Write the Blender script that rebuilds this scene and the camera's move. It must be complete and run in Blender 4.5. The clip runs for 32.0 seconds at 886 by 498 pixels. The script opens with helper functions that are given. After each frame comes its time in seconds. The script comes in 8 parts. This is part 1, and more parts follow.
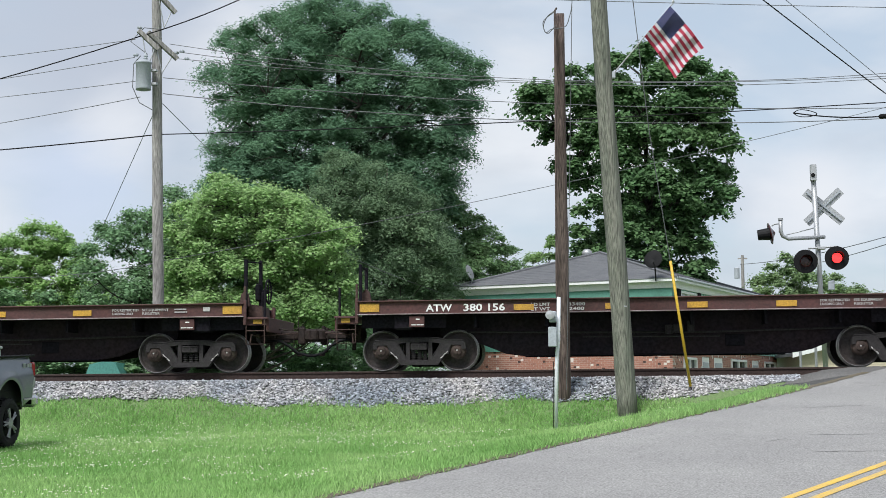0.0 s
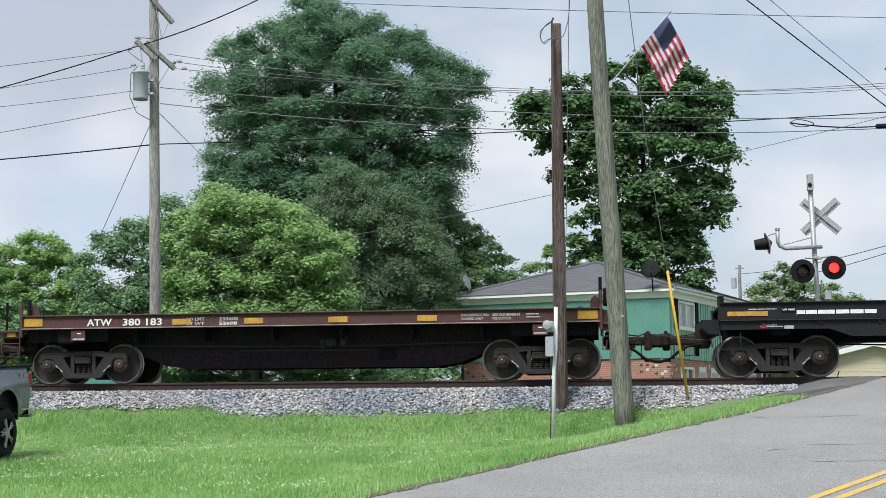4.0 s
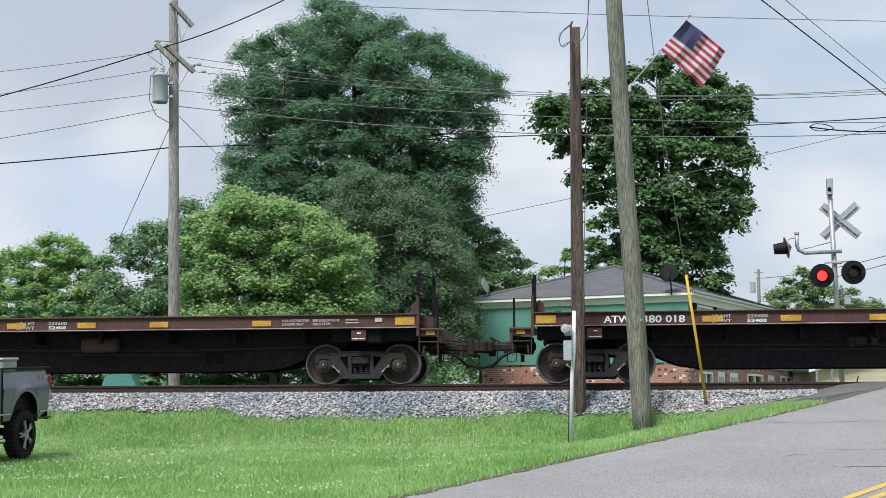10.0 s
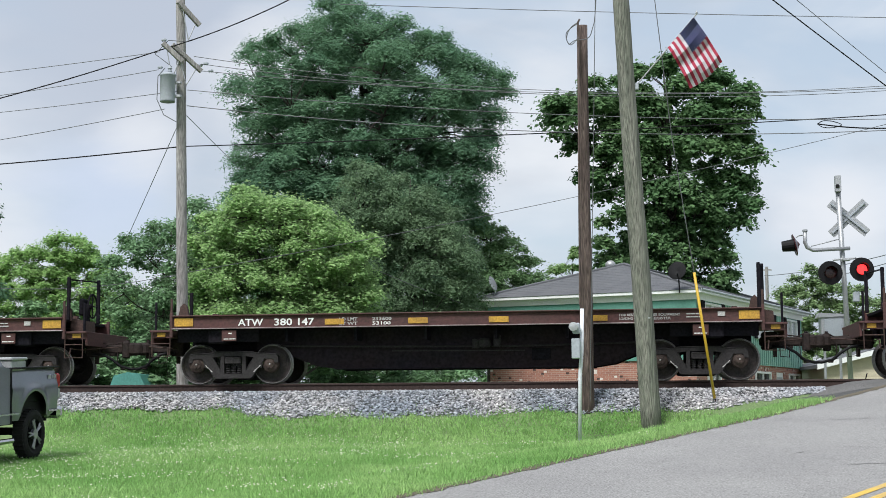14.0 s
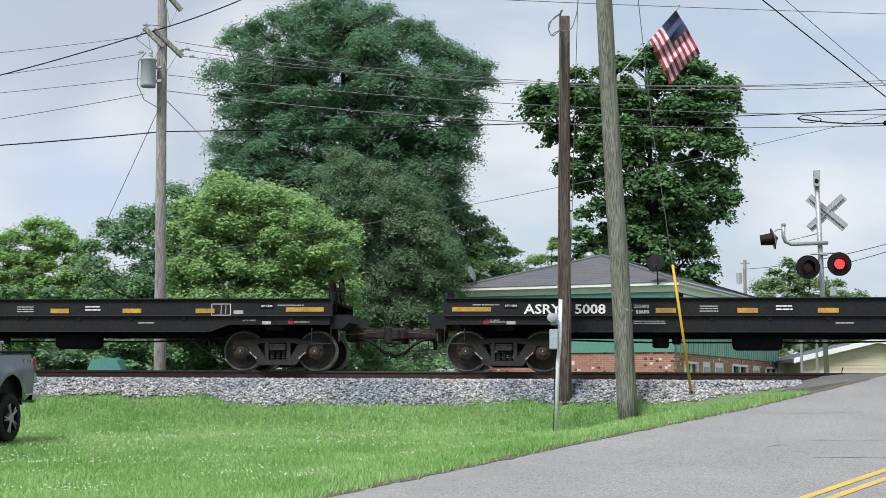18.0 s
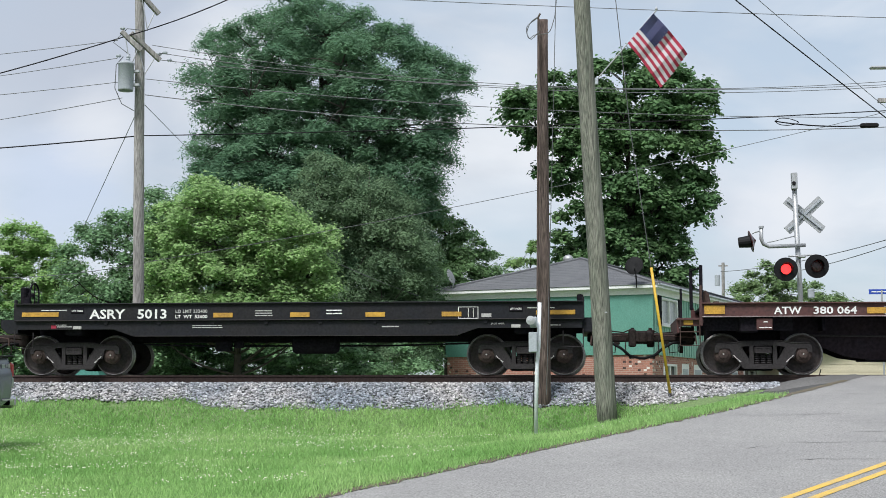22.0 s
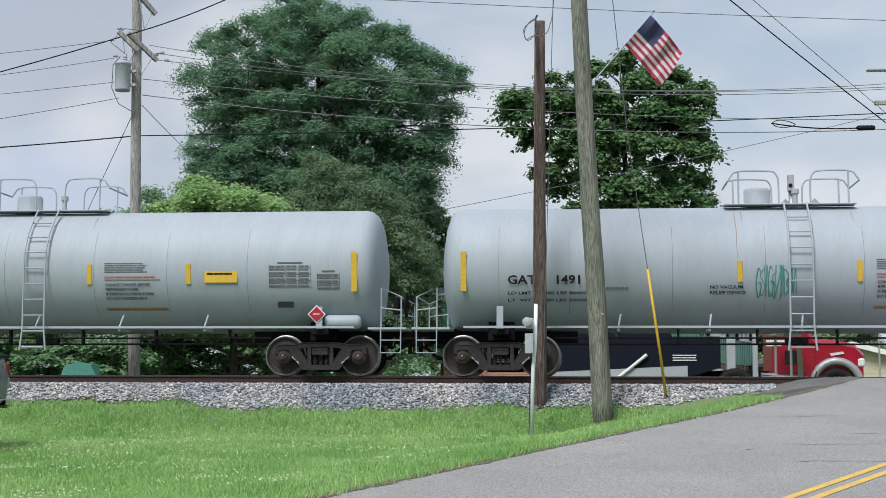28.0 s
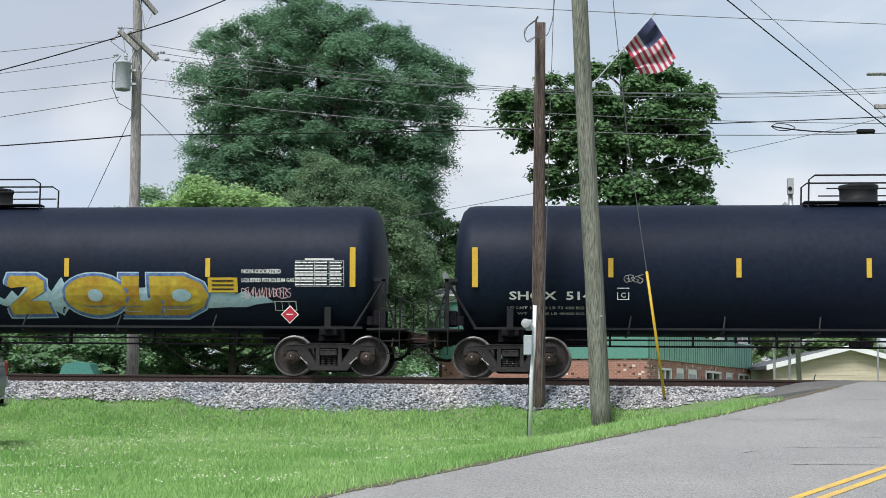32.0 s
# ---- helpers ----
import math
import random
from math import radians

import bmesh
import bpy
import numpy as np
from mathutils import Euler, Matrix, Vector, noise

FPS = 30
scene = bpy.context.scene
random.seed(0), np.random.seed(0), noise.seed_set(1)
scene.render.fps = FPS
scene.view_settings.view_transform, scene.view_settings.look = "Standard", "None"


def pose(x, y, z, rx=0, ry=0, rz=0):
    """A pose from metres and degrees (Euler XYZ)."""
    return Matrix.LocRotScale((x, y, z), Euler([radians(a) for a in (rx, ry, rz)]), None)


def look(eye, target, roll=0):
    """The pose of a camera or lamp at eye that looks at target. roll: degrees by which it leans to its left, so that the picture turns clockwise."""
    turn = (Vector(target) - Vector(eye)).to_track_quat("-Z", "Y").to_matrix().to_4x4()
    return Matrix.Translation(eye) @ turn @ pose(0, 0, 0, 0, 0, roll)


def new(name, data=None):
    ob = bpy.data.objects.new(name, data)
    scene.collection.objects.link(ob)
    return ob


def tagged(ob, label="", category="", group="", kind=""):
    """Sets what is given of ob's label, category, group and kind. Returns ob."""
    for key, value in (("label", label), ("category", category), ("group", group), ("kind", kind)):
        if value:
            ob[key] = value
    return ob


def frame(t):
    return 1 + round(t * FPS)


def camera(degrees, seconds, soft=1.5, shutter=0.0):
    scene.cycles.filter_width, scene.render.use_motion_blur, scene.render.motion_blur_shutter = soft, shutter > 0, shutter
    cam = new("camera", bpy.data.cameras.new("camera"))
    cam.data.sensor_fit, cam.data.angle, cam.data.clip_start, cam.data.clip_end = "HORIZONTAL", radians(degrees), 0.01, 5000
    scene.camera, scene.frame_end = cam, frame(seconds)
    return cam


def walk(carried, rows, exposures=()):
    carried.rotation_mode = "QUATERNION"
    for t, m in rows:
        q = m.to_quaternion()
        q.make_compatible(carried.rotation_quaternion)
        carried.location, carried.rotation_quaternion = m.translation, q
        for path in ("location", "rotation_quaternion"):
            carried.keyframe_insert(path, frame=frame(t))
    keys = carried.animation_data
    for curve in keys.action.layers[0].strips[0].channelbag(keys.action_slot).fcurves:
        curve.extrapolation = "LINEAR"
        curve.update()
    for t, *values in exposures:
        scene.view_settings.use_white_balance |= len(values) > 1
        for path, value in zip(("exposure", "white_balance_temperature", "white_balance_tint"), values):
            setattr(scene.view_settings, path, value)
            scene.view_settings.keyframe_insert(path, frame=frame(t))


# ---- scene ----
cam = camera(33.56, 32.0, 0.6)
EYE = (0.0, 0.0, 1.6)
# seconds, tilt, lean and turn of a camera held in one spot
TURNS = (
    (0, 95.690, 0.428, 6.643), (0.5, 95.838, 0.384, 6.537), (1, 95.951, 0.335, 6.451),
    (1.5, 96.042, 0.358, 6.408), (2, 96.074, 0.337, 6.410), (2.5, 96.077, 0.366, 6.459),
    (3, 96.061, 0.420, 6.515), (3.5, 96.060, 0.432, 6.552), (5.5, 96.207, 0.479, 6.343),
    (6, 96.262, 0.460, 6.294), (6.5, 96.275, 0.524, 6.359), (7, 96.276, 0.481, 6.489),
    (7.5, 96.259, 0.390, 6.705), (8, 96.261, 0.290, 6.899), (8.5, 96.262, 0.197, 7.048),
    (9, 96.254, 0.154, 7.145), (9.5, 96.225, 0.171, 7.210), (10, 96.207, 0.199, 7.222),
    (10.5, 96.210, 0.180, 7.222), (11, 96.245, 0.189, 7.233), (11.5, 96.271, 0.227, 7.271),
    (12, 96.270, 0.263, 7.329), (12.5, 96.240, 0.348, 7.414), (13, 96.185, 0.410, 7.491),
    (13.5, 96.152, 0.409, 7.532), (14, 96.144, 0.354, 7.543), (14.5, 96.135, 0.312, 7.535),
    (16.5, 95.695, -0.190, 7.120), (17, 95.623, -0.279, 6.940), (17.5, 95.638, -0.315, 6.778),
    (18, 95.724, -0.334, 6.663), (18.5, 95.839, -0.407, 6.546), (19, 95.939, -0.409, 6.440),
    (19.5, 96.009, -0.424, 6.312), (20, 96.023, -0.300, 6.228), (20.5, 96.001, -0.202, 6.134),
    (21, 95.936, -0.140, 6.035), (21.5, 95.890, -0.098, 5.938), (22, 95.861, -0.066, 5.865),
    (22.5, 95.846, -0.036, 5.818), (23, 95.836, -0.060, 5.794), (23.5, 95.839, -0.058, 5.756),
    (24, 95.851, -0.018, 5.738), (24.5, 95.873, -0.082, 5.702), (25, 95.870, -0.088, 5.691),
    (25.5, 95.862, -0.091, 5.688), (27.5, 95.847, -0.131, 5.720), (28, 95.901, -0.226, 5.712),
    (28.5, 95.998, -0.356, 5.646), (29, 96.115, -0.559, 5.578), (29.5, 96.241, -0.682, 5.484),
    (30, 96.302, -0.774, 5.416), (30.5, 96.293, -0.755, 5.397), (31, 96.223, -0.748, 5.420),
    (31.5, 96.113, -0.700, 5.519), (32, 95.944, -0.561, 5.648),
)
walk(cam, [(t, pose(*EYE, rx, ry, rz)) for t, rx, ry, rz in TURNS], exposures=((0, 0.2, 6300, 10), (25.6, 0.2, 6300, 10), (27.2, 0.03, 6300, 10), (28.6, 0.03, 6300, 10), (29.6, 0.2, 6300, 10), (32, 0.2, 6300, 10)))

# ---- world, sun, exposure ----
world = bpy.data.worlds.new("sky")
scene.world = world
world.use_nodes = True
wn, wl = world.node_tree.nodes, world.node_tree.links
wn.clear()


def wnode(kind, **values):
    n = wn.new(kind)
    for key, value in values.items():
        n.inputs[key].default_value = value
    return n


SUN_EL, SUN_ROT = 52.0, 200.0
sky = wn.new("ShaderNodeTexSky")
sky.sky_type, sky.sun_disc = "NISHITA", False
sky.sun_elevation, sky.sun_rotation = radians(SUN_EL), radians(SUN_ROT)
sky.air_density, sky.dust_density, sky.ozone_density = 1.0, 2.0, 1.0
# broken high cloud over a hazy sky
wco = wn.new("ShaderNodeTexCoord")
wmap = wn.new("ShaderNodeMapping")
wmap.inputs["Scale"].default_value = (1.0, 1.0, 2.6)
wmap.inputs["Location"].default_value = (0.37, 0.1, 0.22)
wl.new(wco.outputs["Generated"], wmap.inputs["Vector"])
cloud_big = wnode("ShaderNodeTexNoise", Scale=3.6, Detail=6.0, Roughness=0.52, Distortion=0.35)
wl.new(wmap.outputs["Vector"], cloud_big.inputs["Vector"])
cloud_ramp = wn.new("ShaderNodeValToRGB")
cloud_ramp.color_ramp.elements[0].position, cloud_ramp.color_ramp.elements[0].color = 0.38, (0.0, 0.0, 0.0, 1)
cloud_ramp.color_ramp.elements[1].position, cloud_ramp.color_ramp.elements[1].color = 0.62, (1, 1, 1, 1)
wl.new(cloud_big.outputs["Fac"], cloud_ramp.inputs["Fac"])
cloud_shade = wn.new("ShaderNodeValToRGB")
cloud_shade.color_ramp.elements[0].position, cloud_shade.color_ramp.elements[0].color = 0.4, (4.8, 5.2, 5.8, 1)
cloud_shade.color_ramp.elements[1].position, cloud_shade.color_ramp.elements[1].color = 0.62, (7.4, 7.6, 7.9, 1)
cloud_fine = wnode("ShaderNodeTexNoise", Scale=6.5, Detail=5.0, Roughness=0.5)
wl.new(wmap.outputs["Vector"], cloud_fine.inputs["Vector"])
wl.new(cloud_fine.outputs["Fac"], cloud_shade.inputs["Fac"])
haze = wn.new("ShaderNodeMixRGB")
haze.inputs["Fac"].default_value = 0.62
haze.inputs["Color2"].default_value = (6.15, 6.9, 7.6, 1)
wl.new(sky.outputs["Color"], haze.inputs["Color1"])
cover = wn.new("ShaderNodeMixRGB")
wl.new(cloud_ramp.outputs["Color"], cover.inputs["Fac"])
wl.new(haze.outputs["Color"], cover.inputs["Color1"])
wl.new(cloud_shade.outputs["Color"], cover.inputs["Color2"])
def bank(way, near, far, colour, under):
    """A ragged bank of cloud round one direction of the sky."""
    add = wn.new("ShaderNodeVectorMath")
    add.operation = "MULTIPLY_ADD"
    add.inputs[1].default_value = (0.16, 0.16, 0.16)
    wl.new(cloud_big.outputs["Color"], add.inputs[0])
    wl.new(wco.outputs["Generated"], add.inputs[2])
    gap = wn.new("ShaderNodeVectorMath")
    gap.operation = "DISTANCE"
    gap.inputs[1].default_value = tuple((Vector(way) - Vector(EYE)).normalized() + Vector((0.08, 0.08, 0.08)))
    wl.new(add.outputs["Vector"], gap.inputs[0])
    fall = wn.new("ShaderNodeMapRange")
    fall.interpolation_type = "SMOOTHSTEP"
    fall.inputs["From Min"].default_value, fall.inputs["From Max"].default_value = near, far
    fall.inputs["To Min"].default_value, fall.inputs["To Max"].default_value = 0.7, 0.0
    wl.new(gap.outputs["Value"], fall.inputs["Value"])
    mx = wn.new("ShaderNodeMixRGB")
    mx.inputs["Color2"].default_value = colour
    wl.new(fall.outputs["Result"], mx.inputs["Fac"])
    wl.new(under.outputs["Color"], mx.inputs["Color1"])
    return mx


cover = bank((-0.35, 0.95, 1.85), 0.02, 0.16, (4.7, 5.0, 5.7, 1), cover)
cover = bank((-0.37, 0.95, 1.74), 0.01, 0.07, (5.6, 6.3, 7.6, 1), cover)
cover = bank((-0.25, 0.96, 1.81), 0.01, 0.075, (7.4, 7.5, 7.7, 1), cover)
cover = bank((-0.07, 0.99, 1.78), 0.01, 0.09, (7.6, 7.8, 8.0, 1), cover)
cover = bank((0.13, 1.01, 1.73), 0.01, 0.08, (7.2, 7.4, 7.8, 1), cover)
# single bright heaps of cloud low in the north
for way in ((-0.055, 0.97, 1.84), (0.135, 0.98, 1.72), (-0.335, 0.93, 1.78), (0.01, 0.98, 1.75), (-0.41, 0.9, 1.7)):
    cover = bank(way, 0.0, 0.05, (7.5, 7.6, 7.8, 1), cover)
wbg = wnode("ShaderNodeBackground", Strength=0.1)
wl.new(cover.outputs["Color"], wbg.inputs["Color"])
wout = wn.new("ShaderNodeOutputWorld")
wl.new(wbg.outputs["Background"], wout.inputs["Surface"])

sun = new("sun", bpy.data.lights.new("sun", "SUN"))
sun.data.energy, sun.data.angle, sun.data.color = 3.6, radians(20), (1.0, 0.975, 0.94)
sun_way = Vector((math.sin(radians(SUN_ROT)) * math.cos(radians(SUN_EL)), math.cos(radians(SUN_ROT)) * math.cos(radians(SUN_EL)), math.sin(radians(SUN_EL))))
sun.matrix_basis = look(tuple(sun_way * 60), (0, 0, 0))


# ---- materials ----
def mat(name, base, rough=0.7, metal=0.0, var=0.25, scale=3.0, fine=40.0, bump=0.15, second=None, amount=0.5, spot=2.0, per_object=0.0, spec=0.5,
        island=0.0, streak=None, glow=0.0):
    """A surface with variation at two sizes: base colour broken by large blotches of the second colour and by fine grain."""
    m = bpy.data.materials.new(name)
    m.use_nodes = True
    nt = m.node_tree
    n, l = nt.nodes, nt.links
    p = n["Principled BSDF"]
    p.inputs["Roughness"].default_value, p.inputs["Metallic"].default_value = rough, metal
    p.inputs["Specular IOR Level"].default_value = spec
    co = n.new("ShaderNodeTexCoord")
    src = co.outputs["Object"]
    if streak:
        mp = n.new("ShaderNodeMapping")
        mp.inputs["Scale"].default_value = streak
        l.new(src, mp.inputs["Vector"])
        src = mp.outputs["Vector"]
    big = n.new("ShaderNodeTexNoise")
    big.inputs["Scale"].default_value, big.inputs["Detail"].default_value, big.inputs["Roughness"].default_value = scale, 6.0, 0.6
    small = n.new("ShaderNodeTexNoise")
    small.inputs["Scale"].default_value, small.inputs["Detail"].default_value = fine, 3.0
    for q in (big, small):
        l.new(src, q.inputs["Vector"])
    ramp = n.new("ShaderNodeValToRGB")
    ramp.color_ramp.elements[0].position, ramp.color_ramp.elements[1].position = 0.5 - 0.25 / spot, 0.5 + 0.25 / spot
    ramp.color_ramp.elements[0].color, ramp.color_ramp.elements[1].color = (0, 0, 0, 1), (1, 1, 1, 1)
    l.new(big.outputs["Fac"], ramp.inputs["Fac"])
    k = n.new("ShaderNodeMath")
    k.operation = "MULTIPLY"
    k.inputs[1].default_value = amount
    l.new(ramp.outputs["Color"], k.inputs[0])
    mix = n.new("ShaderNodeMixRGB")
    sec = second or tuple(c * (1 - var) for c in base)
    mix.inputs["Color1"].default_value, mix.inputs["Color2"].default_value = (*base, 1), (*sec, 1)
    l.new(k.outputs[0], mix.inputs["Fac"])
    hsv = n.new("ShaderNodeHueSaturation")
    l.new(mix.outputs["Color"], hsv.inputs["Color"])
    mr = n.new("ShaderNodeMapRange")
    mr.inputs["From Min"].default_value, mr.inputs["From Max"].default_value = 0.3, 0.7
    mr.inputs["To Min"].default_value, mr.inputs["To Max"].default_value = 1 - var, 1 + var
    l.new(small.outputs["Fac"], mr.inputs["Value"])
    value = mr.outputs["Result"]
    if per_object or island:
        if per_object:
            info = n.new("ShaderNodeObjectInfo").outputs["Random"]
            size = per_object
        else:
            info = n.new("ShaderNodeNewGeometry").outputs["Random Per Island"]
            size = island
        mo = n.new("ShaderNodeMapRange")
        mo.inputs["To Min"].default_value, mo.inputs["To Max"].default_value = 1 - size, 1 + size
        l.new(info, mo.inputs["Value"])
        mm = n.new("ShaderNodeMath")
        mm.operation = "MULTIPLY"
        l.new(value, mm.inputs[0])
        l.new(mo.outputs["Result"], mm.inputs[1])
        value = mm.outputs[0]
    l.new(value, hsv.inputs["Value"])
    l.new(hsv.outputs["Color"], p.inputs["Base Color"])
    rr = n.new("ShaderNodeMapRange")
    rr.inputs["To Min"].default_value, rr.inputs["To Max"].default_value = max(0.02, rough - 0.12), min(1.0, rough + 0.12)
    l.new(big.outputs["Fac"], rr.inputs["Value"])
    l.new(rr.outputs["Result"], p.inputs["Roughness"])
    if bump:
        b = n.new("ShaderNodeBump")
        b.inputs["Strength"].default_value, b.inputs["Distance"].default_value = bump, 0.02
        l.new(small.outputs["Fac"], b.inputs["Height"])
        l.new(b.outputs["Normal"], p.inputs["Normal"])
    if glow:
        p.inputs["Emission Color"].default_value = (*base, 1)
        p.inputs["Emission Strength"].default_value = glow
    return m


def leaf_mat(name, base, second, vary=0.45, through_light=0.4):
    """Leaves: colour by leaf, with light that passes through them."""
    m = bpy.data.materials.new(name)
    m.use_nodes = True
    n, l = m.node_tree.nodes, m.node_tree.links
    p = n["Principled BSDF"]
    p.inputs["Roughness"].default_value, p.inputs["Specular IOR Level"].default_value = 0.65, 0.18
    geo = n.new("ShaderNodeNewGeometry")
    co = n.new("ShaderNodeTexCoord")
    big = n.new("ShaderNodeTexNoise")
    big.inputs["Scale"].default_value, big.inputs["Detail"].default_value = 0.45, 4.0
    l.new(co.outputs["Object"], big.inputs["Vector"])
    mix = n.new("ShaderNodeMixRGB")
    mix.inputs["Color1"].default_value, mix.inputs["Color2"].default_value = (*base, 1), (*second, 1)
    ramp = n.new("ShaderNodeMapRange")
    ramp.inputs["From Min"].default_value, ramp.inputs["From Max"].default_value = 0.35, 0.65
    l.new(big.outputs["Fac"], ramp.inputs["Value"])
    l.new(ramp.outputs["Result"], mix.inputs["Fac"])
    hsv = n.new("ShaderNodeHueSaturation")
    mo = n.new("ShaderNodeMapRange")
    mo.inputs["To Min"].default_value, mo.inputs["To Max"].default_value = 1 - vary, 1 + vary
    l.new(geo.outputs["Random Per Island"], mo.inputs["Value"])
    l.new(mo.outputs["Result"], hsv.inputs["Value"])
    l.new(mix.outputs["Color"], hsv.inputs["Color"])
    l.new(hsv.outputs["Color"], p.inputs["Base Color"])
    tr = n.new("ShaderNodeBsdfTranslucent")
    l.new(hsv.outputs["Color"], tr.inputs["Color"])
    ms = n.new("ShaderNodeMixShader")
    ms.inputs["Fac"].default_value = through_light
    l.new(p.outputs["BSDF"], ms.inputs[1])
    l.new(tr.outputs["BSDF"], ms.inputs[2])
    l.new(ms.outputs["Shader"], n["Material Output"].inputs["Surface"])
    return m


M_GRASS = mat("grass_soil", (0.13, 0.2, 0.075), 0.9, var=0.3, scale=0.5, fine=30, second=(0.15, 0.19, 0.09), bump=0.3)
M_BLADE = leaf_mat("grass_blades", (0.25, 0.455, 0.14), (0.39, 0.58, 0.225), 0.3)
M_SOIL_SHADE = mat("shaded_verge_earth", (0.13, 0.105, 0.075), 0.95, var=0.4, scale=2, fine=40, second=(0.08, 0.085, 0.045), bump=0.5)
M_CLOVER = mat("clover_flowers", (0.66, 0.69, 0.5), 0.8, var=0.1, bump=0)
M_ASPHALT = mat("asphalt", (0.25, 0.245, 0.24), 0.95, var=0.4, scale=0.5, fine=45, second=(0.3, 0.295, 0.285), amount=0.7, bump=0.4, spec=0.15)
M_ASPHALT_DARK = mat("dark_asphalt", (0.13, 0.128, 0.125), 0.95, var=0.3, scale=1.5, fine=40, second=(0.16, 0.155, 0.15), bump=0.5, spec=0.2)
M_LINE = mat("road_line_paint", (0.66, 0.42, 0.06), 0.7, var=0.2, scale=3, fine=50, second=(0.42, 0.32, 0.16), amount=0.6, bump=0.1)
# near-black bed: shade of the gaps between stones, put into its colour
M_BALLAST_SHADED = mat("ballast_bed", (0.06, 0.06, 0.06), 0.95, var=0.4, scale=2, fine=14, second=(0.09, 0.085, 0.08), bump=0.8)
M_STONE = mat("ballast_stone", (0.44, 0.425, 0.425), 0.9, var=0.15, scale=0.55, fine=20, second=(0.25, 0.28, 0.325), amount=0.9, island=0.5, bump=0.2)
M_RAIL = mat("rail_steel", (0.05, 0.036, 0.033), 0.75, 0.3, var=0.3, scale=2, fine=25, second=(0.06, 0.04, 0.035), spec=0.2)
M_RAILTOP = mat("rail_head", (0.35, 0.34, 0.33), 0.35, 0.9, var=0.15, scale=4, fine=60, bump=0.02)
M_TIE = mat("tie_wood", (0.09, 0.07, 0.055), 0.95, var=0.3, scale=4, fine=20, bump=0.5, spec=0.2)
M_POLE = mat("grey_pole_wood", (0.33, 0.315, 0.3), 0.9, var=0.45, scale=1.2, fine=9, second=(0.16, 0.15, 0.14), bump=0.6, streak=(6, 6, 0.14))
M_POLE_GREEN = mat("treated_pole_wood", (0.2, 0.2, 0.165), 0.9, var=0.6, scale=1.0, fine=9, second=(0.1, 0.112, 0.088), amount=0.8, bump=0.8, streak=(6, 6, 0.12))
M_POLE_BROWN = mat("creosote_pole_wood", (0.058, 0.04, 0.034), 0.88, var=0.65, scale=1.1, fine=9, second=(0.15, 0.112, 0.098), amount=0.8, bump=0.8, streak=(6, 6, 0.12))
M_BLACK = mat("black_car_steel", (0.0115, 0.0125, 0.0165), 0.6, var=0.3, scale=1.2, fine=20, second=(0.02, 0.018, 0.017), bump=0.06, spec=0.2)
# black steel; the bluish shade under the cars is put into its colour
M_UNDER = mat("shade_tinted_underframe", (0.013, 0.0125, 0.0165), 0.85, var=0.35, scale=1.5, fine=18, second=(0.019, 0.0155, 0.018), bump=0.1, spec=0.03)
M_BROWN = mat("oxide_car_paint", (0.07, 0.024, 0.022), 0.7, var=0.3, scale=1.0, fine=18, second=(0.05, 0.028, 0.025), bump=0.08)
# black car steel, tinted with the same underside shade as the frame
M_BELLY = mat("shade_tinted_black_steel", (0.022, 0.0185, 0.0245), 0.7, var=0.3, scale=0.9, fine=15, second=(0.034, 0.022, 0.022), bump=0.06, spec=0.05)
M_RUST = mat("rusty_steel", (0.06, 0.032, 0.026), 0.85, var=0.35, scale=3, fine=25, second=(0.04, 0.026, 0.022), bump=0.2)
M_HUB = mat("greasy_journal_cap", (0.065, 0.046, 0.04), 0.7, var=0.35, scale=6, fine=30, second=(0.025, 0.02, 0.018), bump=0.15, spec=0.2)
M_EDGE = mat("pale_flange_edge", (0.36, 0.31, 0.31), 0.6, var=0.3, scale=1.5, fine=20, second=(0.12, 0.07, 0.065), amount=0.8, bump=0.05)
M_TRUCK = mat("cast_truck_steel", (0.033, 0.03, 0.031), 0.75, 0.2, var=0.35, scale=4, fine=25, second=(0.024, 0.021, 0.021), bump=0.2, spec=0.3)
M_WHEEL = mat("wheel_plate", (0.046, 0.041, 0.042), 0.7, 0.2, var=0.3, scale=4, fine=25, second=(0.06, 0.046, 0.04), bump=0.1, spec=0.2)
M_RIM = mat("wheel_rim", (0.3, 0.29, 0.285), 0.4, 0.7, var=0.25, scale=6, fine=30, second=(0.08, 0.07, 0.065), bump=0.05)
M_YELLOW = mat("yellow_reflector", (0.5, 0.28, 0.03), 0.6, var=0.25, scale=3, fine=30, second=(0.26, 0.14, 0.03), amount=0.6, bump=0.02)
M_WHITE = mat("white_lettering", (0.72, 0.72, 0.7), 0.7, var=0.15, scale=5, fine=40, bump=0)
M_DIMWHITE = mat("worn_lettering", (0.42, 0.41, 0.4), 0.7, var=0.25, scale=5, fine=40, bump=0)
M_TANKGREY = mat("grey_tank_paint", (0.33, 0.37, 0.412), 0.6, var=0.03, scale=0.8, fine=8, second=(0.285, 0.318, 0.35), bump=0.02, streak=(2.2, 1, 0.35))
M_TANKBLACK = mat("black_tank_paint", (0.0066, 0.0112, 0.026), 0.55, var=0.2, scale=0.7, fine=8, second=(0.0092, 0.013, 0.023), bump=0.02, spec=0.14)
M_DRIP = mat("rust_run", (0.26, 0.19, 0.13), 0.8, var=0.2, scale=6, fine=30, bump=0)
M_GREYTEXT = mat("faded_black_print", (0.1, 0.1, 0.105), 0.7, var=0.2, bump=0)
M_GALV = mat("galvanised_steel", (0.42, 0.43, 0.44), 0.5, 0.5, var=0.12, scale=4, fine=30, second=(0.34, 0.35, 0.36), bump=0.04)
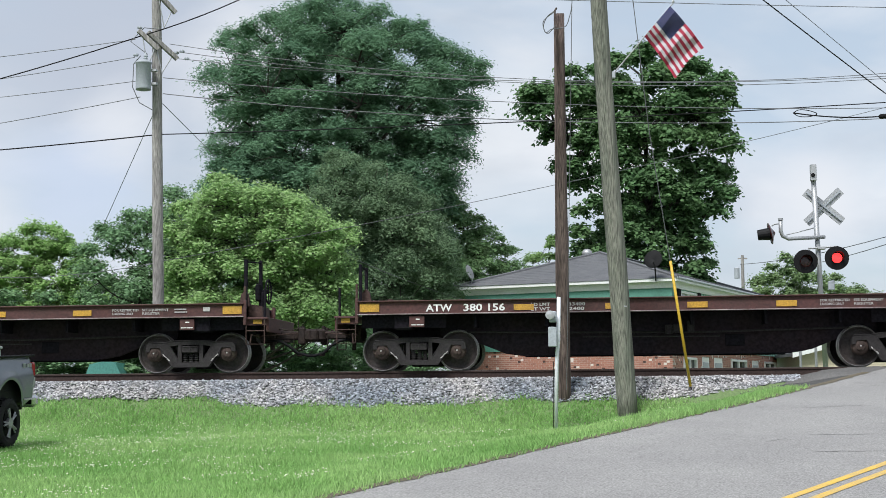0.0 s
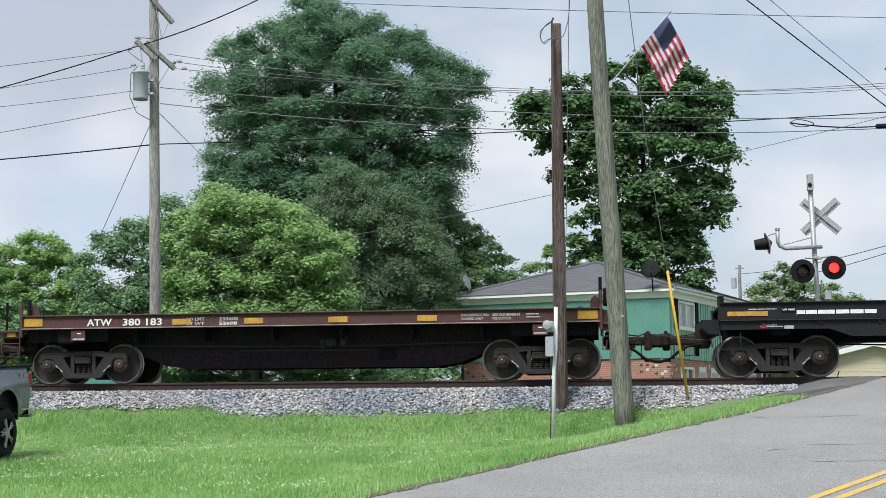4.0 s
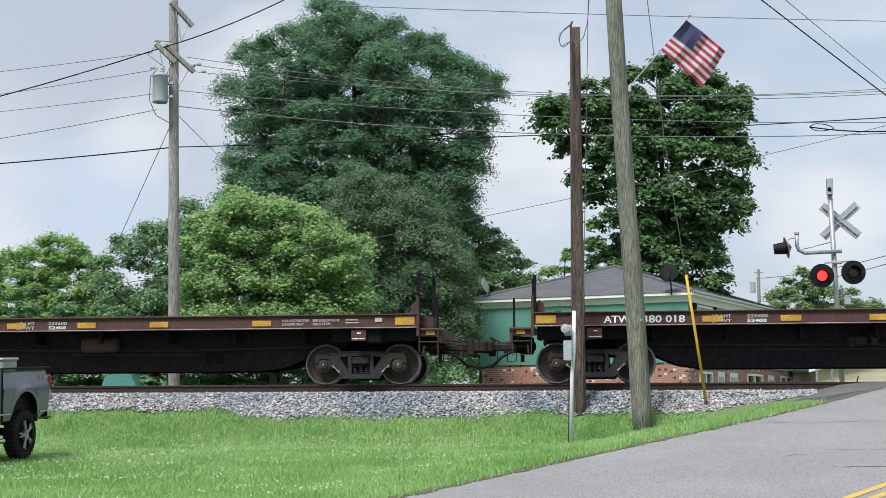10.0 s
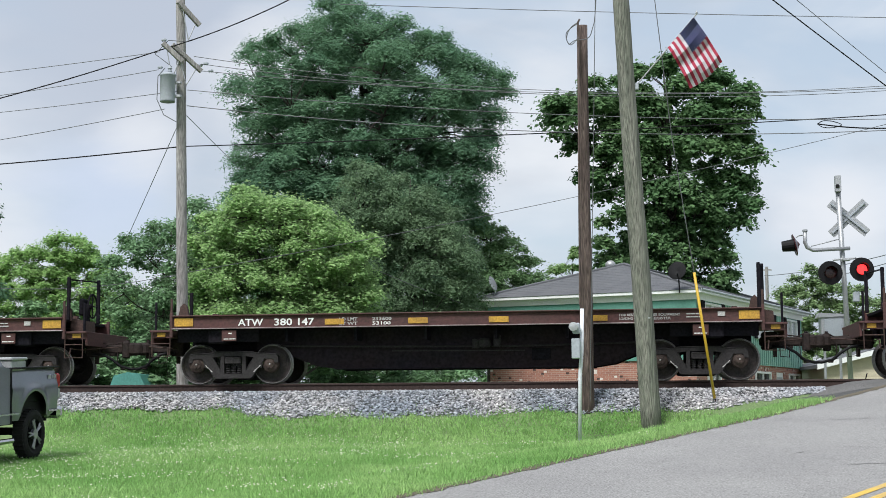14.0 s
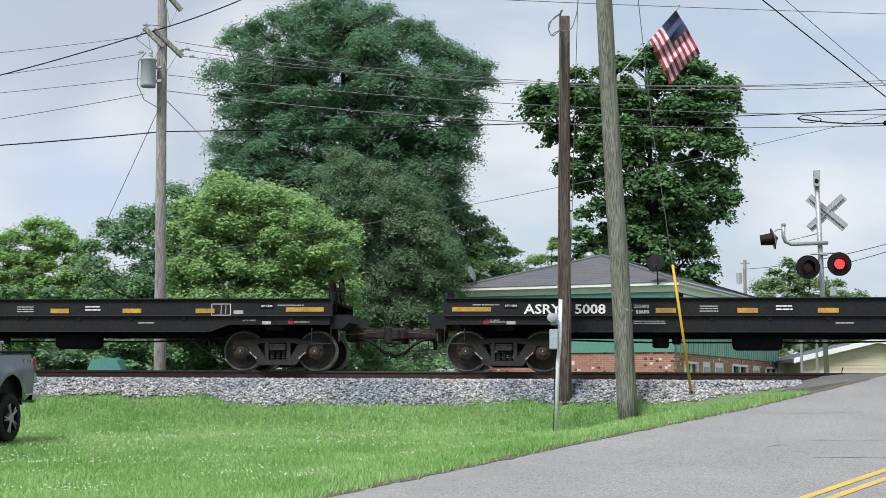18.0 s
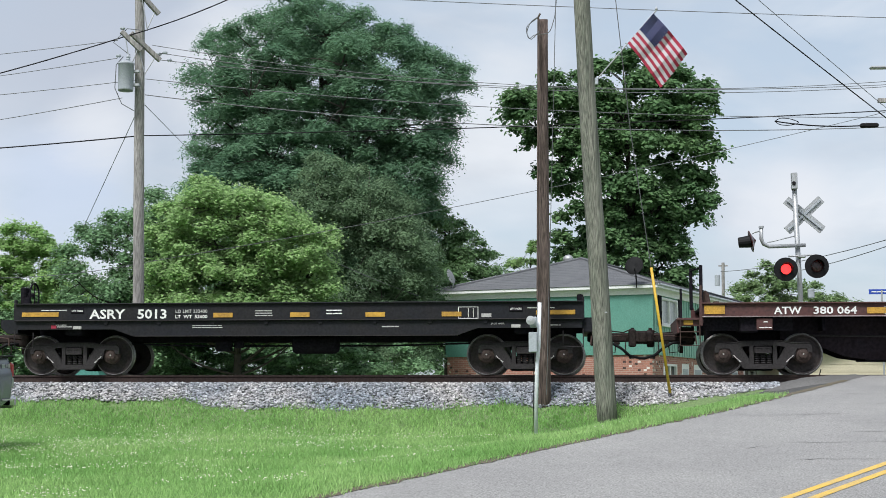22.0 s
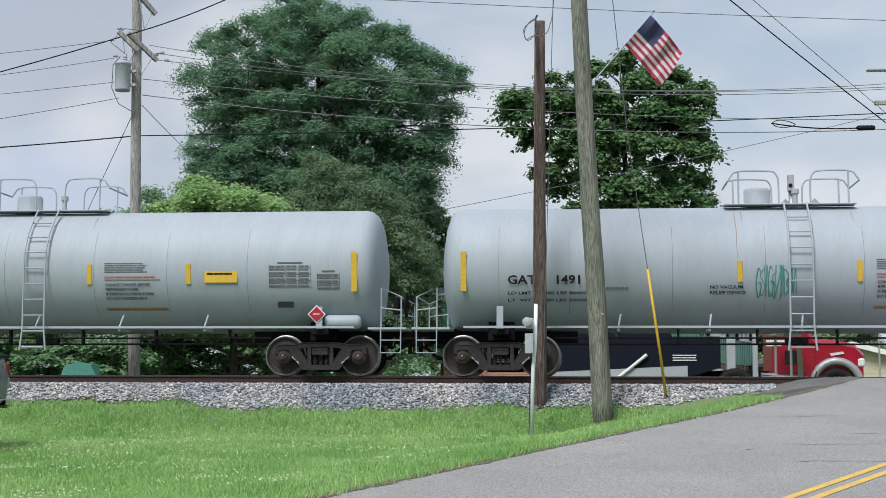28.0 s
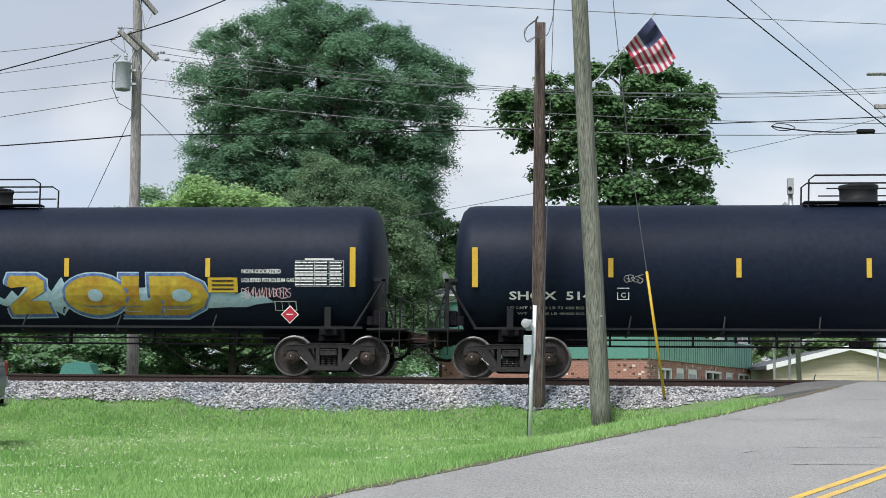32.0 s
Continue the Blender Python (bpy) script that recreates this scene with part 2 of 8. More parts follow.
M_GREYPAINT = mat("grey_paint", (0.35, 0.38, 0.41), 0.6, var=0.12, scale=3, fine=30, bump=0.04)
M_WIRE = mat("black_cable", (0.009, 0.009, 0.01), 0.7, var=0.2, bump=0, spec=0.2)
M_WIREGREY = mat("grey_cable", (0.16, 0.165, 0.17), 0.6, 0.4, var=0.2, bump=0)
M_PLASTIC = mat("black_plastic", (0.007, 0.007, 0.008), 0.6, var=0.2, scale=5, bump=0.03, spec=0.2)
M_GUARD = mat("yellow_plastic", (0.58, 0.37, 0.03), 0.5, var=0.12, scale=3, fine=20, bump=0.02)
M_PVC = mat("white_conduit", (0.74, 0.76, 0.8), 0.5, var=0.1, scale=3, fine=20, bump=0.02)
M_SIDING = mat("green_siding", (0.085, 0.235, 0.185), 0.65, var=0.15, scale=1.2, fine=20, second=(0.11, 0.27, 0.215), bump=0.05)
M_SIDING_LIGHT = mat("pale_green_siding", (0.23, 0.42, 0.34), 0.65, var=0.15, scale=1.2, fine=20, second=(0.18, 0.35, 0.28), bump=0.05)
M_TRIM = mat("white_trim", (0.72, 0.73, 0.72), 0.6, var=0.08, scale=2, fine=20, bump=0.02)
M_SHINGLE = mat("grey_shingles", (0.118, 0.122, 0.132), 0.9, var=0.22, scale=1.2, fine=22, second=(0.16, 0.164, 0.172), bump=0.3, per_object=0.12, spec=0.2)
M_CREAM = mat("cream_siding", (0.56, 0.5, 0.37), 0.7, var=0.08, scale=2, fine=20, per_object=0.06, bump=0.03)
M_GLASS = mat("window_glass", (0.02, 0.024, 0.027), 0.12, var=0.1, bump=0, spec=0.3)
M_BARK = mat("bark", (0.05, 0.042, 0.035), 0.95, var=0.35, scale=4, fine=20, second=(0.03, 0.026, 0.022), bump=0.7, streak=(3, 3, 0.6))
M_CARGREY = mat("grey_car_paint", (0.2, 0.206, 0.24), 0.22, 0.25, var=0.05, scale=2, fine=30, bump=0)
M_TYRE = mat("tyre_rubber", (0.02, 0.02, 0.02), 0.9, var=0.25, scale=6, fine=40, bump=0.3, spec=0.2)
M_CHROME = mat("chrome", (0.6, 0.6, 0.62), 0.15, 1.0, var=0.05, bump=0)
M_REDGLASS = mat("red_lens", (0.35, 0.02, 0.02), 0.2, var=0.1, bump=0)
M_REDGLOW = mat("lit_red_lamp", (1.0, 0.03, 0.03), 0.3, var=0.05, bump=0, glow=2.2)
M_DARKLENS = mat("unlit_red_lens", (0.05, 0.012, 0.012), 0.25, var=0.1, bump=0)
M_REDTRUCK = mat("red_truck_paint", (0.36, 0.012, 0.03), 0.3, var=0.08, scale=2, bump=0)
M_FLAGRED = mat("flag_red", (0.33, 0.025, 0.055), 0.85, var=0.1, bump=0.05)
M_FLAGWHITE = mat("flag_white", (0.52, 0.5, 0.53), 0.85, var=0.06, bump=0.05)
M_FLAGBLUE = mat("flag_blue", (0.018, 0.024, 0.09), 0.85, var=0.1, bump=0.05)
M_TEAL = mat("teal_tarp", (0.07, 0.24, 0.21), 0.7, var=0.2, scale=1.5, fine=20, bump=0.2)


# ---- shape helpers ----
class Shape:
    """Vertices and faces of one mesh, gathered in plain lists."""

    def __init__(self):
        self.v, self.f = [], []

    def add(self, verts, faces):
        k = len(self.v)
        self.v.extend(tuple(p) for p in verts)
        self.f.extend(tuple(i + k for i in q) for q in faces)
        return self

    def box(self, c, s, bevel=0.0, m=None):
        """A box of centre c and size s, its edges cut by bevel."""
        hx, hy, hz = s[0] / 2, s[1] / 2, s[2] / 2
        if bevel <= 0:
            vs = [(x, y, z) for x in (-hx, hx) for y in (-hy, hy) for z in (-hz, hz)]
            fs = [(0, 1, 3, 2), (4, 6, 7, 5), (0, 4, 5, 1), (2, 3, 7, 6), (0, 2, 6, 4), (1, 5, 7, 3)]
        else:
            b = min(bevel, hx * 0.9, hy * 0.9, hz * 0.9)
            vs, at = [], {}
            for i in (-1, 1):
                for j in (-1, 1):
                    for k in (-1, 1):
                        for a in range(3):
                            p = [i * (hx - b), j * (hy - b), k * (hz - b)]
                            p[a] = (i * hx, j * hy, k * hz)[a]
                            at[i, j, k, a] = len(vs)
                            vs.append(tuple(p))
            fs = []
            for a in range(3):
                u, w = (a + 1) % 3, (a + 2) % 3
                for side in (-1, 1):
                    q = []
                    for du, dw in ((-1, -1), (1, -1), (1, 1), (-1, 1)):
                        key = [0, 0, 0]
                        key[a], key[u], key[w] = side, du, dw
                        q.append(at[(*key, a)])
                    fs.append(tuple(q) if side > 0 else tuple(reversed(q)))
                for du in (-1, 1):
                    for dw in (-1, 1):
                        k0, k1 = [0, 0, 0], [0, 0, 0]
                        k0[a], k1[a] = -1, 1
                        k0[u] = k1[u] = du
                        k0[w] = k1[w] = dw
                        q = (at[(*k0, u)], at[(*k1, u)], at[(*k1, w)], at[(*k0, w)])
                        fs.append(q if du * dw > 0 else tuple(reversed(q)))
            for i in (-1, 1):
                for j in (-1, 1):
                    for k in (-1, 1):
                        q = tuple(at[i, j, k, a] for a in range(3))
                        fs.append(q if i * j * k > 0 else tuple(reversed(q)))
        t = Matrix.Translation(c) @ (m or Matrix())
        return self.add([t @ Vector(p) for p in vs], fs)

    def tube(self, path, r, n=8, cap=True):
        """A round bar along the points of path; r: one radius or one for each point."""
        path = [Vector(p) for p in path]
        rs = r if isinstance(r, (list, tuple)) else [r] * len(path)
        rings, vs, fs = [], [], []
        side = None
        for i, p in enumerate(path):
            d = (path[min(i + 1, len(path) - 1)] - path[max(i - 1, 0)]).normalized()
            if side is None:
                side = d.orthogonal().normalized()
            else:
                side = (side - d * side.dot(d)).normalized()
            up = d.cross(side)
            rings.append(len(vs))
            for k in range(n):
                a = 2 * math.pi * k / n
                vs.append(p + (side * math.cos(a) + up * math.sin(a)) * rs[i])
        for a, b in zip(rings, rings[1:]):
            for k in range(n):
                fs.append((a + k, a + (k + 1) % n, b + (k + 1) % n, b + k))
        if cap:
            fs.append(tuple(reversed(range(rings[0], rings[0] + n))))
            fs.append(tuple(range(rings[-1], rings[-1] + n)))
        return self.add(vs, fs)

    def lathe(self, profile, n=24, m=None, cap=True):
        """A profile of (radius, height) turned round z; m moves it."""
        m = m or Matrix()
        vs, fs = [], []
        for r, h in profile:
            for k in range(n):
                a = 2 * math.pi * k / n
                vs.append(m @ Vector((r * math.cos(a), r * math.sin(a), h)))
        for i in range(len(profile) - 1):
            for k in range(n):
                j = (k + 1) % n
                fs.append((i * n + k, i * n + j, (i + 1) * n + j, (i + 1) * n + k))
        if cap and profile[0][0] > 1e-6:
            fs.append(tuple(reversed(range(n))))
        if cap and profile[-1][0] > 1e-6:
            fs.append(tuple(range((len(profile) - 1) * n, len(profile) * n)))
        return self.add(vs, fs)

    def prism(self, outline, y0, y1):
        """An outline in x and z, pushed from y0 to y1."""
        n = len(outline)
        vs = [(x, y0, z) for x, z in outline] + [(x, y1, z) for x, z in outline]
        fs = [tuple(range(n)), tuple(reversed(range(n, 2 * n)))]
        fs += [(i, i + n, (i + 1) % n + n, (i + 1) % n) for i in range(n)]
        return self.add(vs, fs)

    def mesh(self, name, material, smooth=False):
        me = bpy.data.meshes.new(name)
        me.from_pydata(self.v, [], self.f)
        me.materials.append(material)
        if smooth:
            me.polygons.foreach_set("use_smooth", [True] * len(me.polygons))
        me.update()
        return me


def mesh_of(name, pieces, smooth=False):
    """One mesh of several shapes, each with its own material."""
    me = bpy.data.meshes.new(name)
    v, f, k = [], [], []
    for i, (s, material) in enumerate(pieces):
        n = len(v)
        v += s.v
        f += [tuple(a + n for a in q) for q in s.f]
        k += [i] * len(s.f)
        me.materials.append(material)
    me.from_pydata(v, [], f)
    me.polygons.foreach_set("material_index", k)
    if smooth:
        me.polygons.foreach_set("use_smooth", [True] * len(me.polygons))
    me.update()
    return me


def part(name, shape, material, parent, label="", smooth=False, m=None):
    """One mesh object under a thing or a part."""
    data = shape.mesh(name, material, smooth) if isinstance(shape, Shape) else shape
    ob = new(name, data)
    ob.parent = parent
    if m is not None:
        ob.matrix_basis = m
    if label:
        ob["label"] = label
    return ob


def thing(name, label, category, m=None, group="", kind="", shape=None, material=None, smooth=False):
    """A top-level thing: an empty at its base, or one mesh."""
    ob = new(name, shape.mesh(name, material, smooth) if shape else None)
    if m is not None:
        ob.matrix_basis = m
    return tagged(ob, label, category, group, kind)


LETTERS = {}


def text_mesh(words, size, material):
    """Built-in lettering as a mesh in x and y, from its lower left corner."""
    if (words, size) not in LETTERS:
        cu = bpy.data.curves.new("lettering", "FONT")
        cu.body, cu.size, cu.resolution_u, cu.offset = words, size, 2, 0.022 * size
        LETTERS[words, size] = bpy.data.meshes.new_from_object(bpy.data.objects.new("lettering", cu))
    me = LETTERS[words, size].copy()
    me.materials.clear()
    me.materials.append(material)
    return me


def bend(points, n=6):
    """A smooth curve through points."""
    p = [Vector(q) for q in points]
    out = []
    for i in range(len(p) - 1):
        a, b, c, d = p[max(0, i - 1)], p[i], p[i + 1], p[min(len(p) - 1, i + 2)]
        for k in range(n):
            t = k / n
            out.append(0.5 * (2 * b + (c - a) * t + (2 * a - 5 * b + 4 * c - d) * t * t + (3 * b - a - 3 * c + d) * t ** 3))
    return out + [p[-1]]


def smoothstep(a, b, x):
    k = min(1.0, max(0.0, (x - a) / (b - a)))
    return k * k * (3 - 2 * k)

# ---- ground, road, track ----
NEAR_Y, TRACK_Y, RAIL_Z = 32.91, 33.7, 2.154
PROFILE = ((-60, -1.2), (0, 0.0), (16, 0.42), (25, 0.72), (28, 0.76), (29.6, 0.84), (30.5, 0.98), (31.1, 1.17), (31.5, 1.37), (31.9, 1.63), (32.4, 1.68), (35, 1.68), (37, 1.42), (45, 1.4), (50, 0.5), (120, 0.0), (900, 0.0))
ROAD_EDGE = ((-60, -38.7), (14.8, -2.79), (19.2, -0.55), (24.6, 2.25), (28, 3.85), (33, 6.1), (100, 38.1))
ROAD_RISE = ((-60, -1.8), (0, 0.0), (12, 0.33), (32.4, 2.1), (34.9, 2.13), (44, 1.4), (60, 0.6), (100, 0.3))


def along(table, k):
    for (a, u), (b, w) in zip(table, table[1:]):
        if k <= b:
            return u + (w - u) * max(0.0, (k - a) / (b - a))
    return table[-1][1]


def ground_z(x, y):
    z = along(PROFILE, y)
    # the road climbs to the height of the rails and the lawn with it
    on = smoothstep(-5.0, 0.2, x - along(ROAD_EDGE, y)) * (1 - smoothstep(9.5, 16, x - along(ROAD_EDGE, y)))
    return z + on * (along(ROAD_RISE, y) - z)


def sheet(xs, ys, height):
    s = Shape()
    nx = len(xs)
    s.v = [(x, y, height(x, y)) for y in ys for x in xs]
    s.f = [(j * nx + i, j * nx + i + 1, (j + 1) * nx + i + 1, (j + 1) * nx + i) for j in range(len(ys) - 1) for i in range(nx - 1)]
    return s


def spread(a, b, step):
    n = max(1, round((b - a) / step))
    return [a + (b - a) * i / n for i in range(n + 1)]


gx = [-900, -300, -120, -60] + spread(-40, 25, 0.5) + [40, 60, 120, 300, 900]
gy = [-300, -60, -20, 0, 6] + spread(10, 45, 0.4) + [48, 52, 56, 60, 70, 90, 120, 200, 400, 900]
rough = lambda x, y: ground_z(x, y) + 0.03 * noise.noise(Vector((x * 0.6, y * 0.6, 0))) * (1 - smoothstep(-1.0, 0.3, x - along(ROAD_EDGE, y)))
thing("ground", "mown grass lawn sloping up to the railway", "ground", kind="structure", shape=sheet(gx, gy, rough), material=M_GRASS, smooth=True)

road = Shape()
ry = spread(-40, 60, 0.5)
for y in ry:
    e = along(ROAD_EDGE, y)
    wob = 0.05 * noise.noise(Vector((y * 1.7, 3.1, 0))) + 0.04 * noise.noise(Vector((y * 5.0, 7.1, 0)))
    for k in range(13):
        x = e + (wob if k == 0 else 0) + 9.0 * k / 12
        road.v.append((x, y, ground_z(x + 0.5, y) + 0.03))
for j in range(len(ry) - 1):
    for i in range(12):
        road.f.append((j * 13 + i, j * 13 + i + 1, (j + 1) * 13 + i + 1, (j + 1) * 13 + i))
thing("road", "worn pale grey asphalt road climbing to a level crossing", "road", kind="structure", shape=road, material=M_ASPHALT, smooth=True)

# strip of dirt that also paints the dark shade line under overhanging grass
verge = Shape()
vy = spread(8, 31, 0.12)
for y in vy:
    e = along(ROAD_EDGE, y)
    for off in (-0.16 + 0.12 * noise.noise(Vector((y * 2.1, 1, 0))), 0.03 + 0.1 * noise.noise(Vector((y * 3.3, 5, 0))) + 0.05 * noise.noise(Vector((y * 11, 5, 0)))):
        verge.v.append((e + off, y, ground_z(e + off + (0.5 if off > 0 else 0.25), y) + 0.036))
verge.f = [(2 * j, 2 * j + 1, 2 * j + 3, 2 * j + 2) for j in range(len(vy) - 1)]
thing("road_verge", "ragged strip of earth and painted grass shade along the asphalt", "verge", kind="structure", shape=verge, material=M_SOIL_SHADE)

for off in (0.0, 0.26):
    line = Shape()
    ly = spread(-10, 31.4, 0.5)
    for y in ly:
        x0 = 1.75 + (y - 14.83) * 0.55 + off
        line.v += [(x0 - 0.06, y, ground_z(x0 + 0.5, y) + 0.036), (x0 + 0.06, y, ground_z(x0 + 0.5, y) + 0.036)]
    line.f = [(2 * j, 2 * j + 1, 2 * j + 3, 2 * j + 2) for j in range(len(ly) - 1)]
    thing("road_line", "worn yellow centre line on asphalt", "road marking", group="road lines", kind="structure", shape=line, material=M_LINE)

# the bed of broken stone, coloured as the shade between its loose stones
def toe_y(x):
    """Where the grass ends and the broken stone begins."""
    return 31.6 + 0.13 * (1 + np.tanh((-8.6 - x) * 2.0)) + 0.06 * (1 + np.tanh((x + 3.0) * 1.5)) + 0.04 * np.sin(x * 2.7 + 1) + 0.03 * np.sin(x * 6.1)


BED = ((-2.7, 1.0), (-2.0, 1.52), (-1.4, 1.93), (1.5, 1.93), (3.2, 1.3))
bx = spread(-70, 3.3, 0.35)
bed = Shape()
BED_ROWS = (-2.7, -2.4, -2.28, -2.2, -2.12, -2.04, -1.96, -1.88, -1.8, -1.7, -1.55, -1.4, 1.5, 3.2)
for x in bx:
    for dy in BED_ROWS:
        z = float(np.interp(dy, [b[0] for b in BED], [b[1] for b in BED]))
        z -= 0.2 * (1 - smoothstep(-0.2, 0.0, TRACK_Y + dy - float(toe_y(x))))
        k = noise.noise(Vector((x * 1.3, dy * 3, 2)))
        bed.v.append((x, TRACK_Y + dy + 0.03 * k * (dy < -1.4), z + 0.03 * k))
nb = len(BED_ROWS)
bed.f = [(i * nb + j, (i + 1) * nb + j, (i + 1) * nb + j + 1, i * nb + j + 1) for i in range(len(bx) - 1) for j in range(nb - 1)]
thing("ballast_bed", "railway bed coloured as the shade between broken grey stones", "ballast", kind="structure", shape=bed, material=M_BALLAST_SHADED)

# rails in lengths, with head, web and foot
RAIL = ((-0.07, 0), (-0.07, 0.015), (-0.012, 0.04), (-0.012, 0.13), (-0.036, 0.145), (-0.036, 0.178), (-0.03, 0.185), (0.03, 0.185), (0.036, 0.178), (0.036, 0.145), (0.012, 0.13), (0.012, 0.04), (0.07, 0.015), (0.07, 0))
for ry0 in (NEAR_Y + 0.04, NEAR_Y + 1.475):
    rs = Shape()
    n = len(RAIL)
    for x in (-90, 60):
        rs.v += [(x, ry0 + a, RAIL_Z - 0.185 + b) for a, b in RAIL]
    rs.f = [(i, i + n, (i + 1) % n + n, (i + 1) % n) for i in range(n)]
    rail = thing("rail", "rust-brown steel rail on timber ties", "rail", group="rails of the track", kind="structure", shape=rs, material=M_RAIL)
    part("rail_head", Shape().box((-15, ry0, RAIL_Z), (150, 0.045, 0.004)), M_RAILTOP, rail, "polished running surface")

# cracks in the road's surface
crng = random.Random(3)
for i in range(15):
    y = crng.uniform(14.5, 30)
    e = along(ROAD_EDGE, y)
    x = e + crng.uniform(0.3, 6.0)
    across = crng.random() < 0.75
    n = crng.randint(5, 12)
    pts = []
    for k in range(n):
        pts.append((x, y))
        x += crng.uniform(0.1, 0.3) * (1 if across else 0.5)
        y += crng.uniform(-0.06, 0.1) * (1 if across else 3.5)
    cs = Shape()
    for k, (a, b) in enumerate(pts):
        w = crng.uniform(0.006, 0.02) * (0.3 if k in (0, n - 1) else 1)
        z = max(ground_z(a + 0.5, b), ground_z(a, b)) + 0.034
        cs.v += [(a, b - w, z), (a, b + w, z)]
    cs.f = [(2 * k, 2 * k + 2, 2 * k + 3, 2 * k + 1) for k in range(n - 1)]
    thing("road_crack", "thin dark crack in the asphalt", "crack", group="cracks in the road", kind="structure", shape=cs, material=M_ASPHALT_DARK)

# ---- the train ----
# Car space: x along the track, y = 0 on its centre, z = 0 on the rails; the side that is seen lies towards -y.
WHEEL_R, WHEELBASE = 0.447, 1.715
LAY = Matrix.Rotation(radians(90), 4, "X")      # turns a lathe's axis from z to -y


def wheelset_mesh():
    steel, rim = Shape(), Shape()
    for side in (-1, 1):
        m = Matrix.Translation((0, side * 0.70, 0)) @ (LAY if side < 0 else LAY.inverted())
        steel.lathe([(0.03, 0.13), (0.11, 0.13), (0.13, 0.12), (0.165, 0.085), (0.32, 0.07), (0.375, 0.085), (0.395, 0.115), (0.415, 0.124), (0.428, 0.127)], 32, m, False)
        rim.lathe([(0.428, 0.127), (0.436, 0.128), (WHEEL_R, 0.118), (WHEEL_R + 0.002, 0.03), (WHEEL_R + 0.026, 0.02), (WHEEL_R + 0.026, 0.0), (0.40, -0.01), (0.40, 0.03)], 32, m, False)
    steel.tube([(0, -0.95, 0), (0, 0.95, 0)], 0.08, 10)
    return mesh_of("wheelset", [(steel, M_WHEEL), (rim, M_RIM)])


def side_frame_mesh():
    s = Shape()
    t = 0.09
    zc = WHEEL_R
    # top chord with its two pedestal arms
    s.prism([(-1.05, 0.48), (-1.04, 0.62), (-0.96, 0.69), (-0.62, 0.70), (-0.42, 0.74), (0.42, 0.74), (0.62, 0.70), (0.96, 0.69), (1.04, 0.62), (1.05, 0.48), (0.96, 0.48), (0.94, 0.565), (0.70, 0.57), (0.50, 0.60), (0.28, 0.63), (-0.28, 0.63), (-0.50, 0.60), (-0.70, 0.57), (-0.94, 0.565), (-0.96, 0.48)], -t, t)
    for k in (-1, 1):
        # diagonal, column and inner pedestal leg
        q = [(k * 0.74, 0.60), (k * 0.50, 0.61), (k * 0.29, 0.28), (k * 0.29, 0.14), (k * 0.42, 0.13)]
        s.prism(q if k < 0 else q[::-1], -t, t)
        q = [(k * 0.29, 0.64), (k * 0.21, 0.64), (k * 0.205, 0.24), (k * 0.30, 0.16)]
        s.prism(q if k < 0 else q[::-1], -t, t)
        q = [(k * 0.73, 0.60), (k * 0.61, 0.60), (k * 0.60, 0.37), (k * 0.66, 0.36)]
        s.prism(q if k < 0 else q[::-1], -t, t)
        # raised lips along the edges of the casting
        s.tube([(k * 0.73, -t, 0.585), (k * 0.43, -t, 0.145)], 0.014, 5)
        s.tube([(k * 0.48, -t, 0.60), (k * 0.295, -t, 0.30)], 0.011, 5)
    s.tube([(-1.0, -t, 0.675), (-0.6, -t, 0.69), (-0.41, -t, 0.725), (0.41, -t, 0.725), (0.6, -t, 0.69), (1.0, -t, 0.675)], 0.014, 5)
    s.prism([(-0.44, 0.17), (-0.40, 0.125), (0.40, 0.125), (0.44, 0.17), (0.30, 0.235), (-0.30, 0.235)], -t, t)
    # end of the bolster in the window
    s.box((0, -0.04, 0.53), (0.38, 0.2, 0.15), 0.02).box((0, -0.14, 0.585), (0.34, 0.03, 0.025), 0.004).box((0, -0.14, 0.475), (0.34, 0.03, 0.025), 0.004).box((0, -0.14, 0.53), (0.04, 0.03, 0.1), 0.004)
    hub, dot = Shape(), Shape()
    for k in (-1, 1):
        hub.lathe([(0.2, -0.06), (0.2, 0.0), (0.17, 0.04), (0.13, 0.06), (0.105, 0.075), (0.10, 0.10), (0.05, 0.11)], 16, Matrix.Translation((k * WHEELBASE / 2, 0, zc)) @ LAY)
        dot.box((k * WHEELBASE / 2, -0.115, zc), (0.03, 0.01, 0.03))
        for a in range(3):
            an = a * 2.094 + 0.4
            hub.tube([(k * WHEELBASE / 2 + 0.06 * math.cos(an), -0.095, zc + 0.06 * math.sin(an)), (k * WHEELBASE / 2 + 0.06 * math.cos(an), -0.125, zc + 0.06 * math.sin(an))], 0.017, 6)
    return mesh_of("side_frame", [(s, M_TRUCK), (hub, M_HUB), (dot, M_DIMWHITE)])


def spring_mesh():
    s = Shape()
    for x in (-0.13, 0.0, 0.13):
        prof = []
        for k in range(5):
            z = 0.235 + 0.044 * k
            prof += [(0.035, z), (0.062, z + 0.012), (0.062, z + 0.026), (0.035, z + 0.038)]
        s.lathe(prof, 10, Matrix.Translation((x, -0.03, 0)))
    return s.mesh("spring", M_TRUCK)


M_COUPLER = mat("dark_cast_coupler", (0.022, 0.017, 0.016), 0.75, 0.1, var=0.4, scale=4, fine=20, second=(0.045, 0.03, 0.025), bump=0.25, spec=0.2)
WHEELSET, FRAME_MESH, SPRING = wheelset_mesh(), side_frame_mesh(), spring_mesh()
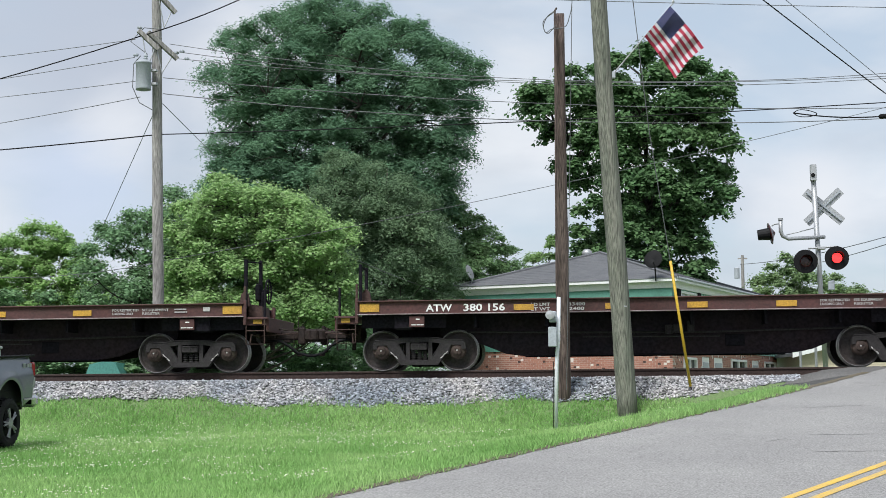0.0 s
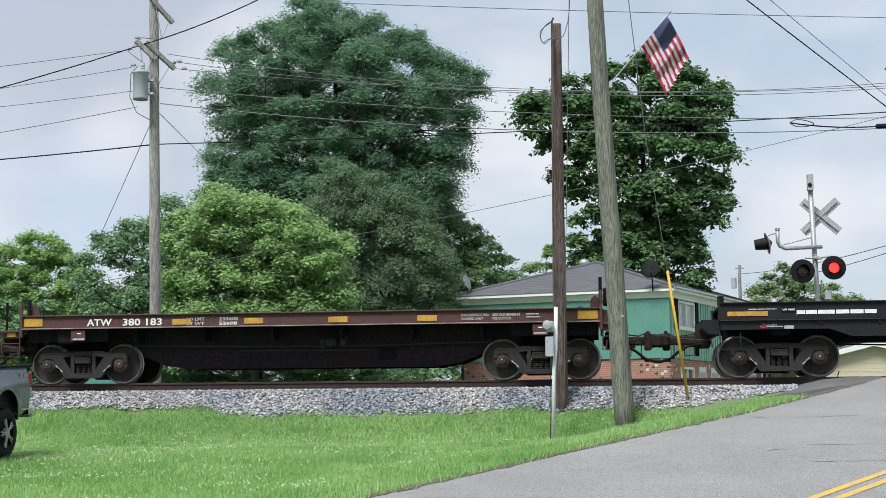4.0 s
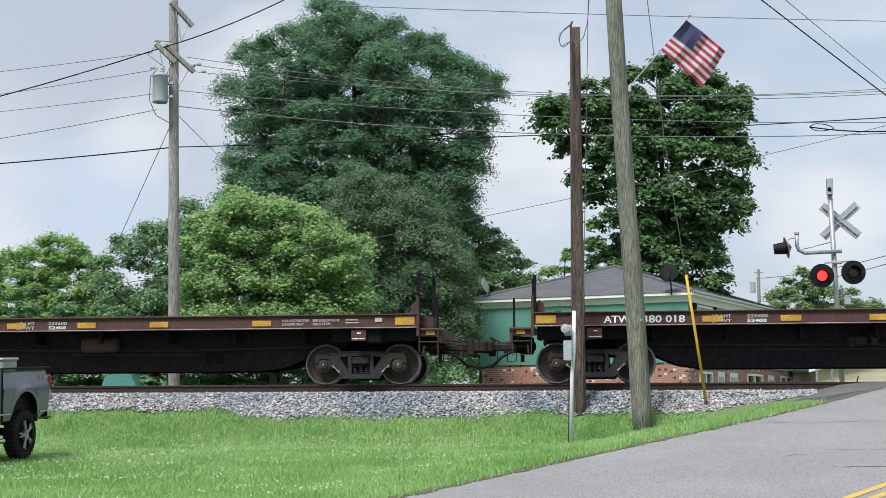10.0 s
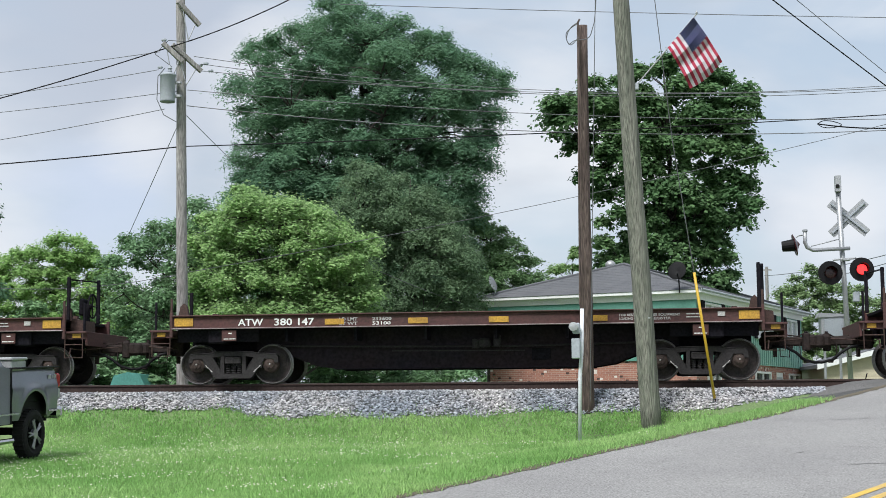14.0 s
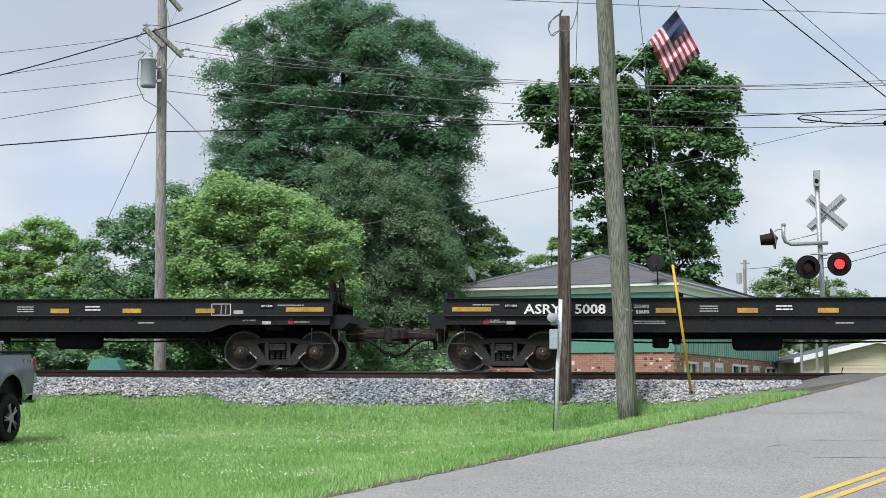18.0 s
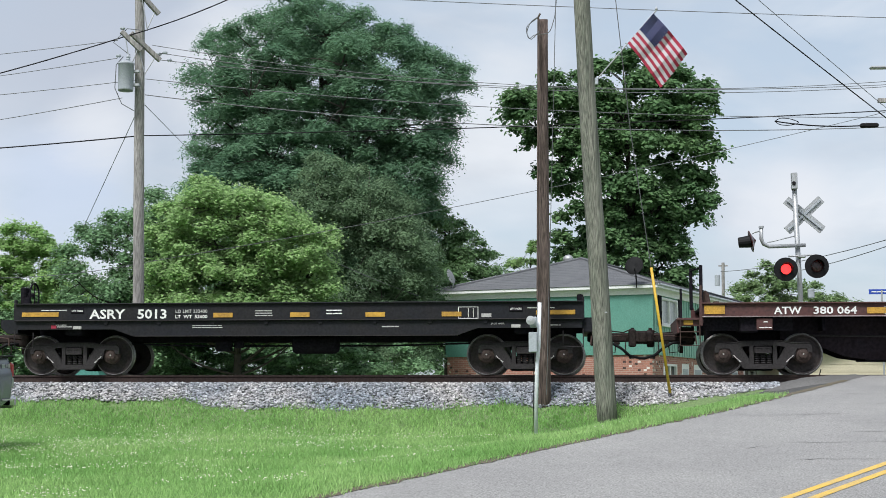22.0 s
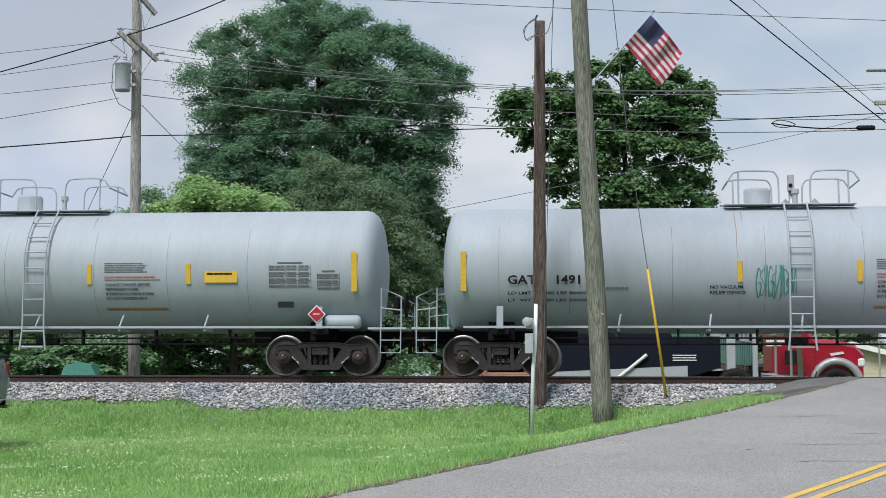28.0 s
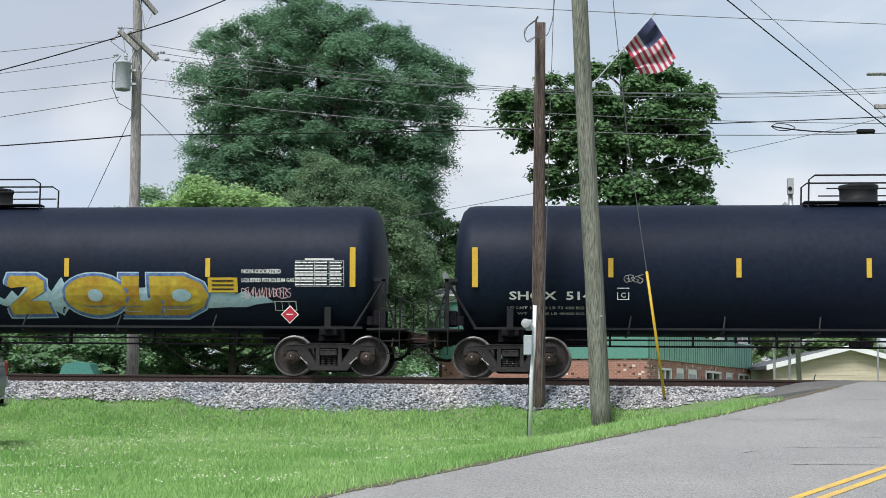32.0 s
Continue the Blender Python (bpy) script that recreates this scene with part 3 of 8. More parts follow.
BOLSTER = Shape().box((0, 0, 0.60), (0.42, 2.0, 0.22), 0.03).box((0, 0, 0.74), (0.4, 0.4, 0.1), 0.02).tube([(-0.6, 0, 0.28), (0.6, 0, 0.28)], 0.04, 6).box((0.28, 0, 0.36), (0.1, 1.5, 0.16), 0.02).box((-0.28, 0, 0.36), (0.1, 1.5, 0.16), 0.02).mesh("truck", M_UNDER)
SHOE = Shape()
for k in (-1, 1):
    for i, (u, w) in enumerate(((0.12, 0.035), (0.24, 0.05), (0.36, 0.03), (0.5, 0.05), (0.62, 0.04))):
        SHOE.box((k * (0.66 - 0.26 * u), -0.097, 0.44 - 0.25 * u), (w, 0.008, 0.022), 0, Matrix.Rotation(k * radians(-44 + 7 * i), 4, "Y"))
SHOE = SHOE.mesh("stencil", M_DIMWHITE)
COUPLER = Shape().box((0.45, 0, 0.0), (0.9, 0.16, 0.2), 0.03).box((0.2, 0, 0.02), (0.3, 0.5, 0.4), 0.03).box((0.3, -0.2, -0.2), (0.08, 0.08, 0.3), 0.01).box((0.62, 0, -0.13), (0.12, 0.3, 0.06), 0.01).tube([(0.3, -0.3, 0.16), (0.75, -0.32, 0.1), (0.95, -0.12, 0.2)], 0.015, 6).box((1.02, -0.02, 0.0), (0.28, 0.34, 0.3), 0.06).box((0.94, -0.14, -0.02), (0.16, 0.14, 0.4), 0.03).box((1.12, 0.16, 0), (0.2, 0.12, 0.28), 0.04).tube([(0.95, -0.05, -0.2), (0.95, -0.05, 0.22)], 0.035, 8).mesh("coupler", M_COUPLER)
HOSE = Shape().tube([(0.25, -0.35, -0.12), (0.55, -0.36, -0.14), (0.75, -0.36, -0.25), (0.95, -0.3, -0.42), (1.18, -0.22, -0.48), (1.3, -0.2, -0.47)], 0.032, 8).mesh("air_hose", M_PLASTIC, True)
CUTLEVER = Shape().tube([(0.1, -1.3, 0.02), (0.1, -0.6, 0.02), (0.55, -0.45, 0.06), (0.95, -0.1, 0.1)], 0.016, 6).tube([(0.1, -1.3, 0.02), (0.08, -1.33, -0.16)], 0.016, 6).mesh("uncoupling_lever", M_RUST)
HOSE_HANGER = Shape().tube([(0.42, -0.34, -0.06), (0.42, -0.36, -0.34), (0.62, -0.36, -0.36), (0.64, -0.34, -0.1)], 0.014, 5).tube([(0.86, -0.3, -0.02), (0.86, -0.3, -0.4), (0.97, -0.28, -0.44)], 0.013, 5).box((0.99, -0.27, -0.45), (0.12, 0.06, 0.08), 0.015).mesh("hose_hanger", M_COUPLER)
BRAKEWHEEL = Shape().tube([(0, 0.28 * math.cos(a * math.pi / 8), 0.28 * math.sin(a * math.pi / 8)) for a in range(17)], 0.02, 6, False).tube([(0, -0.27, 0), (0, 0.27, 0)], 0.014, 6).tube([(0, 0, -0.27), (0, 0, 0.27)], 0.014, 6).box((-0.1, 0, 0), (0.2, 0.1, 0.1), 0.02).box((-0.22, 0, -0.02), (0.12, 0.3, 0.4), 0.03).mesh("hand_brake_wheel", M_UNDER)


def add_trucks(car, half, shade=None):
    """Two four-wheel trucks under a car; returns the wheelsets."""
    sets = []
    for k in (-1, 1):
        truck = part("truck", BOLSTER, None, car, "cast steel two-axle truck", m=pose(k * half, 0, 0))
        for side in (-1, 1):
            part("side_frame", FRAME_MESH, None, truck, m=pose(0, side * 0.99, 0, 0, 0, 0 if side < 0 else 180))
            part("spring", SPRING, None, truck, "stacked coil springs", m=pose(0, side * 0.97, 0))
        part("stencil", SHOE, None, truck, "pale stencilled letters", m=pose(0, -0.99, 0) if k < 0 else pose(0, -0.99, 0) @ Matrix.Diagonal((-1, 1, 1, 1)))["kind"] = "stuff"
        for e in (-1, 1):
            sets.append(part("wheelset", WHEELSET, None, truck, "two steel wheels on an axle", m=pose(e * WHEELBASE / 2, 0, WHEEL_R)))
    return sets


def add_couplings(car, half, reach, z=0.86):
    for k in (-1, 1):
        turn = pose(k * half, 0, z, 0, 0, 0 if k > 0 else 180)
        part("coupler", COUPLER, None, car, m=turn @ Matrix.Diagonal((1.08, 1, 1, 1)))
        part("air_hose", HOSE, None, car, "black rubber hose", m=turn if k > 0 else pose(-half, 0, z) @ Matrix.Diagonal((-1, 1, 1, 1)))
        part("hose_hanger", HOSE_HANGER, None, car, m=pose(k * half, 0, z) @ Matrix.Diagonal((k, 1, 1, 1)))
        part("uncoupling_lever", CUTLEVER, None, car, m=pose(k * half, 0, z - 0.05) @ Matrix.Diagonal((k, 1, 1, 1)))


UPRIGHT = pose(0, 0, 0, 90)      # lettering stands up and faces -y


def letter(car, words, x, y, z, size, material=None, width=0.0, name="lettering", label=""):
    if " " in words:
        # each word is a piece of its own
        total = text_mesh(words, size, M_WHITE)
        full = max(v.co.x for v in total.vertices)
        fit, at = (width or full) / full, 0
        for word in words.split():
            at = words.index(word, at)
            lead = 0.0 if at == 0 else full - max(v.co.x for v in text_mesh(words[at:], size, M_WHITE).vertices)
            letter(car, word, x + lead * fit, y, z, size, material, max(v.co.x for v in text_mesh(word, size, M_WHITE).vertices) * fit, name, label)
            at += len(word)
        return None
    me = text_mesh(words, size, material or M_WHITE)
    w = max(v.co.x for v in me.vertices) or 1.0
    m = pose(x, y, z) @ UPRIGHT
    if width:
        m = m @ Matrix.Diagonal((width / w, 1, 1, 1))
    me.transform(m)
    return part(name, me, None, car, label)


def bars(car, x, y, z, w, h, rows, material=None, name="small_print"):
    """Lines of small print that cannot be read, as plain bars."""
    s = Shape()
    rng = random.Random(int(x * 100) + int(z * 1000) + rows)
    step = h / rows
    for r in range(rows):
        left = x
        while left < x + w - 0.02:
            run = min(rng.uniform(0.06, 0.16) * max(1, w * 1.6), x + w - left)
            s.box((left + run * 0.46, y, z + h - (r + 0.5) * step), (run * 0.92, 0.003, step * 0.42))
            left += run
    return part(name, s, material or M_DIMWHITE, car)


FLAT_HALF, FLAT_PITCH, FLAT_DECK = 5.24, 7.865, 6.56
SIDE_Y = -1.45


def flat_car(number, brown, stakes, seed):
    """An oxide or black fish-bellied flat car with stakes at its ends."""
    rng = random.Random(seed)
    paint = M_BROWN if brown else M_BELLY
    car = thing("flat_car", ("rust-brown" if brown else "black-brown") + " flat car with fish-bellied sill on the track", "flat car", group="cars of the train")
    H, D = FLAT_DECK, FLAT_DECK
    # side sills: channel with top and bottom flange
    for side in (-1, 1):
        y = side * 1.40
        s = Shape().box((0, y, 1.40), (2 * D, 0.04, 0.29)).box((0, y + side * 0.03, 1.535), (2 * D + 0.02, 0.12, 0.03), 0.008)
        part("side_sill", s, paint, car)
        part("bottom_flange", Shape().box((0, y + side * 0.03, 1.245), (2 * D + 0.02, 0.12, 0.022), 0.006), M_EDGE if brown else M_RUST, car, "pale steel edge")
    part("deck", Shape().box((0, 0, 1.50), (2 * D - 0.05, 2.72, 0.06)), M_UNDER, car)
    belly = [(-D + 1.75, 1.25), (-D + 1.75, 0.80), (-D + 2.35, 0.72), (-D + 3.15, 0.40), (-D + 3.6, 0.335), (D - 3.6, 0.335), (D - 3.15, 0.40), (D - 2.35, 0.72), (D - 1.75, 0.80), (D - 1.75, 1.25)]
    part("fish_belly_sill", Shape().prism(belly, -0.62, -0.56).prism(belly, 0.56, 0.62), M_BELLY, car, "deep black girder")
    part("belly_flange", Shape().box((0, -0.62, 0.33), (2 * D - 7.2, 0.26, 0.025)).box((0, 0.62, 0.33), (2 * D - 7.2, 0.26, 0.025)), M_UNDER, car)
    part("centre_sill", Shape().box((0, 0, 1.02), (2 * D - 0.3, 0.7, 0.5)), M_UNDER, car)
    for x in (-D + 1.0, D - 1.0):
        part("body_bolster", Shape().box((x, 0, 1.08), (0.4, 2.7, 0.34), 0.03), M_UNDER, car)
        for y in (-1.2, 1.2):
            part("end_web", Shape().box((x, y, 1.1), (1.9, 0.03, 0.3)), M_UNDER, car)
    for x in spread(-D + 2.6, D - 2.6, 1.55):
        part("crossbearer", Shape().prism([(x - 0.03, 1.25), (x + 0.03, 1.25), (x + 0.03, 0.95), (x - 0.03, 0.95)], -1.25, 1.25), M_UNDER, car)
    # end platforms below the deck, with steps and grab irons
    for k in (-1, 1):
        e = k * (D + 0.27)
        part("end_platform", Shape().box((e, 0, 1.20), (0.56, 2.8, 0.05), 0.01).box((k * (D + 0.52), 0, 1.05), (0.06, 2.6, 0.3), 0.01).box((e, -1.3, 1.12), (0.5, 0.03, 0.14)), paint, car)
        part("step", Shape().tube([(k * (D + 0.06), -1.42, 1.2), (k * (D + 0.06), -1.42, 0.62), (k * (D + 0.48), -1.42, 0.62), (k * (D + 0.48), -1.42, 1.2)], 0.014, 6).tube([(k * (D + 0.06), -1.42, 0.92), (k * (D + 0.48), -1.42, 0.92)], 0.012, 6), M_RUST, car)
        for y in (-1.42, 1.42):
            part("corner_post", Shape().box((k * (D + 0.03), y, 1.33), (0.07, 0.08, 0.56), 0.01), paint, car)
        part("reflector", Shape().box((k * (D - 0.26), SIDE_Y + 0.015, 1.395), (0.44, 0.012, 0.19), 0.004), M_YELLOW, car, "faded yellow panel")
        part("end_reflector", Shape().box((k * (D + 0.3), -1.33, 1.13), (0.2, 0.012, 0.1), 0.003), M_YELLOW, car)
        part("jacking_pad", Shape().box((k * FLAT_HALF + 0.02 + (-0.02 if k < 0 else 0), -1.43, 1.08), (0.34, 0.02, 0.25), 0.01), M_BROWN, car, "brown plate with small white marks")
        bars(car, k * FLAT_HALF - 0.12, -1.442, 0.98, 0.28, 0.05, 1, M_WHITE)
        bars(car, k * FLAT_HALF - 0.02, -1.442, 1.10, 0.10, 0.06, 1, M_WHITE)
    for i, x in enumerate((-2.72, -1.0, 0.8, 2.9)):
        part("reflector", Shape().box((x + rng.uniform(-0.2, 0.2), SIDE_Y + 0.015, 1.365), (0.44, 0.012, 0.13), 0.004), M_YELLOW, car, "faded yellow panel")
    if number:
        letter(car, "ATW", -D + 1.53, SIDE_Y + 0.012, 1.30, 0.22, width=0.58)
        letter(car, number[:3], -D + 2.35, SIDE_Y + 0.012, 1.30, 0.22, width=0.43)
        letter(car, number[3:], -D + 2.86, SIDE_Y + 0.012, 1.30, 0.22, width=0.42)
    else:
        bars(car, -D + 1.32, SIDE_Y + 0.012, 1.30, 1.7, 0.15, 1, M_WHITE)
    for x, words in ((-D + 3.85, "LD LMT"), (-D + 3.85, "LT WT")):
        letter(car, words, x, SIDE_Y + 0.012, 1.385 if words[1] == "D" else 1.285, 0.1, width=0.42, material=M_DIMWHITE)
    letter(car, rng.choice(("233600", "233400", "232900")), -D + 4.6, SIDE_Y + 0.012, 1.385, 0.1, width=0.44, material=M_DIMWHITE)
    letter(car, rng.choice(("52600", "52400", "53100")), -D + 4.6, SIDE_Y + 0.012, 1.285, 0.1, width=0.42, material=M_WHITE)
    letter(car, "FOR RESTRICTED", D - 3.05, SIDE_Y + 0.012, 1.395, 0.075, width=0.62, material=M_DIMWHITE)
    letter(car, "LOADING ONLY", D - 3.05, SIDE_Y + 0.012, 1.315, 0.075, width=0.5, material=M_DIMWHITE)
    letter(car, "SEE EQUIPMENT", D - 2.35, SIDE_Y + 0.012, 1.395, 0.075, width=0.62, material=M_DIMWHITE)
    letter(car, "REGISTER", D - 2.35, SIDE_Y + 0.012, 1.315, 0.075, width=0.42, material=M_DIMWHITE)
    bars(car, D - 1.6, SIDE_Y + 0.012, 1.33, 0.3, 0.13, 2)
    part("placard", Shape().box((D - 0.85, SIDE_Y + 0.014, 1.42), (0.16, 0.008, 0.1), 0.003), M_DIMWHITE, car)
    # brake gear under the deck
    if seed % 3 == 0:
        part("air_reservoir", Shape().lathe([(0.03, -0.45), (0.13, -0.42), (0.17, -0.36), (0.17, 0.36), (0.13, 0.42), (0.03, 0.45)], 16, Matrix.Translation((-0.9, -0.95, 0.93)) @ Matrix.Rotation(radians(90), 4, "Y")), M_RUST, car, "rusty cylindrical tank", True)
    else:
        part("brake_valve", Shape().box((0.5, -0.85, 0.88), (0.26, 0.2, 0.2), 0.04).box((0.78, -0.85, 0.92), (0.16, 0.16, 0.28), 0.03).lathe([(0.08, -0.1), (0.08, 0.1)], 10, Matrix.Translation((0.3, -0.85, 0.86))), M_TRUCK, car)
    part("brake_pipe", Shape().tube([(-4.2, -0.75, 0.86), (-1.5, -0.8, 0.82), (1.2, -0.8, 0.8), (4.2, -0.75, 0.86)], 0.022, 6).tube([(-1.6, -0.9, 0.72), (1.4, -0.9, 0.7)], 0.016, 6), M_TRUCK, car)
    part("inspection_panel", Shape().box((1.75, -0.635, 0.62), (0.42, 0.02, 0.26), 0.01), M_UNDER, car)
    # stakes and chain brackets at both ends
    for k in (-1, 1):
        part("bracket", Shape().prism([(k * (D - 0.1) - 0.13, 1.5), (k * (D - 0.1) + 0.13, 1.5), (k * (D - 0.1) + 0.08, 1.78), (k * (D - 0.1), 1.86), (k * (D - 0.1) - 0.08, 1.78)], -0.95, -0.85), M_RUST, car)
        part("bracket", Shape().prism([(k * (D - 0.45) - 0.1, 1.5), (k * (D - 0.45) + 0.1, 1.5), (k * (D - 0.45) + 0.06, 1.7), (k * (D - 0.45) - 0.06, 1.7)], 0.4, 0.55), M_RUST, car)
        part("post", Shape().box((k * (D + 0.03), -1.42, 1.72), (0.05, 0.05, 0.42), 0.008), M_RUST, car)
        part("post", Shape().box((k * (D + 0.45), -1.25, 1.55), (0.05, 0.05, 0.65), 0.008), M_UNDER, car)
    for k, x, y, h in stakes:
        part("stake", Shape().box((k * (D + x), y, 1.5 + h / 2), (0.075, 0.075, h), 0.01), M_UNDER, car, "tall black steel stake")
    for k in (-1, 1):
        hs = [s for s in stakes if s[0] == k]
        if len(hs) >= 2:
            part("stake_tie", Shape().tube([(k * (D + hs[0][1]), hs[0][2], 1.45 + hs[0][3]), (k * (D + hs[1][1]), hs[1][2], 1.45 + hs[1][3])], 0.018, 6), M_UNDER, car)
    if seed % 2 == 0:
        part("hand_brake_wheel", BRAKEWHEEL, None, car, m=pose(D + 0.35, -0.5, 1.86))
        part("brake_stand", Shape().box((D + 0.22, -0.5, 1.5), (0.08, 0.2, 0.7), 0.02), M_UNDER, car)
    part("brake_platform", Shape().prism([(D - 0.02, 1.56), (D + 0.3, 1.5), (D + 0.32, 1.24), (D - 0.02, 1.24)], -0.9, -0.2), M_RUST, car)
    add_couplings(car, D + 0.05, FLAT_PITCH)
    return car, add_trucks(car, FLAT_HALF)


ASRY_HALF, ASRY_PITCH, ASRY_DECK = 5.15, 7.715, 6.42


def deep_sill_car(number, seed, bright):
    """A newer black flat car with deep side sills."""
    rng = random.Random(seed)
    D = ASRY_DECK
    yel = M_YELLOW
    car = thing("deep_sill_flat_car", "clean black flat car with deep side sills on the track", "flat car", group="cars of the train")
    low = [(-D, 1.22), (-D, 1.02), (-D + 2.3, 1.02), (-D + 2.75, 0.86), (D - 2.75, 0.86), (D - 2.3, 1.02), (D, 1.02), (D, 1.22)]
    for side in (-1, 1):
        y = side * 1.42
        s = Shape().box((0, y, 1.41), (2 * D, 0.03, 0.37)).prism(low if side < 0 else low, y - 0.015, y + 0.015)
        s.box((0, y + side * 0.03, 1.595), (2 * D + 0.02, 0.10, 0.03), 0.008)
        for x in spread(-D + 0.9, D - 0.9, 1.2):
            s.prism([(x - 0.06, 1.2), (x + 0.06, 1.2), (x + 0.03, 1.13), (x - 0.03, 1.13)], y + side * 0.005, y + side * 0.05)
        part("side_sill", s, M_BLACK, car)
        part("sill_flange", Shape().box((0, y + side * 0.035, 1.215), (2 * D + 0.02, 0.11, 0.02), 0.006), M_TRUCK, car, "scuffed steel edge")
        part("lower_flange", Shape().box((0, y + side * 0.02, 0.865), (2 * D - 5.6, 0.1, 0.018)), M_TRUCK, car)
    part("deck", Shape().box((0, 0, 1.55), (2 * D - 0.05, 2.78, 0.06)), M_UNDER, car)
    part("centre_sill", Shape().box((0, 0, 0.98), (2 * D - 0.3, 0.6, 0.42)), M_UNDER, car)
    for x in (-D + 1.3, D - 1.3):
        part("body_bolster", Shape().box((x, 0, 1.05), (0.4, 2.6, 0.3), 0.03), M_UNDER, car)
    for x in spread(-D + 2.8, D - 2.8, 1.7):
        part("crossbearer", Shape().box((x, 0, 1.05), (0.06, 2.7, 0.36)), M_UNDER, car)
    for k in (-1, 1):
        part("end_platform", Shape().prism([(k * D, 1.25), (k * (D + 0.4), 1.25), (k * (D + 0.4), 1.08), (k * (D + 0.25), 0.94), (k * D, 0.94)], -1.3, 1.3), M_BLACK, car)
        part("step", Shape().tube([(k * (D + 0.02), -1.42, 1.0), (k * (D + 0.02), -1.42, 0.6), (k * (D - 0.42), -1.42, 0.6), (k * (D - 0.42), -1.42, 0.95)], 0.014, 6), M_TRUCK, car)
        part("reflector", Shape().box((k * (D - 0.58), SIDE_Y + 0.005, 1.36), (0.86, 0.012, 0.10), 0.003), yel, car, "amber panel")
        bars(car, k * (D - 0.9) - 0.3, SIDE_Y + 0.008, 1.44, 0.6, 0.035, 1, M_WHITE)
        part("lift_bracket", Shape().box((k * (D - 1.45), -1.435, 1.45), (0.3, 0.03, 0.14), 0.008), M_UNDER, car)
        letter(car, "LIFT HERE", k * (D - 1.45) - 0.13, SIDE_Y - 0.004, 1.42, 0.055, width=0.26)
        part("jacking_pad", Shape().box((k * (D - 1.45), -1.435, 1.06), (0.2, 0.02, 0.07), 0.004), M_DIMWHITE, car)
        letter(car, "JACK HERE", k * (D - 1.45) - 0.55, SIDE_Y + 0.012, 1.10, 0.05, width=0.3, material=M_DIMWHITE)
        part("red_mark", Shape().box((k * (D - 0.9), -1.437, 1.08), (0.12, 0.006, 0.07)), M_FLAGRED, car)
        bars(car, k * (D - 0.9) + 0.08, -1.438, 1.055, 0.35, 0.05, 1)
    for x in (-1.6, 0.15, 1.85, 3.55):
        part("reflector", Shape().box((x, SIDE_Y + 0.005, 1.33), (0.44, 0.012, 0.105), 0.003), yel, car, "amber panel")
    if number:
        letter(car, "ASRY", -D + 1.74, SIDE_Y + 0.01, 1.265, 0.29, width=0.82)
        letter(car, number, -D + 2.84, SIDE_Y + 0.01, 1.265, 0.29, width=0.68)
    else:
        bars(car, -D + 1.62, SIDE_Y + 0.01, 1.28, 1.7, 0.2, 1, M_WHITE)
    letter(car, "LD LMT 232400", -D + 3.72, SIDE_Y + 0.01, 1.385, 0.105, width=0.74, material=M_DIMWHITE)
    letter(car, "LT  WT  53600", -D + 3.72, SIDE_Y + 0.01, 1.265, 0.105, width=0.74, material=M_WHITE)
    bars(car, -D + 5.55, SIDE_Y + 0.01, 1.29, 0.4, 0.16, 3)
    bars(car, 0.75, SIDE_Y + 0.01, 1.32, 0.36, 0.14, 2, M_WHITE)
    box = Shape()
    for q in ((0, 0.125, 0.44, 0.014), (0, -0.125, 0.44, 0.014), (-0.215, 0, 0.014, 0.26), (0.215, 0, 0.014, 0.26), (0.0, 0.0, 0.012, 0.2), (0.11, 0.0, 0.012, 0.2)):
        box.box((D - 2.5 + q[0], SIDE_Y + 0.01, 1.36 + q[1]), (q[2], 0.003, q[3]))
    part("data_panel", box, M_WHITE, car, "white outlined panel")
    part("placard", Shape().box((D - 2.1, SIDE_Y + 0.008, 1.3), (0.22, 0.006, 0.08)), M_DIMWHITE, car)
    bars(car, -2.3, -1.44, 1.03, 0.7, 0.09, 2)
    bars(car, 2.0, -1.44, 1.03, 0.4, 0.06, 1)
    part("air_reservoir", Shape().lathe([(0.03, -0.55), (0.16, -0.52), (0.2, -0.45), (0.2, 0.45), (0.16, 0.52), (0.03, 0.55)], 16, Matrix.Translation((0.4, -0.8, 0.68)) @ Matrix.Rotation(radians(90), 4, "Y")), M_UNDER, car, "black cylindrical tank", True)
    part("brake_valve", Shape().box((-1.7, -0.9, 0.66), (0.36, 0.25, 0.26), 0.04).box((-1.35, -0.9, 0.7), (0.2, 0.2, 0.18), 0.03).tube([(-1.7, -0.9, 0.82), (-1.7, -0.9, 0.95)], 0.03, 6), M_UNDER, car)
    part("brake_pipe", Shape().tube([(-4.2, -0.7, 0.72), (-2, -0.75, 0.66), (2, -0.75, 0.66), (4.2, -0.7, 0.72)], 0.02, 6), M_UNDER, car)
    for k in (-1, 1):
        part("post", Shape().box((k * (D + 0.02), -1.40, 1.45), (0.06, 0.07, 0.5), 0.01), M_BLACK, car)
        part("latch", Shape().box((k * (D - 0.05), -0.9, 1.68), (0.14, 0.1, 0.22), 0.02), M_UNDER, car)
        part("latch", Shape().box((k * (D - 0.2), 0.5, 1.66), (0.2, 0.12, 0.16), 0.02), M_UNDER, car)
    if seed % 2:
        for y in (-1.2, 0.9):
            part("stake", Shape().box((D - 0.02, y, 1.85), (0.06, 0.06, 0.6), 0.008), M_UNDER, car)
    part("hand_brake_wheel", BRAKEWHEEL, None, car, m=pose(D + 0.1 if not bright else -D + 0.1, -0.6, 1.86))
    part("brake_stand", Shape().box(((D if not bright else -D) - 0.08, -0.6, 1.6), (0.12, 0.16, 0.5), 0.02), M_UNDER, car)
    add_couplings(car, D + 0.1, ASRY_PITCH)
    return car, add_trucks(car, ASRY_HALF)


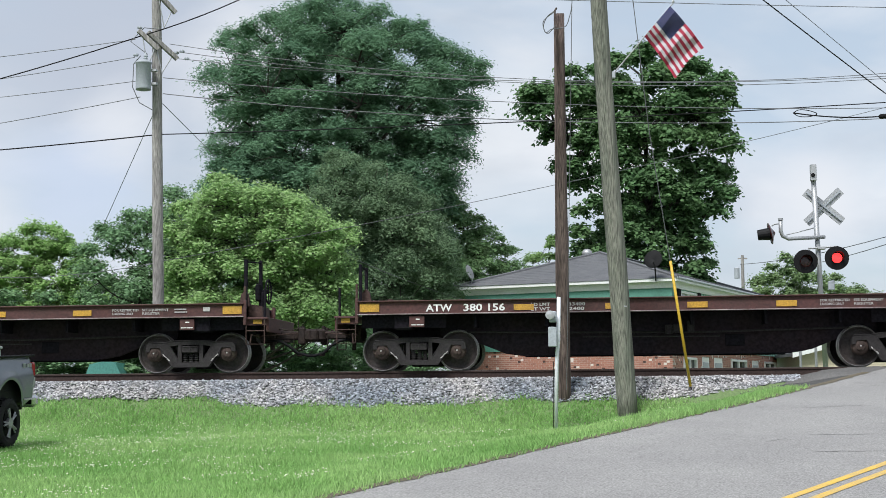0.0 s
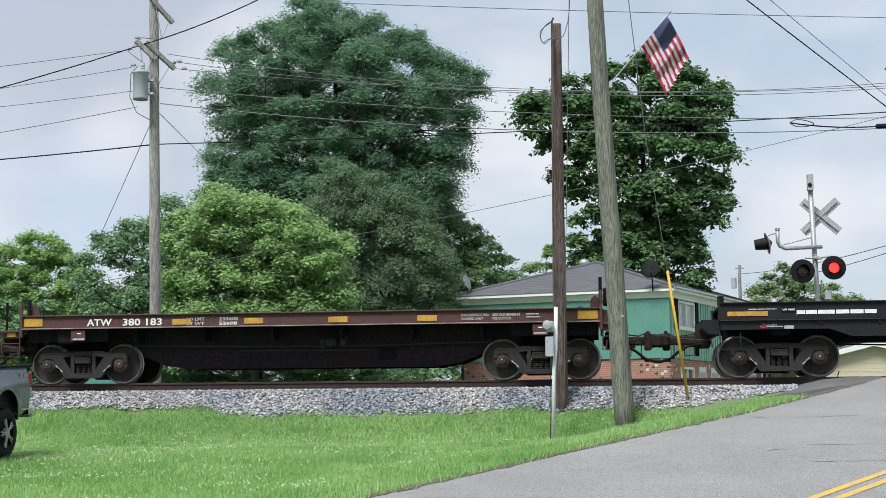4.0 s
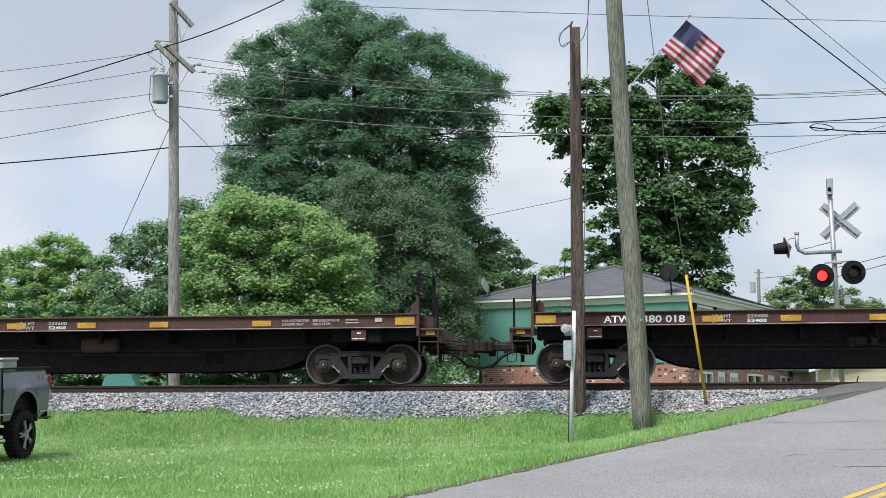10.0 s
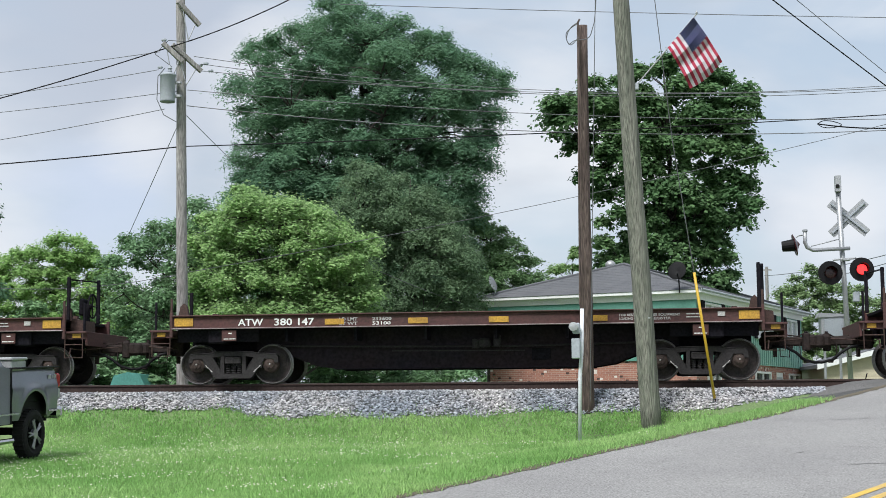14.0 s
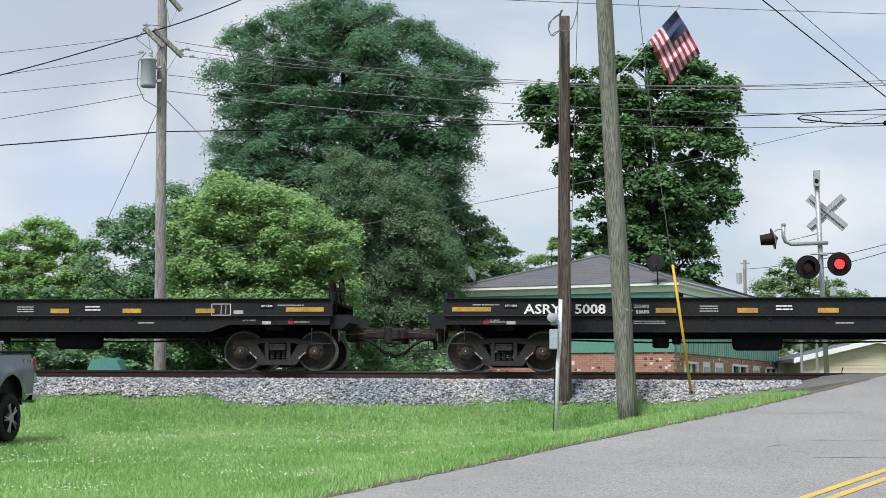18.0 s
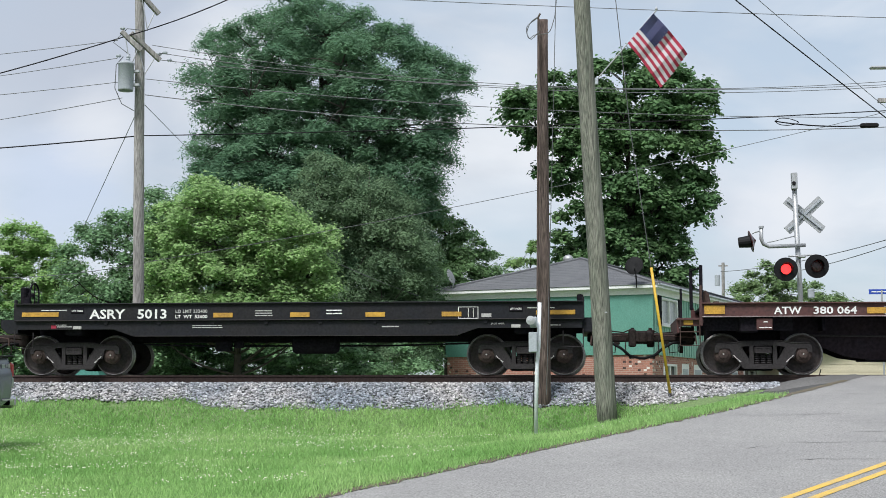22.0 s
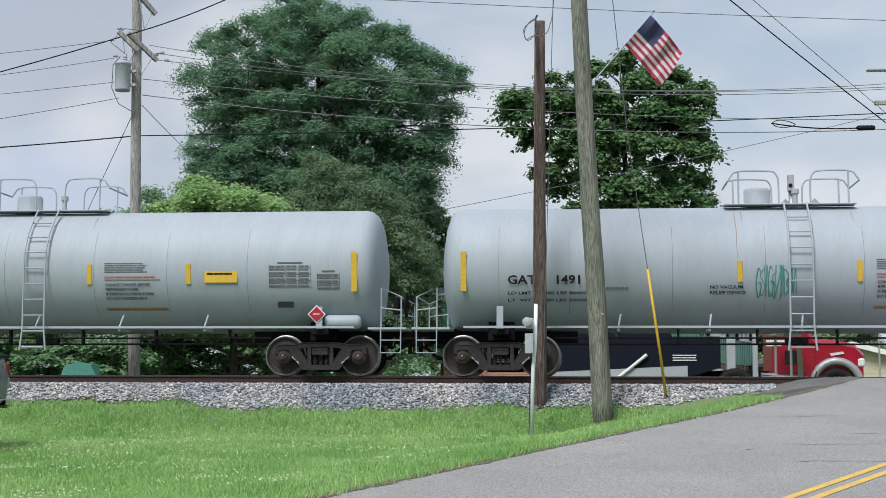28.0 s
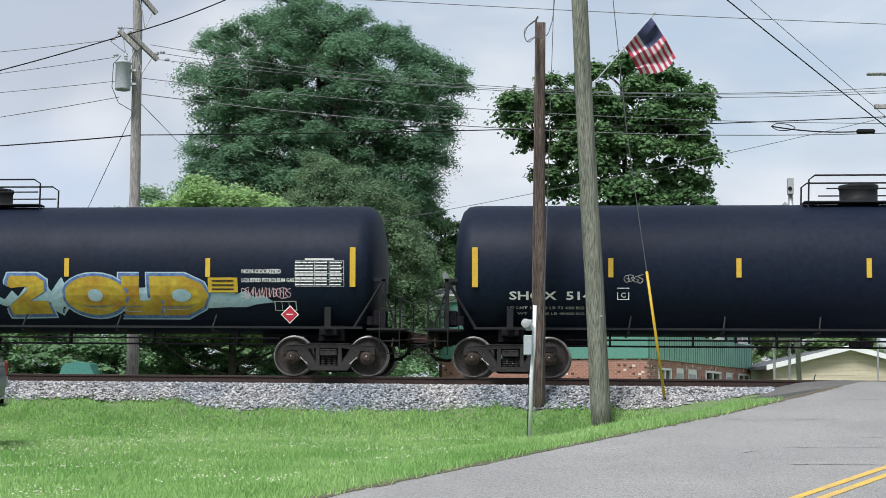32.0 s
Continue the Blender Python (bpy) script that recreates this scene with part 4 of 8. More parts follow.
def tank_car(paint, half, over, radius, centre, label, seed, grey):
    """A tank car: shell with dished ends, trucks, running boards, dome and rails."""
    E = half + over
    car = thing("tank_car", label, "tank car", group="cars of the train")
    metal = M_TANKGREY if grey else M_BLACK
    prof = [(0.02, -E), (radius * 0.45, -E + 0.03), (radius * 0.75, -E + 0.11), (radius * 0.91, -E + 0.2), (radius * 0.985, -E + 0.33), (radius, -E + 0.5)]
    ring = spread(-E + 0.5, E - 0.5, 1.75)
    for x in ring[1:-1]:
        prof += [(radius, x - 0.03), (radius + (0.002 if grey else 0.0008), x), (radius, x + 0.03)]
    prof += [(r, -z) for r, z in reversed(prof[:6])]
    shell = Shape().lathe(prof, 64, Matrix.Translation((0, 0, centre)) @ Matrix.Rotation(radians(90), 4, "Y"))
    part("tank_shell", shell, paint, car, "painted steel shell with dished ends", True)
    sill_z = 1.07
    for side in (-1, 1):
        part("running_board", Shape().box((0, side * 1.36, sill_z), (2 * half + 1.6, 0.05, 0.05)), metal, car)
        for x in spread(-half + 2.6, half - 2.6, 2.2):
            part("support", Shape().tube([(x, side * 1.36, sill_z), (x + 0.05, side * 1.22, sill_z + 0.28)], 0.022, 6).box((x, side * 1.0, sill_z - 0.06), (0.05, 0.7, 0.05)), metal, car)
    for k in (-1, 1):
        part("draft_sill", Shape().box((k * half, 0, 0.92), (3.4, 0.5, 0.34), 0.02), M_UNDER, car)
    part("brake_rod", Shape().tube([(-half + 1.2, -0.55, 0.72), (half - 1.2, -0.55, 0.72)], 0.022, 6).tube([(-half + 1.2, -0.75, 0.85), (half - 1.2, -0.75, 0.85)], 0.02, 6).box((0, -0.5, 0.78), (0.5, 0.2, 0.16), 0.03), M_UNDER, car)
    for x in spread(-half + 2.2, half - 2.2, 1.9):
        part("hanger", Shape().box((x, -0.6, 0.88), (0.05, 0.12, 0.34)), M_UNDER, car)
    for k in (-1, 1):
        e = k * half
        part("bolster_saddle", Shape().prism([(e - 0.3, 0.8), (e + 0.3, 0.8), (e + 0.28, 1.4), (e - 0.28, 1.4)], -0.75, 0.75).box((e, 0, 0.98), (0.4, 2.4, 0.16), 0.02), M_UNDER, car)
        part("side_bearing", Shape().box((e, -1.28, 1.28), (0.15, 0.05, 0.5), 0.01), metal, car)
        x0, x1 = k * (E - 0.25), k * (E + 0.62)
        part("end_platform", Shape().box(((x0 + x1) / 2, 0, 1.04), (abs(x1 - x0), 2.6, 0.05), 0.01).box((k * (half + 0.7), 0, 0.95), (2.0, 0.4, 0.3)), metal, car)
        rail = Shape()
        for y in (-1.28, 1.28):
            rail.tube([(k * (E + 0.05), y, 1.06), (k * (E + 0.05), y, 1.95), (k * (E + 0.5), y, 1.75), (k * (E + 0.5), y, 1.06)], 0.018, 6)
            rail.tube([(k * (E + 0.05), y, 1.5), (k * (E + 0.5), y, 1.45)], 0.015, 6)
        rail.tube([(k * (E + 0.5), -1.28, 1.75), (k * (E + 0.5), 1.28, 1.75)], 0.018, 6)
        part("end_railing", rail, metal, car)
        if not grey:
            part("end_frame", Shape().box((k * (E + 0.1), -1.12, 1.62), (0.1, 0.08, 1.12), 0.01).box((k * (E - 0.1), -1.12, 2.15), (0.5, 0.08, 0.08), 0.01).tube([(k * (E - 0.55), -1.16, 1.08), (k * (E + 0.08), -1.14, 2.12)], 0.035, 6).tube([(k * (E + 0.4), -1.2, 1.08), (k * (E + 0.12), -1.14, 1.9)], 0.025, 6), metal, car, "braced steel end frame")
            part("valve_box", Shape().box((k * (E + 0.02), -0.95, 1.3), (0.3, 0.24, 0.36), 0.03).lathe([(0.09, -0.1), (0.09, 0.1)], 10, Matrix.Translation((k * (E - 0.2), -1.0, 1.25))), M_UNDER, car)
        part("step", Shape().tube([(k * (E + 0.05), -1.35, 1.05), (k * (E + 0.05), -1.35, 0.5), (k * (E + 0.5), -1.35, 0.5), (k * (E + 0.5), -1.35, 1.05)], 0.016, 6).tube([(k * (E + 0.05), -1.35, 0.78), (k * (E + 0.5), -1.35, 0.78)], 0.013, 6), metal, car)
        part("reflector", Shape().box((k * (E - 0.55), -radius * 0.998, centre - (0.12 if grey else 0.05)), (0.13, 0.012, 0.88), 0.003, Matrix.Rotation(radians(4), 4, "X")), M_GUARD, car, "tall yellow stripe")
        if k > 0:
            part("hazard_placard", Shape().box((k * (half - (0.05 if grey else 0.85)), -1.33, 1.36), (0.25, 0.01, 0.25), 0.003, Matrix.Rotation(radians(45), 4, "Y")), M_REDTRUCK, car, "red diamond placard")
            part("placard_border", Shape().box((k * (half - (0.05 if grey else 0.85)), -1.32, 1.36), (0.29, 0.01, 0.29), 0.003, Matrix.Rotation(radians(45), 4, "Y")), M_WHITE, car)
            bars(car, k * (half - (0.05 if grey else 0.85)) - 0.08, -1.338, 1.34, 0.16, 0.05, 1, M_WHITE)
    add_couplings(car, E + 0.25, 0)
    if seed % 2 == 1:
        part("hand_brake_wheel", BRAKEWHEEL, None, car, m=pose(E + 0.55, -0.75, 1.6))
    if grey:
        part("air_reservoir", Shape().lathe([(0.03, -0.42), (0.12, -0.4), (0.16, -0.33), (0.16, 0.33), (0.12, 0.4), (0.03, 0.42)], 16, Matrix.Translation((half + 0.5, -1.05, 1.2)) @ Matrix.Rotation(radians(90), 4, "Y")), M_TANKGREY, car, "", True)
    return car, add_trucks(car, half)


def on_shell(radius, centre, z, lift=0.006):
    """How far out the shell's near side lies at height z."""
    return -math.sqrt(max(0.01, radius * radius - (z - centre) ** 2)) - lift


def shell_print(car, radius, centre, x, z, w, h, rows, material, name="small_print"):
    for k in range(rows):
        low = z + h * k / rows
        bars(car, x, on_shell(radius, centre, low + h / rows / 2, 0.008), low, w * (1.0, 0.9, 0.97)[k % 3], h / rows, 1, material, name)


def shell_letter(car, radius, centre, words, x, z, size, width, material, label=""):
    if " " in words:
        total = text_mesh(words, size, M_WHITE)
        full = max(v.co.x for v in total.vertices)
        fit, at = width / full, 0
        for word in words.split():
            at = words.index(word, at)
            lead = 0.0 if at == 0 else full - max(v.co.x for v in text_mesh(words[at:], size, M_WHITE).vertices)
            shell_letter(car, radius, centre, word, x + lead * fit, z, size, max(v.co.x for v in text_mesh(word, size, M_WHITE).vertices) * fit, material, label)
            at += len(word)
        return None
    y = on_shell(radius, centre, z + size * 0.35, 0.012)
    tilt = math.degrees(math.asin(max(-1, min(1, (z + size * 0.35 - centre) / radius))))
    me = text_mesh(words, size, material)
    w = max(v.co.x for v in me.vertices) or 1.0
    me.transform(pose(x, y, z, -tilt) @ UPRIGHT @ Matrix.Diagonal((width / w, 1, 1, 1)))
    return part("lettering", me, None, car, label)


def shell_stripes(car, radius, centre, xs, z, h):
    for x in xs:
        tilt = -math.degrees(math.asin((z - centre) / radius))
        part("reflector", Shape().box((x, on_shell(radius, centre, z), z), (0.11, 0.01, h), 0.003, Matrix.Rotation(radians(tilt), 4, "X")), M_GUARD, car, "yellow stripe")


def shell_plate(car, radius, centre, x, z, w, h, material, name, label=""):
    """A thin plate that lies against the shell."""
    tilt = -math.asin((z - centre) / radius)
    return part(name, Shape().box((x, on_shell(radius, centre, z, 0.01 + h * h / 12), z), (w, 0.006, h), 0.002, Matrix.Rotation(tilt, 4, "X")), material, car, label)


def print_table(car, r, c, x, z, w, h, rows, material):
    """A ruled table of print too small to read, laid on the shell."""
    table = part("data_table", Shape().box((x + w / 2, on_shell(r, c, z + h + 0.04, 0.008), z + h + 0.04), (w * 0.6, 0.003, 0.03)), material, car, "ruled table of small print")
    for k in range(rows):
        low = z + h * k / rows
        for j in range(3):
            bars(table, x + w * (0.36 * j if j == 0 else 0.12 + 0.3 * j), on_shell(r, c, low + h / rows / 2, 0.008), low, w * (0.38 if j == 0 else 0.24), h / rows, 1, material)
    for k in range(0, rows + 1, 2):
        part("rule", Shape().box((x + w / 2, on_shell(r, c, z + h * k / rows, 0.007), z + h * k / rows), (w, 0.003, 0.008)), material, table)
    for u in (0.0, 0.4, 0.7, 1.0):
        part("rule", Shape().tube([(x + w * u, on_shell(r, c, z + h * j / 4, 0.004), z + h * j / 4) for j in range(5)], 0.005, 4), material, table)
    return table


def grey_tank(number, seed):
    r, c, half = 1.42, 2.42, 6.53
    car, sets = tank_car(M_TANKGREY, half, 1.35, r, c, "pale grey tank car with ladder and dome rails", seed, True)
    E = half + 1.35
    top = c + r
    # ladder, dome and its railings
    for y in (-1,):
        lad = Shape()
        for x in (-0.25, 0.25):
            lad.tube([(x, -0.72, top + 0.02), (x, -1.06, c + 1.12), (x, -1.32, c + 0.8), (x, -1.5, c + 0.4), (x, -1.52, c), (x, -1.5, 1.05), (x - 0.05 if x < 0 else x + 0.05, -1.5, 0.55)], 0.022, 6)
        for i in range(9):
            z = 0.62 + i * 0.36
            lad.tube([(-0.25, -1.5 if z < c + 0.4 else on_shell(r, c, min(z, top - 0.2), 0.12), z), (0.25, -1.5 if z < c + 0.4 else on_shell(r, c, min(z, top - 0.2), 0.12), z)], 0.016, 6)
        part("ladder", lad, M_TANKGREY, car, "tall steel ladder")
    part("dome", Shape().lathe([(0.36, 0), (0.36, 0.06), (0.3, 0.07), (0.3, 0.4), (0.27, 0.45), (0.02, 0.46)], 20, Matrix.Translation((-0.75, 0, top - 0.02))), M_TANKGREY, car, "round valve housing", True)
    for y in (-0.45, 0.45):
        part("dome_platform", Shape().box((-0.1, y, top + 0.0), (2.9, 0.45, 0.025), 0.006), M_TANKGREY, car)
    for x0, x1 in ((-1.35, -0.35), (0.35, 1.3)):
        rail = Shape()
        out = -1 if x0 < 0 else 1
        foot, head = (x1, x0) if out < 0 else (x0, x1)
        for y in (-0.65, 0.65):
            rail.tube(bend([(foot, y, top), (foot, y, top + 0.5), (foot + out * 0.06, y, top + 0.68), (foot + out * 0.2, y, top + 0.74), (head - out * 0.2, y, top + 0.75), (head, y, top + 0.7)], 3) + [(head + out * 0.12, y, top + 0.52)], 0.02, 6)
            rail.tube([(head - out * 0.12, y, top), (head - out * 0.12, y, top + 0.74)], 0.02, 6)
        rail.tube([(head + out * 0.12, -0.65, top + 0.52), (head + out * 0.12, 0.65, top + 0.52)], 0.02, 6)
        part("railing", rail, M_TANKGREY, car, "bent pipe railing")
    part("valve", Shape().lathe([(0.06, 0), (0.06, 0.3), (0.09, 0.32), (0.09, 0.42), (0.03, 0.44)], 10, Matrix.Translation((0.1, 0, top))), M_GREYPAINT, car)
    shell_stripes(car, r, c, (-4.6, -1.3, 1.25, 3.55), c - 0.15, 0.46)
    shell_letter(car, r, c, "GATX  " + number, -E + 1.52, c - 0.4, 0.27, 1.6, M_BLACK, "black car mark")
    shell_letter(car, r, c, "LD LMT 000000 LBS 86000", -E + 1.52, c - 0.63, 0.1, 1.75, M_BLACK)
    shell_letter(car, r, c, "LT  WT  00000 LBS 33000", -E + 1.52, c - 0.78, 0.1, 1.75, M_BLACK)
    shell_letter(car, r, c, "NO VACUUM", -1.95, c - 0.52, 0.11, 0.72, M_BLACK)
    shell_letter(car, r, c, "RELIEF DEVICE", -1.95, c - 0.64, 0.11, 0.78, M_BLACK)
    for k, words in enumerate(("CONSULT OWNER BEFORE", "REPAIRING TANK", "IF FIBERGLASS INSULATION", "DO NOT EXCEED 400 F")):
        shell_letter(car, r, c, words, 1.62, c - 0.42 - 0.1 * k, 0.095, (1.05, 0.78, 1.12, 0.95)[k], M_BLACK)
    shell_print(car, r, c, 1.6, c - 0.3, 1.3, 0.12, 2, M_DULLRED)
    shell_print(car, r, c, 1.6, c - 0.12, 1.0, 0.24, 5, M_GREYTEXT)
    shell_plate(car, r, c, 2.3, c - 0.92, 1.45, 0.09, M_DRIP, "notice_strip", "faded brown printed strip")
    shell_print(car, r, c, 1.62, c - 0.95, 1.36, 0.06, 1, M_RUST)
    shell_print(car, r, c, -4.2, c - 0.55, 0.5, 0.1, 1, M_GREYTEXT)
    part("notice_plate", Shape().box((4.3, on_shell(r, c, c - 0.2), c - 0.2), (0.76, 0.008, 0.3), 0.003), M_GUARD, car, "yellow notice plate")
    shell_print(car, r, c, 3.98, c - 0.3, 0.64, 0.2, 2, M_BLACK)
    print_table(car, r, c, 5.4, c - 0.45, 0.95, 0.5, 7, M_GREYTEXT)
    print_table(car, r, c, 6.5, c - 0.5, 0.5, 0.36, 5, M_GREYTEXT)
    # weld seams with dark run-off, and rust below the dome
    for x in (-6.55, -5.0, -2.75, -0.75, 1.35, 3.05, 4.9):
        part("seam", Shape().tube([(x, on_shell(r, c, c + 0.85 - 0.1 * k, -0.001), c + 0.85 - 0.1 * k) for k in range(20)], 0.004, 4), M_GREYTEXT, car, "dark weld seam")
    for x, z0, z1 in ((-1.35, 1.2, -0.3), (-1.2, 1.22, 0.9), (1.2, 1.22, 0.95), (0.3, 1.2, 0.2)):
        part("streak", Shape().tube([(x + 0.006 * math.sin(5 * k), on_shell(r, c, c + z0 + (z1 - z0) * k / 12, -0.004), c + z0 + (z1 - z0) * k / 12) for k in range(13)], [0.012 * (1 - 0.06 * k) for k in range(13)], 4), M_DRIP, car, "rusty drip line")
    if number == "1491":
        scrawl(car, r, c, -0.95, c - 0.75, 0.85, 0.75, M_TEAL, 21, thick=0.012, strokes=10)
    else:
        scrawl(car, r, c, -3.3, c - 0.75, 1.4, 0.3, M_BLACK, 22, thick=0.016, strokes=9)
    part("data_plate", Shape().box((5.75, on_shell(r, c, c - 0.78), c - 0.78), (0.36, 0.006, 0.24)), M_BLACK, car)
    return car, sets


def spray_line(shape, r, c, points, thick, lift=0.004):
    """One smooth sprayed stroke through (x, z) points, laid on the shell."""
    shape.tube([(p.x, on_shell(r, c, p.z, lift), p.z) for p in bend([(x, 0, z) for x, z in points], 5)], thick, 4)


def scrawl(car, r, c, x, z, w, h, material, seed, name="graffiti", thick=0.02, strokes=14):
    """A tag of looping sprayed strokes on the shell, like letters run together."""
    rng = random.Random(seed)
    s = Shape()
    step = w / strokes
    for i in range(strokes):
        cx = x + step * (i + 0.5)
        kind = rng.randrange(4)
        lean = rng.uniform(-0.15, 0.25) * h
        top, low = z + h * rng.uniform(0.8, 1.0), z + h * rng.uniform(0.0, 0.2)
        mid = (top + low) / 2
        a, b = cx - step * 0.55, cx + step * 0.6
        if kind == 0:
            pts = [(a, top), (a - lean * 0.4, low), (cx, mid), (b + lean * 0.3, top), (b, low)]
        elif kind == 1:
            pts = [(b, top - 0.1 * h), (cx, top), (a, mid), (cx, low), (b, low + 0.2 * h), (b, mid), (cx, mid)]
        elif kind == 2:
            pts = [(a, low), (a + lean * 0.3, top), (b, top - 0.15 * h), (cx, mid), (b, low + 0.15 * h), (a, low)]
        else:
            pts = [(b, top), (a, top - 0.2 * h), (b, mid - 0.1 * h), (cx, low), (a, low + 0.15 * h)]
        spray_line(s, r, c, pts, thick * rng.uniform(0.75, 1.1))
    ob = part(name, s, material, car, "sprayed tag")
    ob["kind"] = "stuff"
    return ob


def burst(car, r, c, x, z, w, h, material, seed, thick=0.024):
    """A sprayed tag of strokes that fan out from its foot."""
    rng = random.Random(seed)
    s = Shape()
    for i in range(13):
        u = i / 12
        a = x + w * (0.2 + 0.5 * u + 0.16 * (rng.random() - 0.5))
        top = (x + w * (-0.05 + 1.1 * u), z + h * (0.55 + 0.45 * math.sin(math.pi * (0.15 + 0.75 * u)) - 0.4 * rng.random()))
        spray_line(s, r, c, [(a, z + 0.12 * h * rng.random() + 0.25 * h * abs(u - 0.6)), ((a + top[0]) / 2 + 0.05 * w, (z + top[1]) / 2 - 0.04), top], thick * rng.uniform(0.5, 1.1))
    for i in range(4):
        spray_line(s, r, c, [(x + w * 0.1 * i, z + h * 0.45), (x + w * (0.25 + 0.1 * i), z + h * 0.2), (x + w * (0.5 + 0.12 * i), z + h * 0.35)], thick * 0.8)
    part("graffiti", s, material, car, "fanned sprayed tag")["kind"] = "stuff"


def blob(car, r, c, outline, material, lift, name="graffiti", label=""):
    """A sprayed patch: an outline in x and z laid on the shell in strips."""
    s = Shape()
    xs = [p[0] for p in outline]
    n, x0, x1 = max(24, int((max(xs) - min(xs)) * 40)), min(xs), max(xs)

    def cuts(x):
        hit = []
        for (ax, az), (bx_, bz) in zip(outline, outline[1:] + outline[:1]):
            if (ax <= x) != (bx_ <= x):
                hit.append(az + (bz - az) * (x - ax) / (bx_ - ax))
        return sorted(hit)

    seen, m = {}, 4

    def corner(x, z):
        key = (round(x, 4), round(z, 3))
        if key not in seen:
            seen[key] = len(s.v)
            s.v.append((x, on_shell(r, c, z, lift), z))
        return seen[key]

    for i in range(n):
        xa, xb = x0 + (x1 - x0) * i / n, x0 + (x1 - x0) * (i + 1) / n
        ca, cb, cm = cuts(xa), cuts(xb), cuts((xa + xb) / 2)
        ca, cb = ca if len(ca) == len(cm) else cm, cb if len(cb) == len(cm) else cm
        for k in range(0, len(cm) - 1, 2):
            for j in range(m):
                u, w = j / m, (j + 1) / m
                q = (corner(xa, ca[k] + (ca[k + 1] - ca[k]) * u), corner(xb, cb[k] + (cb[k + 1] - cb[k]) * u), corner(xb, cb[k] + (cb[k + 1] - cb[k]) * w), corner(xa, ca[k] + (ca[k + 1] - ca[k]) * w))
                if len(set(q)) == 4:
                    s.f.append(q)
    return part(name, s, material, car, label)

def black_tank(mark, number, half, over, seed, graffiti):
    r, c = 1.5, 2.46
    car, sets = tank_car(M_TANKBLACK, half, over, r, c, "black tank car with ladder, dome and graffiti" if graffiti else "plain black tank car with yellow stripes", seed, False)
    E = half + over
    top = c + r
    up = 0.33 if graffiti == 2 else 0.0
    spur = number == "5142"
    for x0, x1 in ((-1.1, 1.1),) if spur else ((-5.4, -4.6), (-4.2, 1.1)):
        rail = Shape()
        posts = spread(x0, x1, 1.6)
        for y in (-0.6, 0.6):
            rail = Shape()
            rail.tube([(x0, y, top - 0.15), (x0 + 0.02, y, top + 0.5), (x0 + 0.15, y, top + 0.6), (x1 - 0.15, y, top + 0.6), (x1, y, top + 0.5), (x1, y, top - 0.15)], 0.02, 6)
            rail.tube([(x0 + 0.4, y, top + 0.3), (x1 - 0.05, y, top + 0.3)], 0.016, 6)
            for x in posts[1:-1]:
                rail.tube([(x, y, top - 0.15), (x, y, top + 0.6)], 0.02, 6)
            part("railing", rail, M_BLACK, car, "pipe railing along the top")
    part("dome_platform", Shape().box((0 if spur else -2.2, -0.45, top), (2.4 if spur else 6.6, 0.4, 0.04), 0.01).box((0 if spur else -2.2, 0.45, top), (2.4 if spur else 6.6, 0.4, 0.04), 0.01), M_BLACK, car)
    part("dome", Shape().lathe([(0.46, 0), (0.46, 0.08), (0.42, 0.1), (0.42, 0.36), (0.44, 0.38), (0.44, 0.46), (0.02, 0.47)], 24, Matrix.Translation((0.1 if spur else -0.25, 0, top - 0.02))), M_BLACK, car, "round valve housing", True)
    lad = Shape()
    for x in (-5.15, -4.65):
        lad.tube([(x, -0.6, top), (x, -1.25, c + 1.0), (x, -1.56, c + 0.2), (x, -1.56, 1.0), (x, -1.5, 0.6)], 0.022, 6)
    for i in range(9):
        z = 0.7 + i * 0.36
        lad.tube([(-5.15, -1.5 if z < c + 0.4 else on_shell(r, c, min(z, top - 0.2), 0.1), z), (-4.65, -1.5 if z < c + 0.4 else on_shell(r, c, min(z, top - 0.2), 0.1), z)], 0.016, 6)
    part("ladder", lad, M_BLACK, car, "steel ladder", m=pose(6.3, 0, 0) if spur else None)
    shell_stripes(car, r, c, [-E + 2.92] + [-E + 6.1 + 2.68 * k for k in range(4)] if graffiti == 1 else [E - 3.84 - 3.27 * k for k in range(4)] if graffiti == 2 else [-E + 3.53 + 2.76 * k for k in range(5)], c - 0.06, 0.42)
    shell_letter(car, r, c, mark + "  " + number, -E + (1.43 if graffiti == 1 else 1.3), c - 0.75 + up, 0.27, 2.0, M_WHITE, "white car mark")
    shell_letter(car, r, c, "LD LMT 162600 LB 73 650 KG", -E + 1.25, c - 0.95 + up, 0.1, 1.7, M_DIMWHITE)
    shell_letter(car, r, c, "LT  WT  100200 LB 45450 KG", -E + 1.25, c - 1.07 + up, 0.1, 1.7, M_DIMWHITE)
    frame_ = Shape()
    cm = -E + (4.65 if graffiti == 1 else 3.8)
    for q in ((0, 0.12, 0.26, 0.016), (0, -0.12, 0.26, 0.016), (-0.12, 0, 0.016, 0.26), (0.12, 0, 0.016, 0.26)):
        frame_.box((cm + q[0], on_shell(r, c, c - 0.62 + up + q[1], 0.012), c - 0.62 + up + q[1]), (q[2], 0.003, q[3]))
    part("class_mark", frame_, M_WHITE, car)
    shell_letter(car, r, c, "C", cm - 0.055, c - 0.7 + up, 0.16, 0.11, M_WHITE)
    print_table(car, r, c, E - 1.85, c - 0.47, 1.1, 0.56, 8, M_WHITE)
    shell_plate(car, r, c, 1.45 if graffiti != 2 else E - 3.5, c - (0.78 if graffiti != 2 else 0.45), 0.68, 0.34, M_GUARD, "notice_plate", "yellow notice plate")
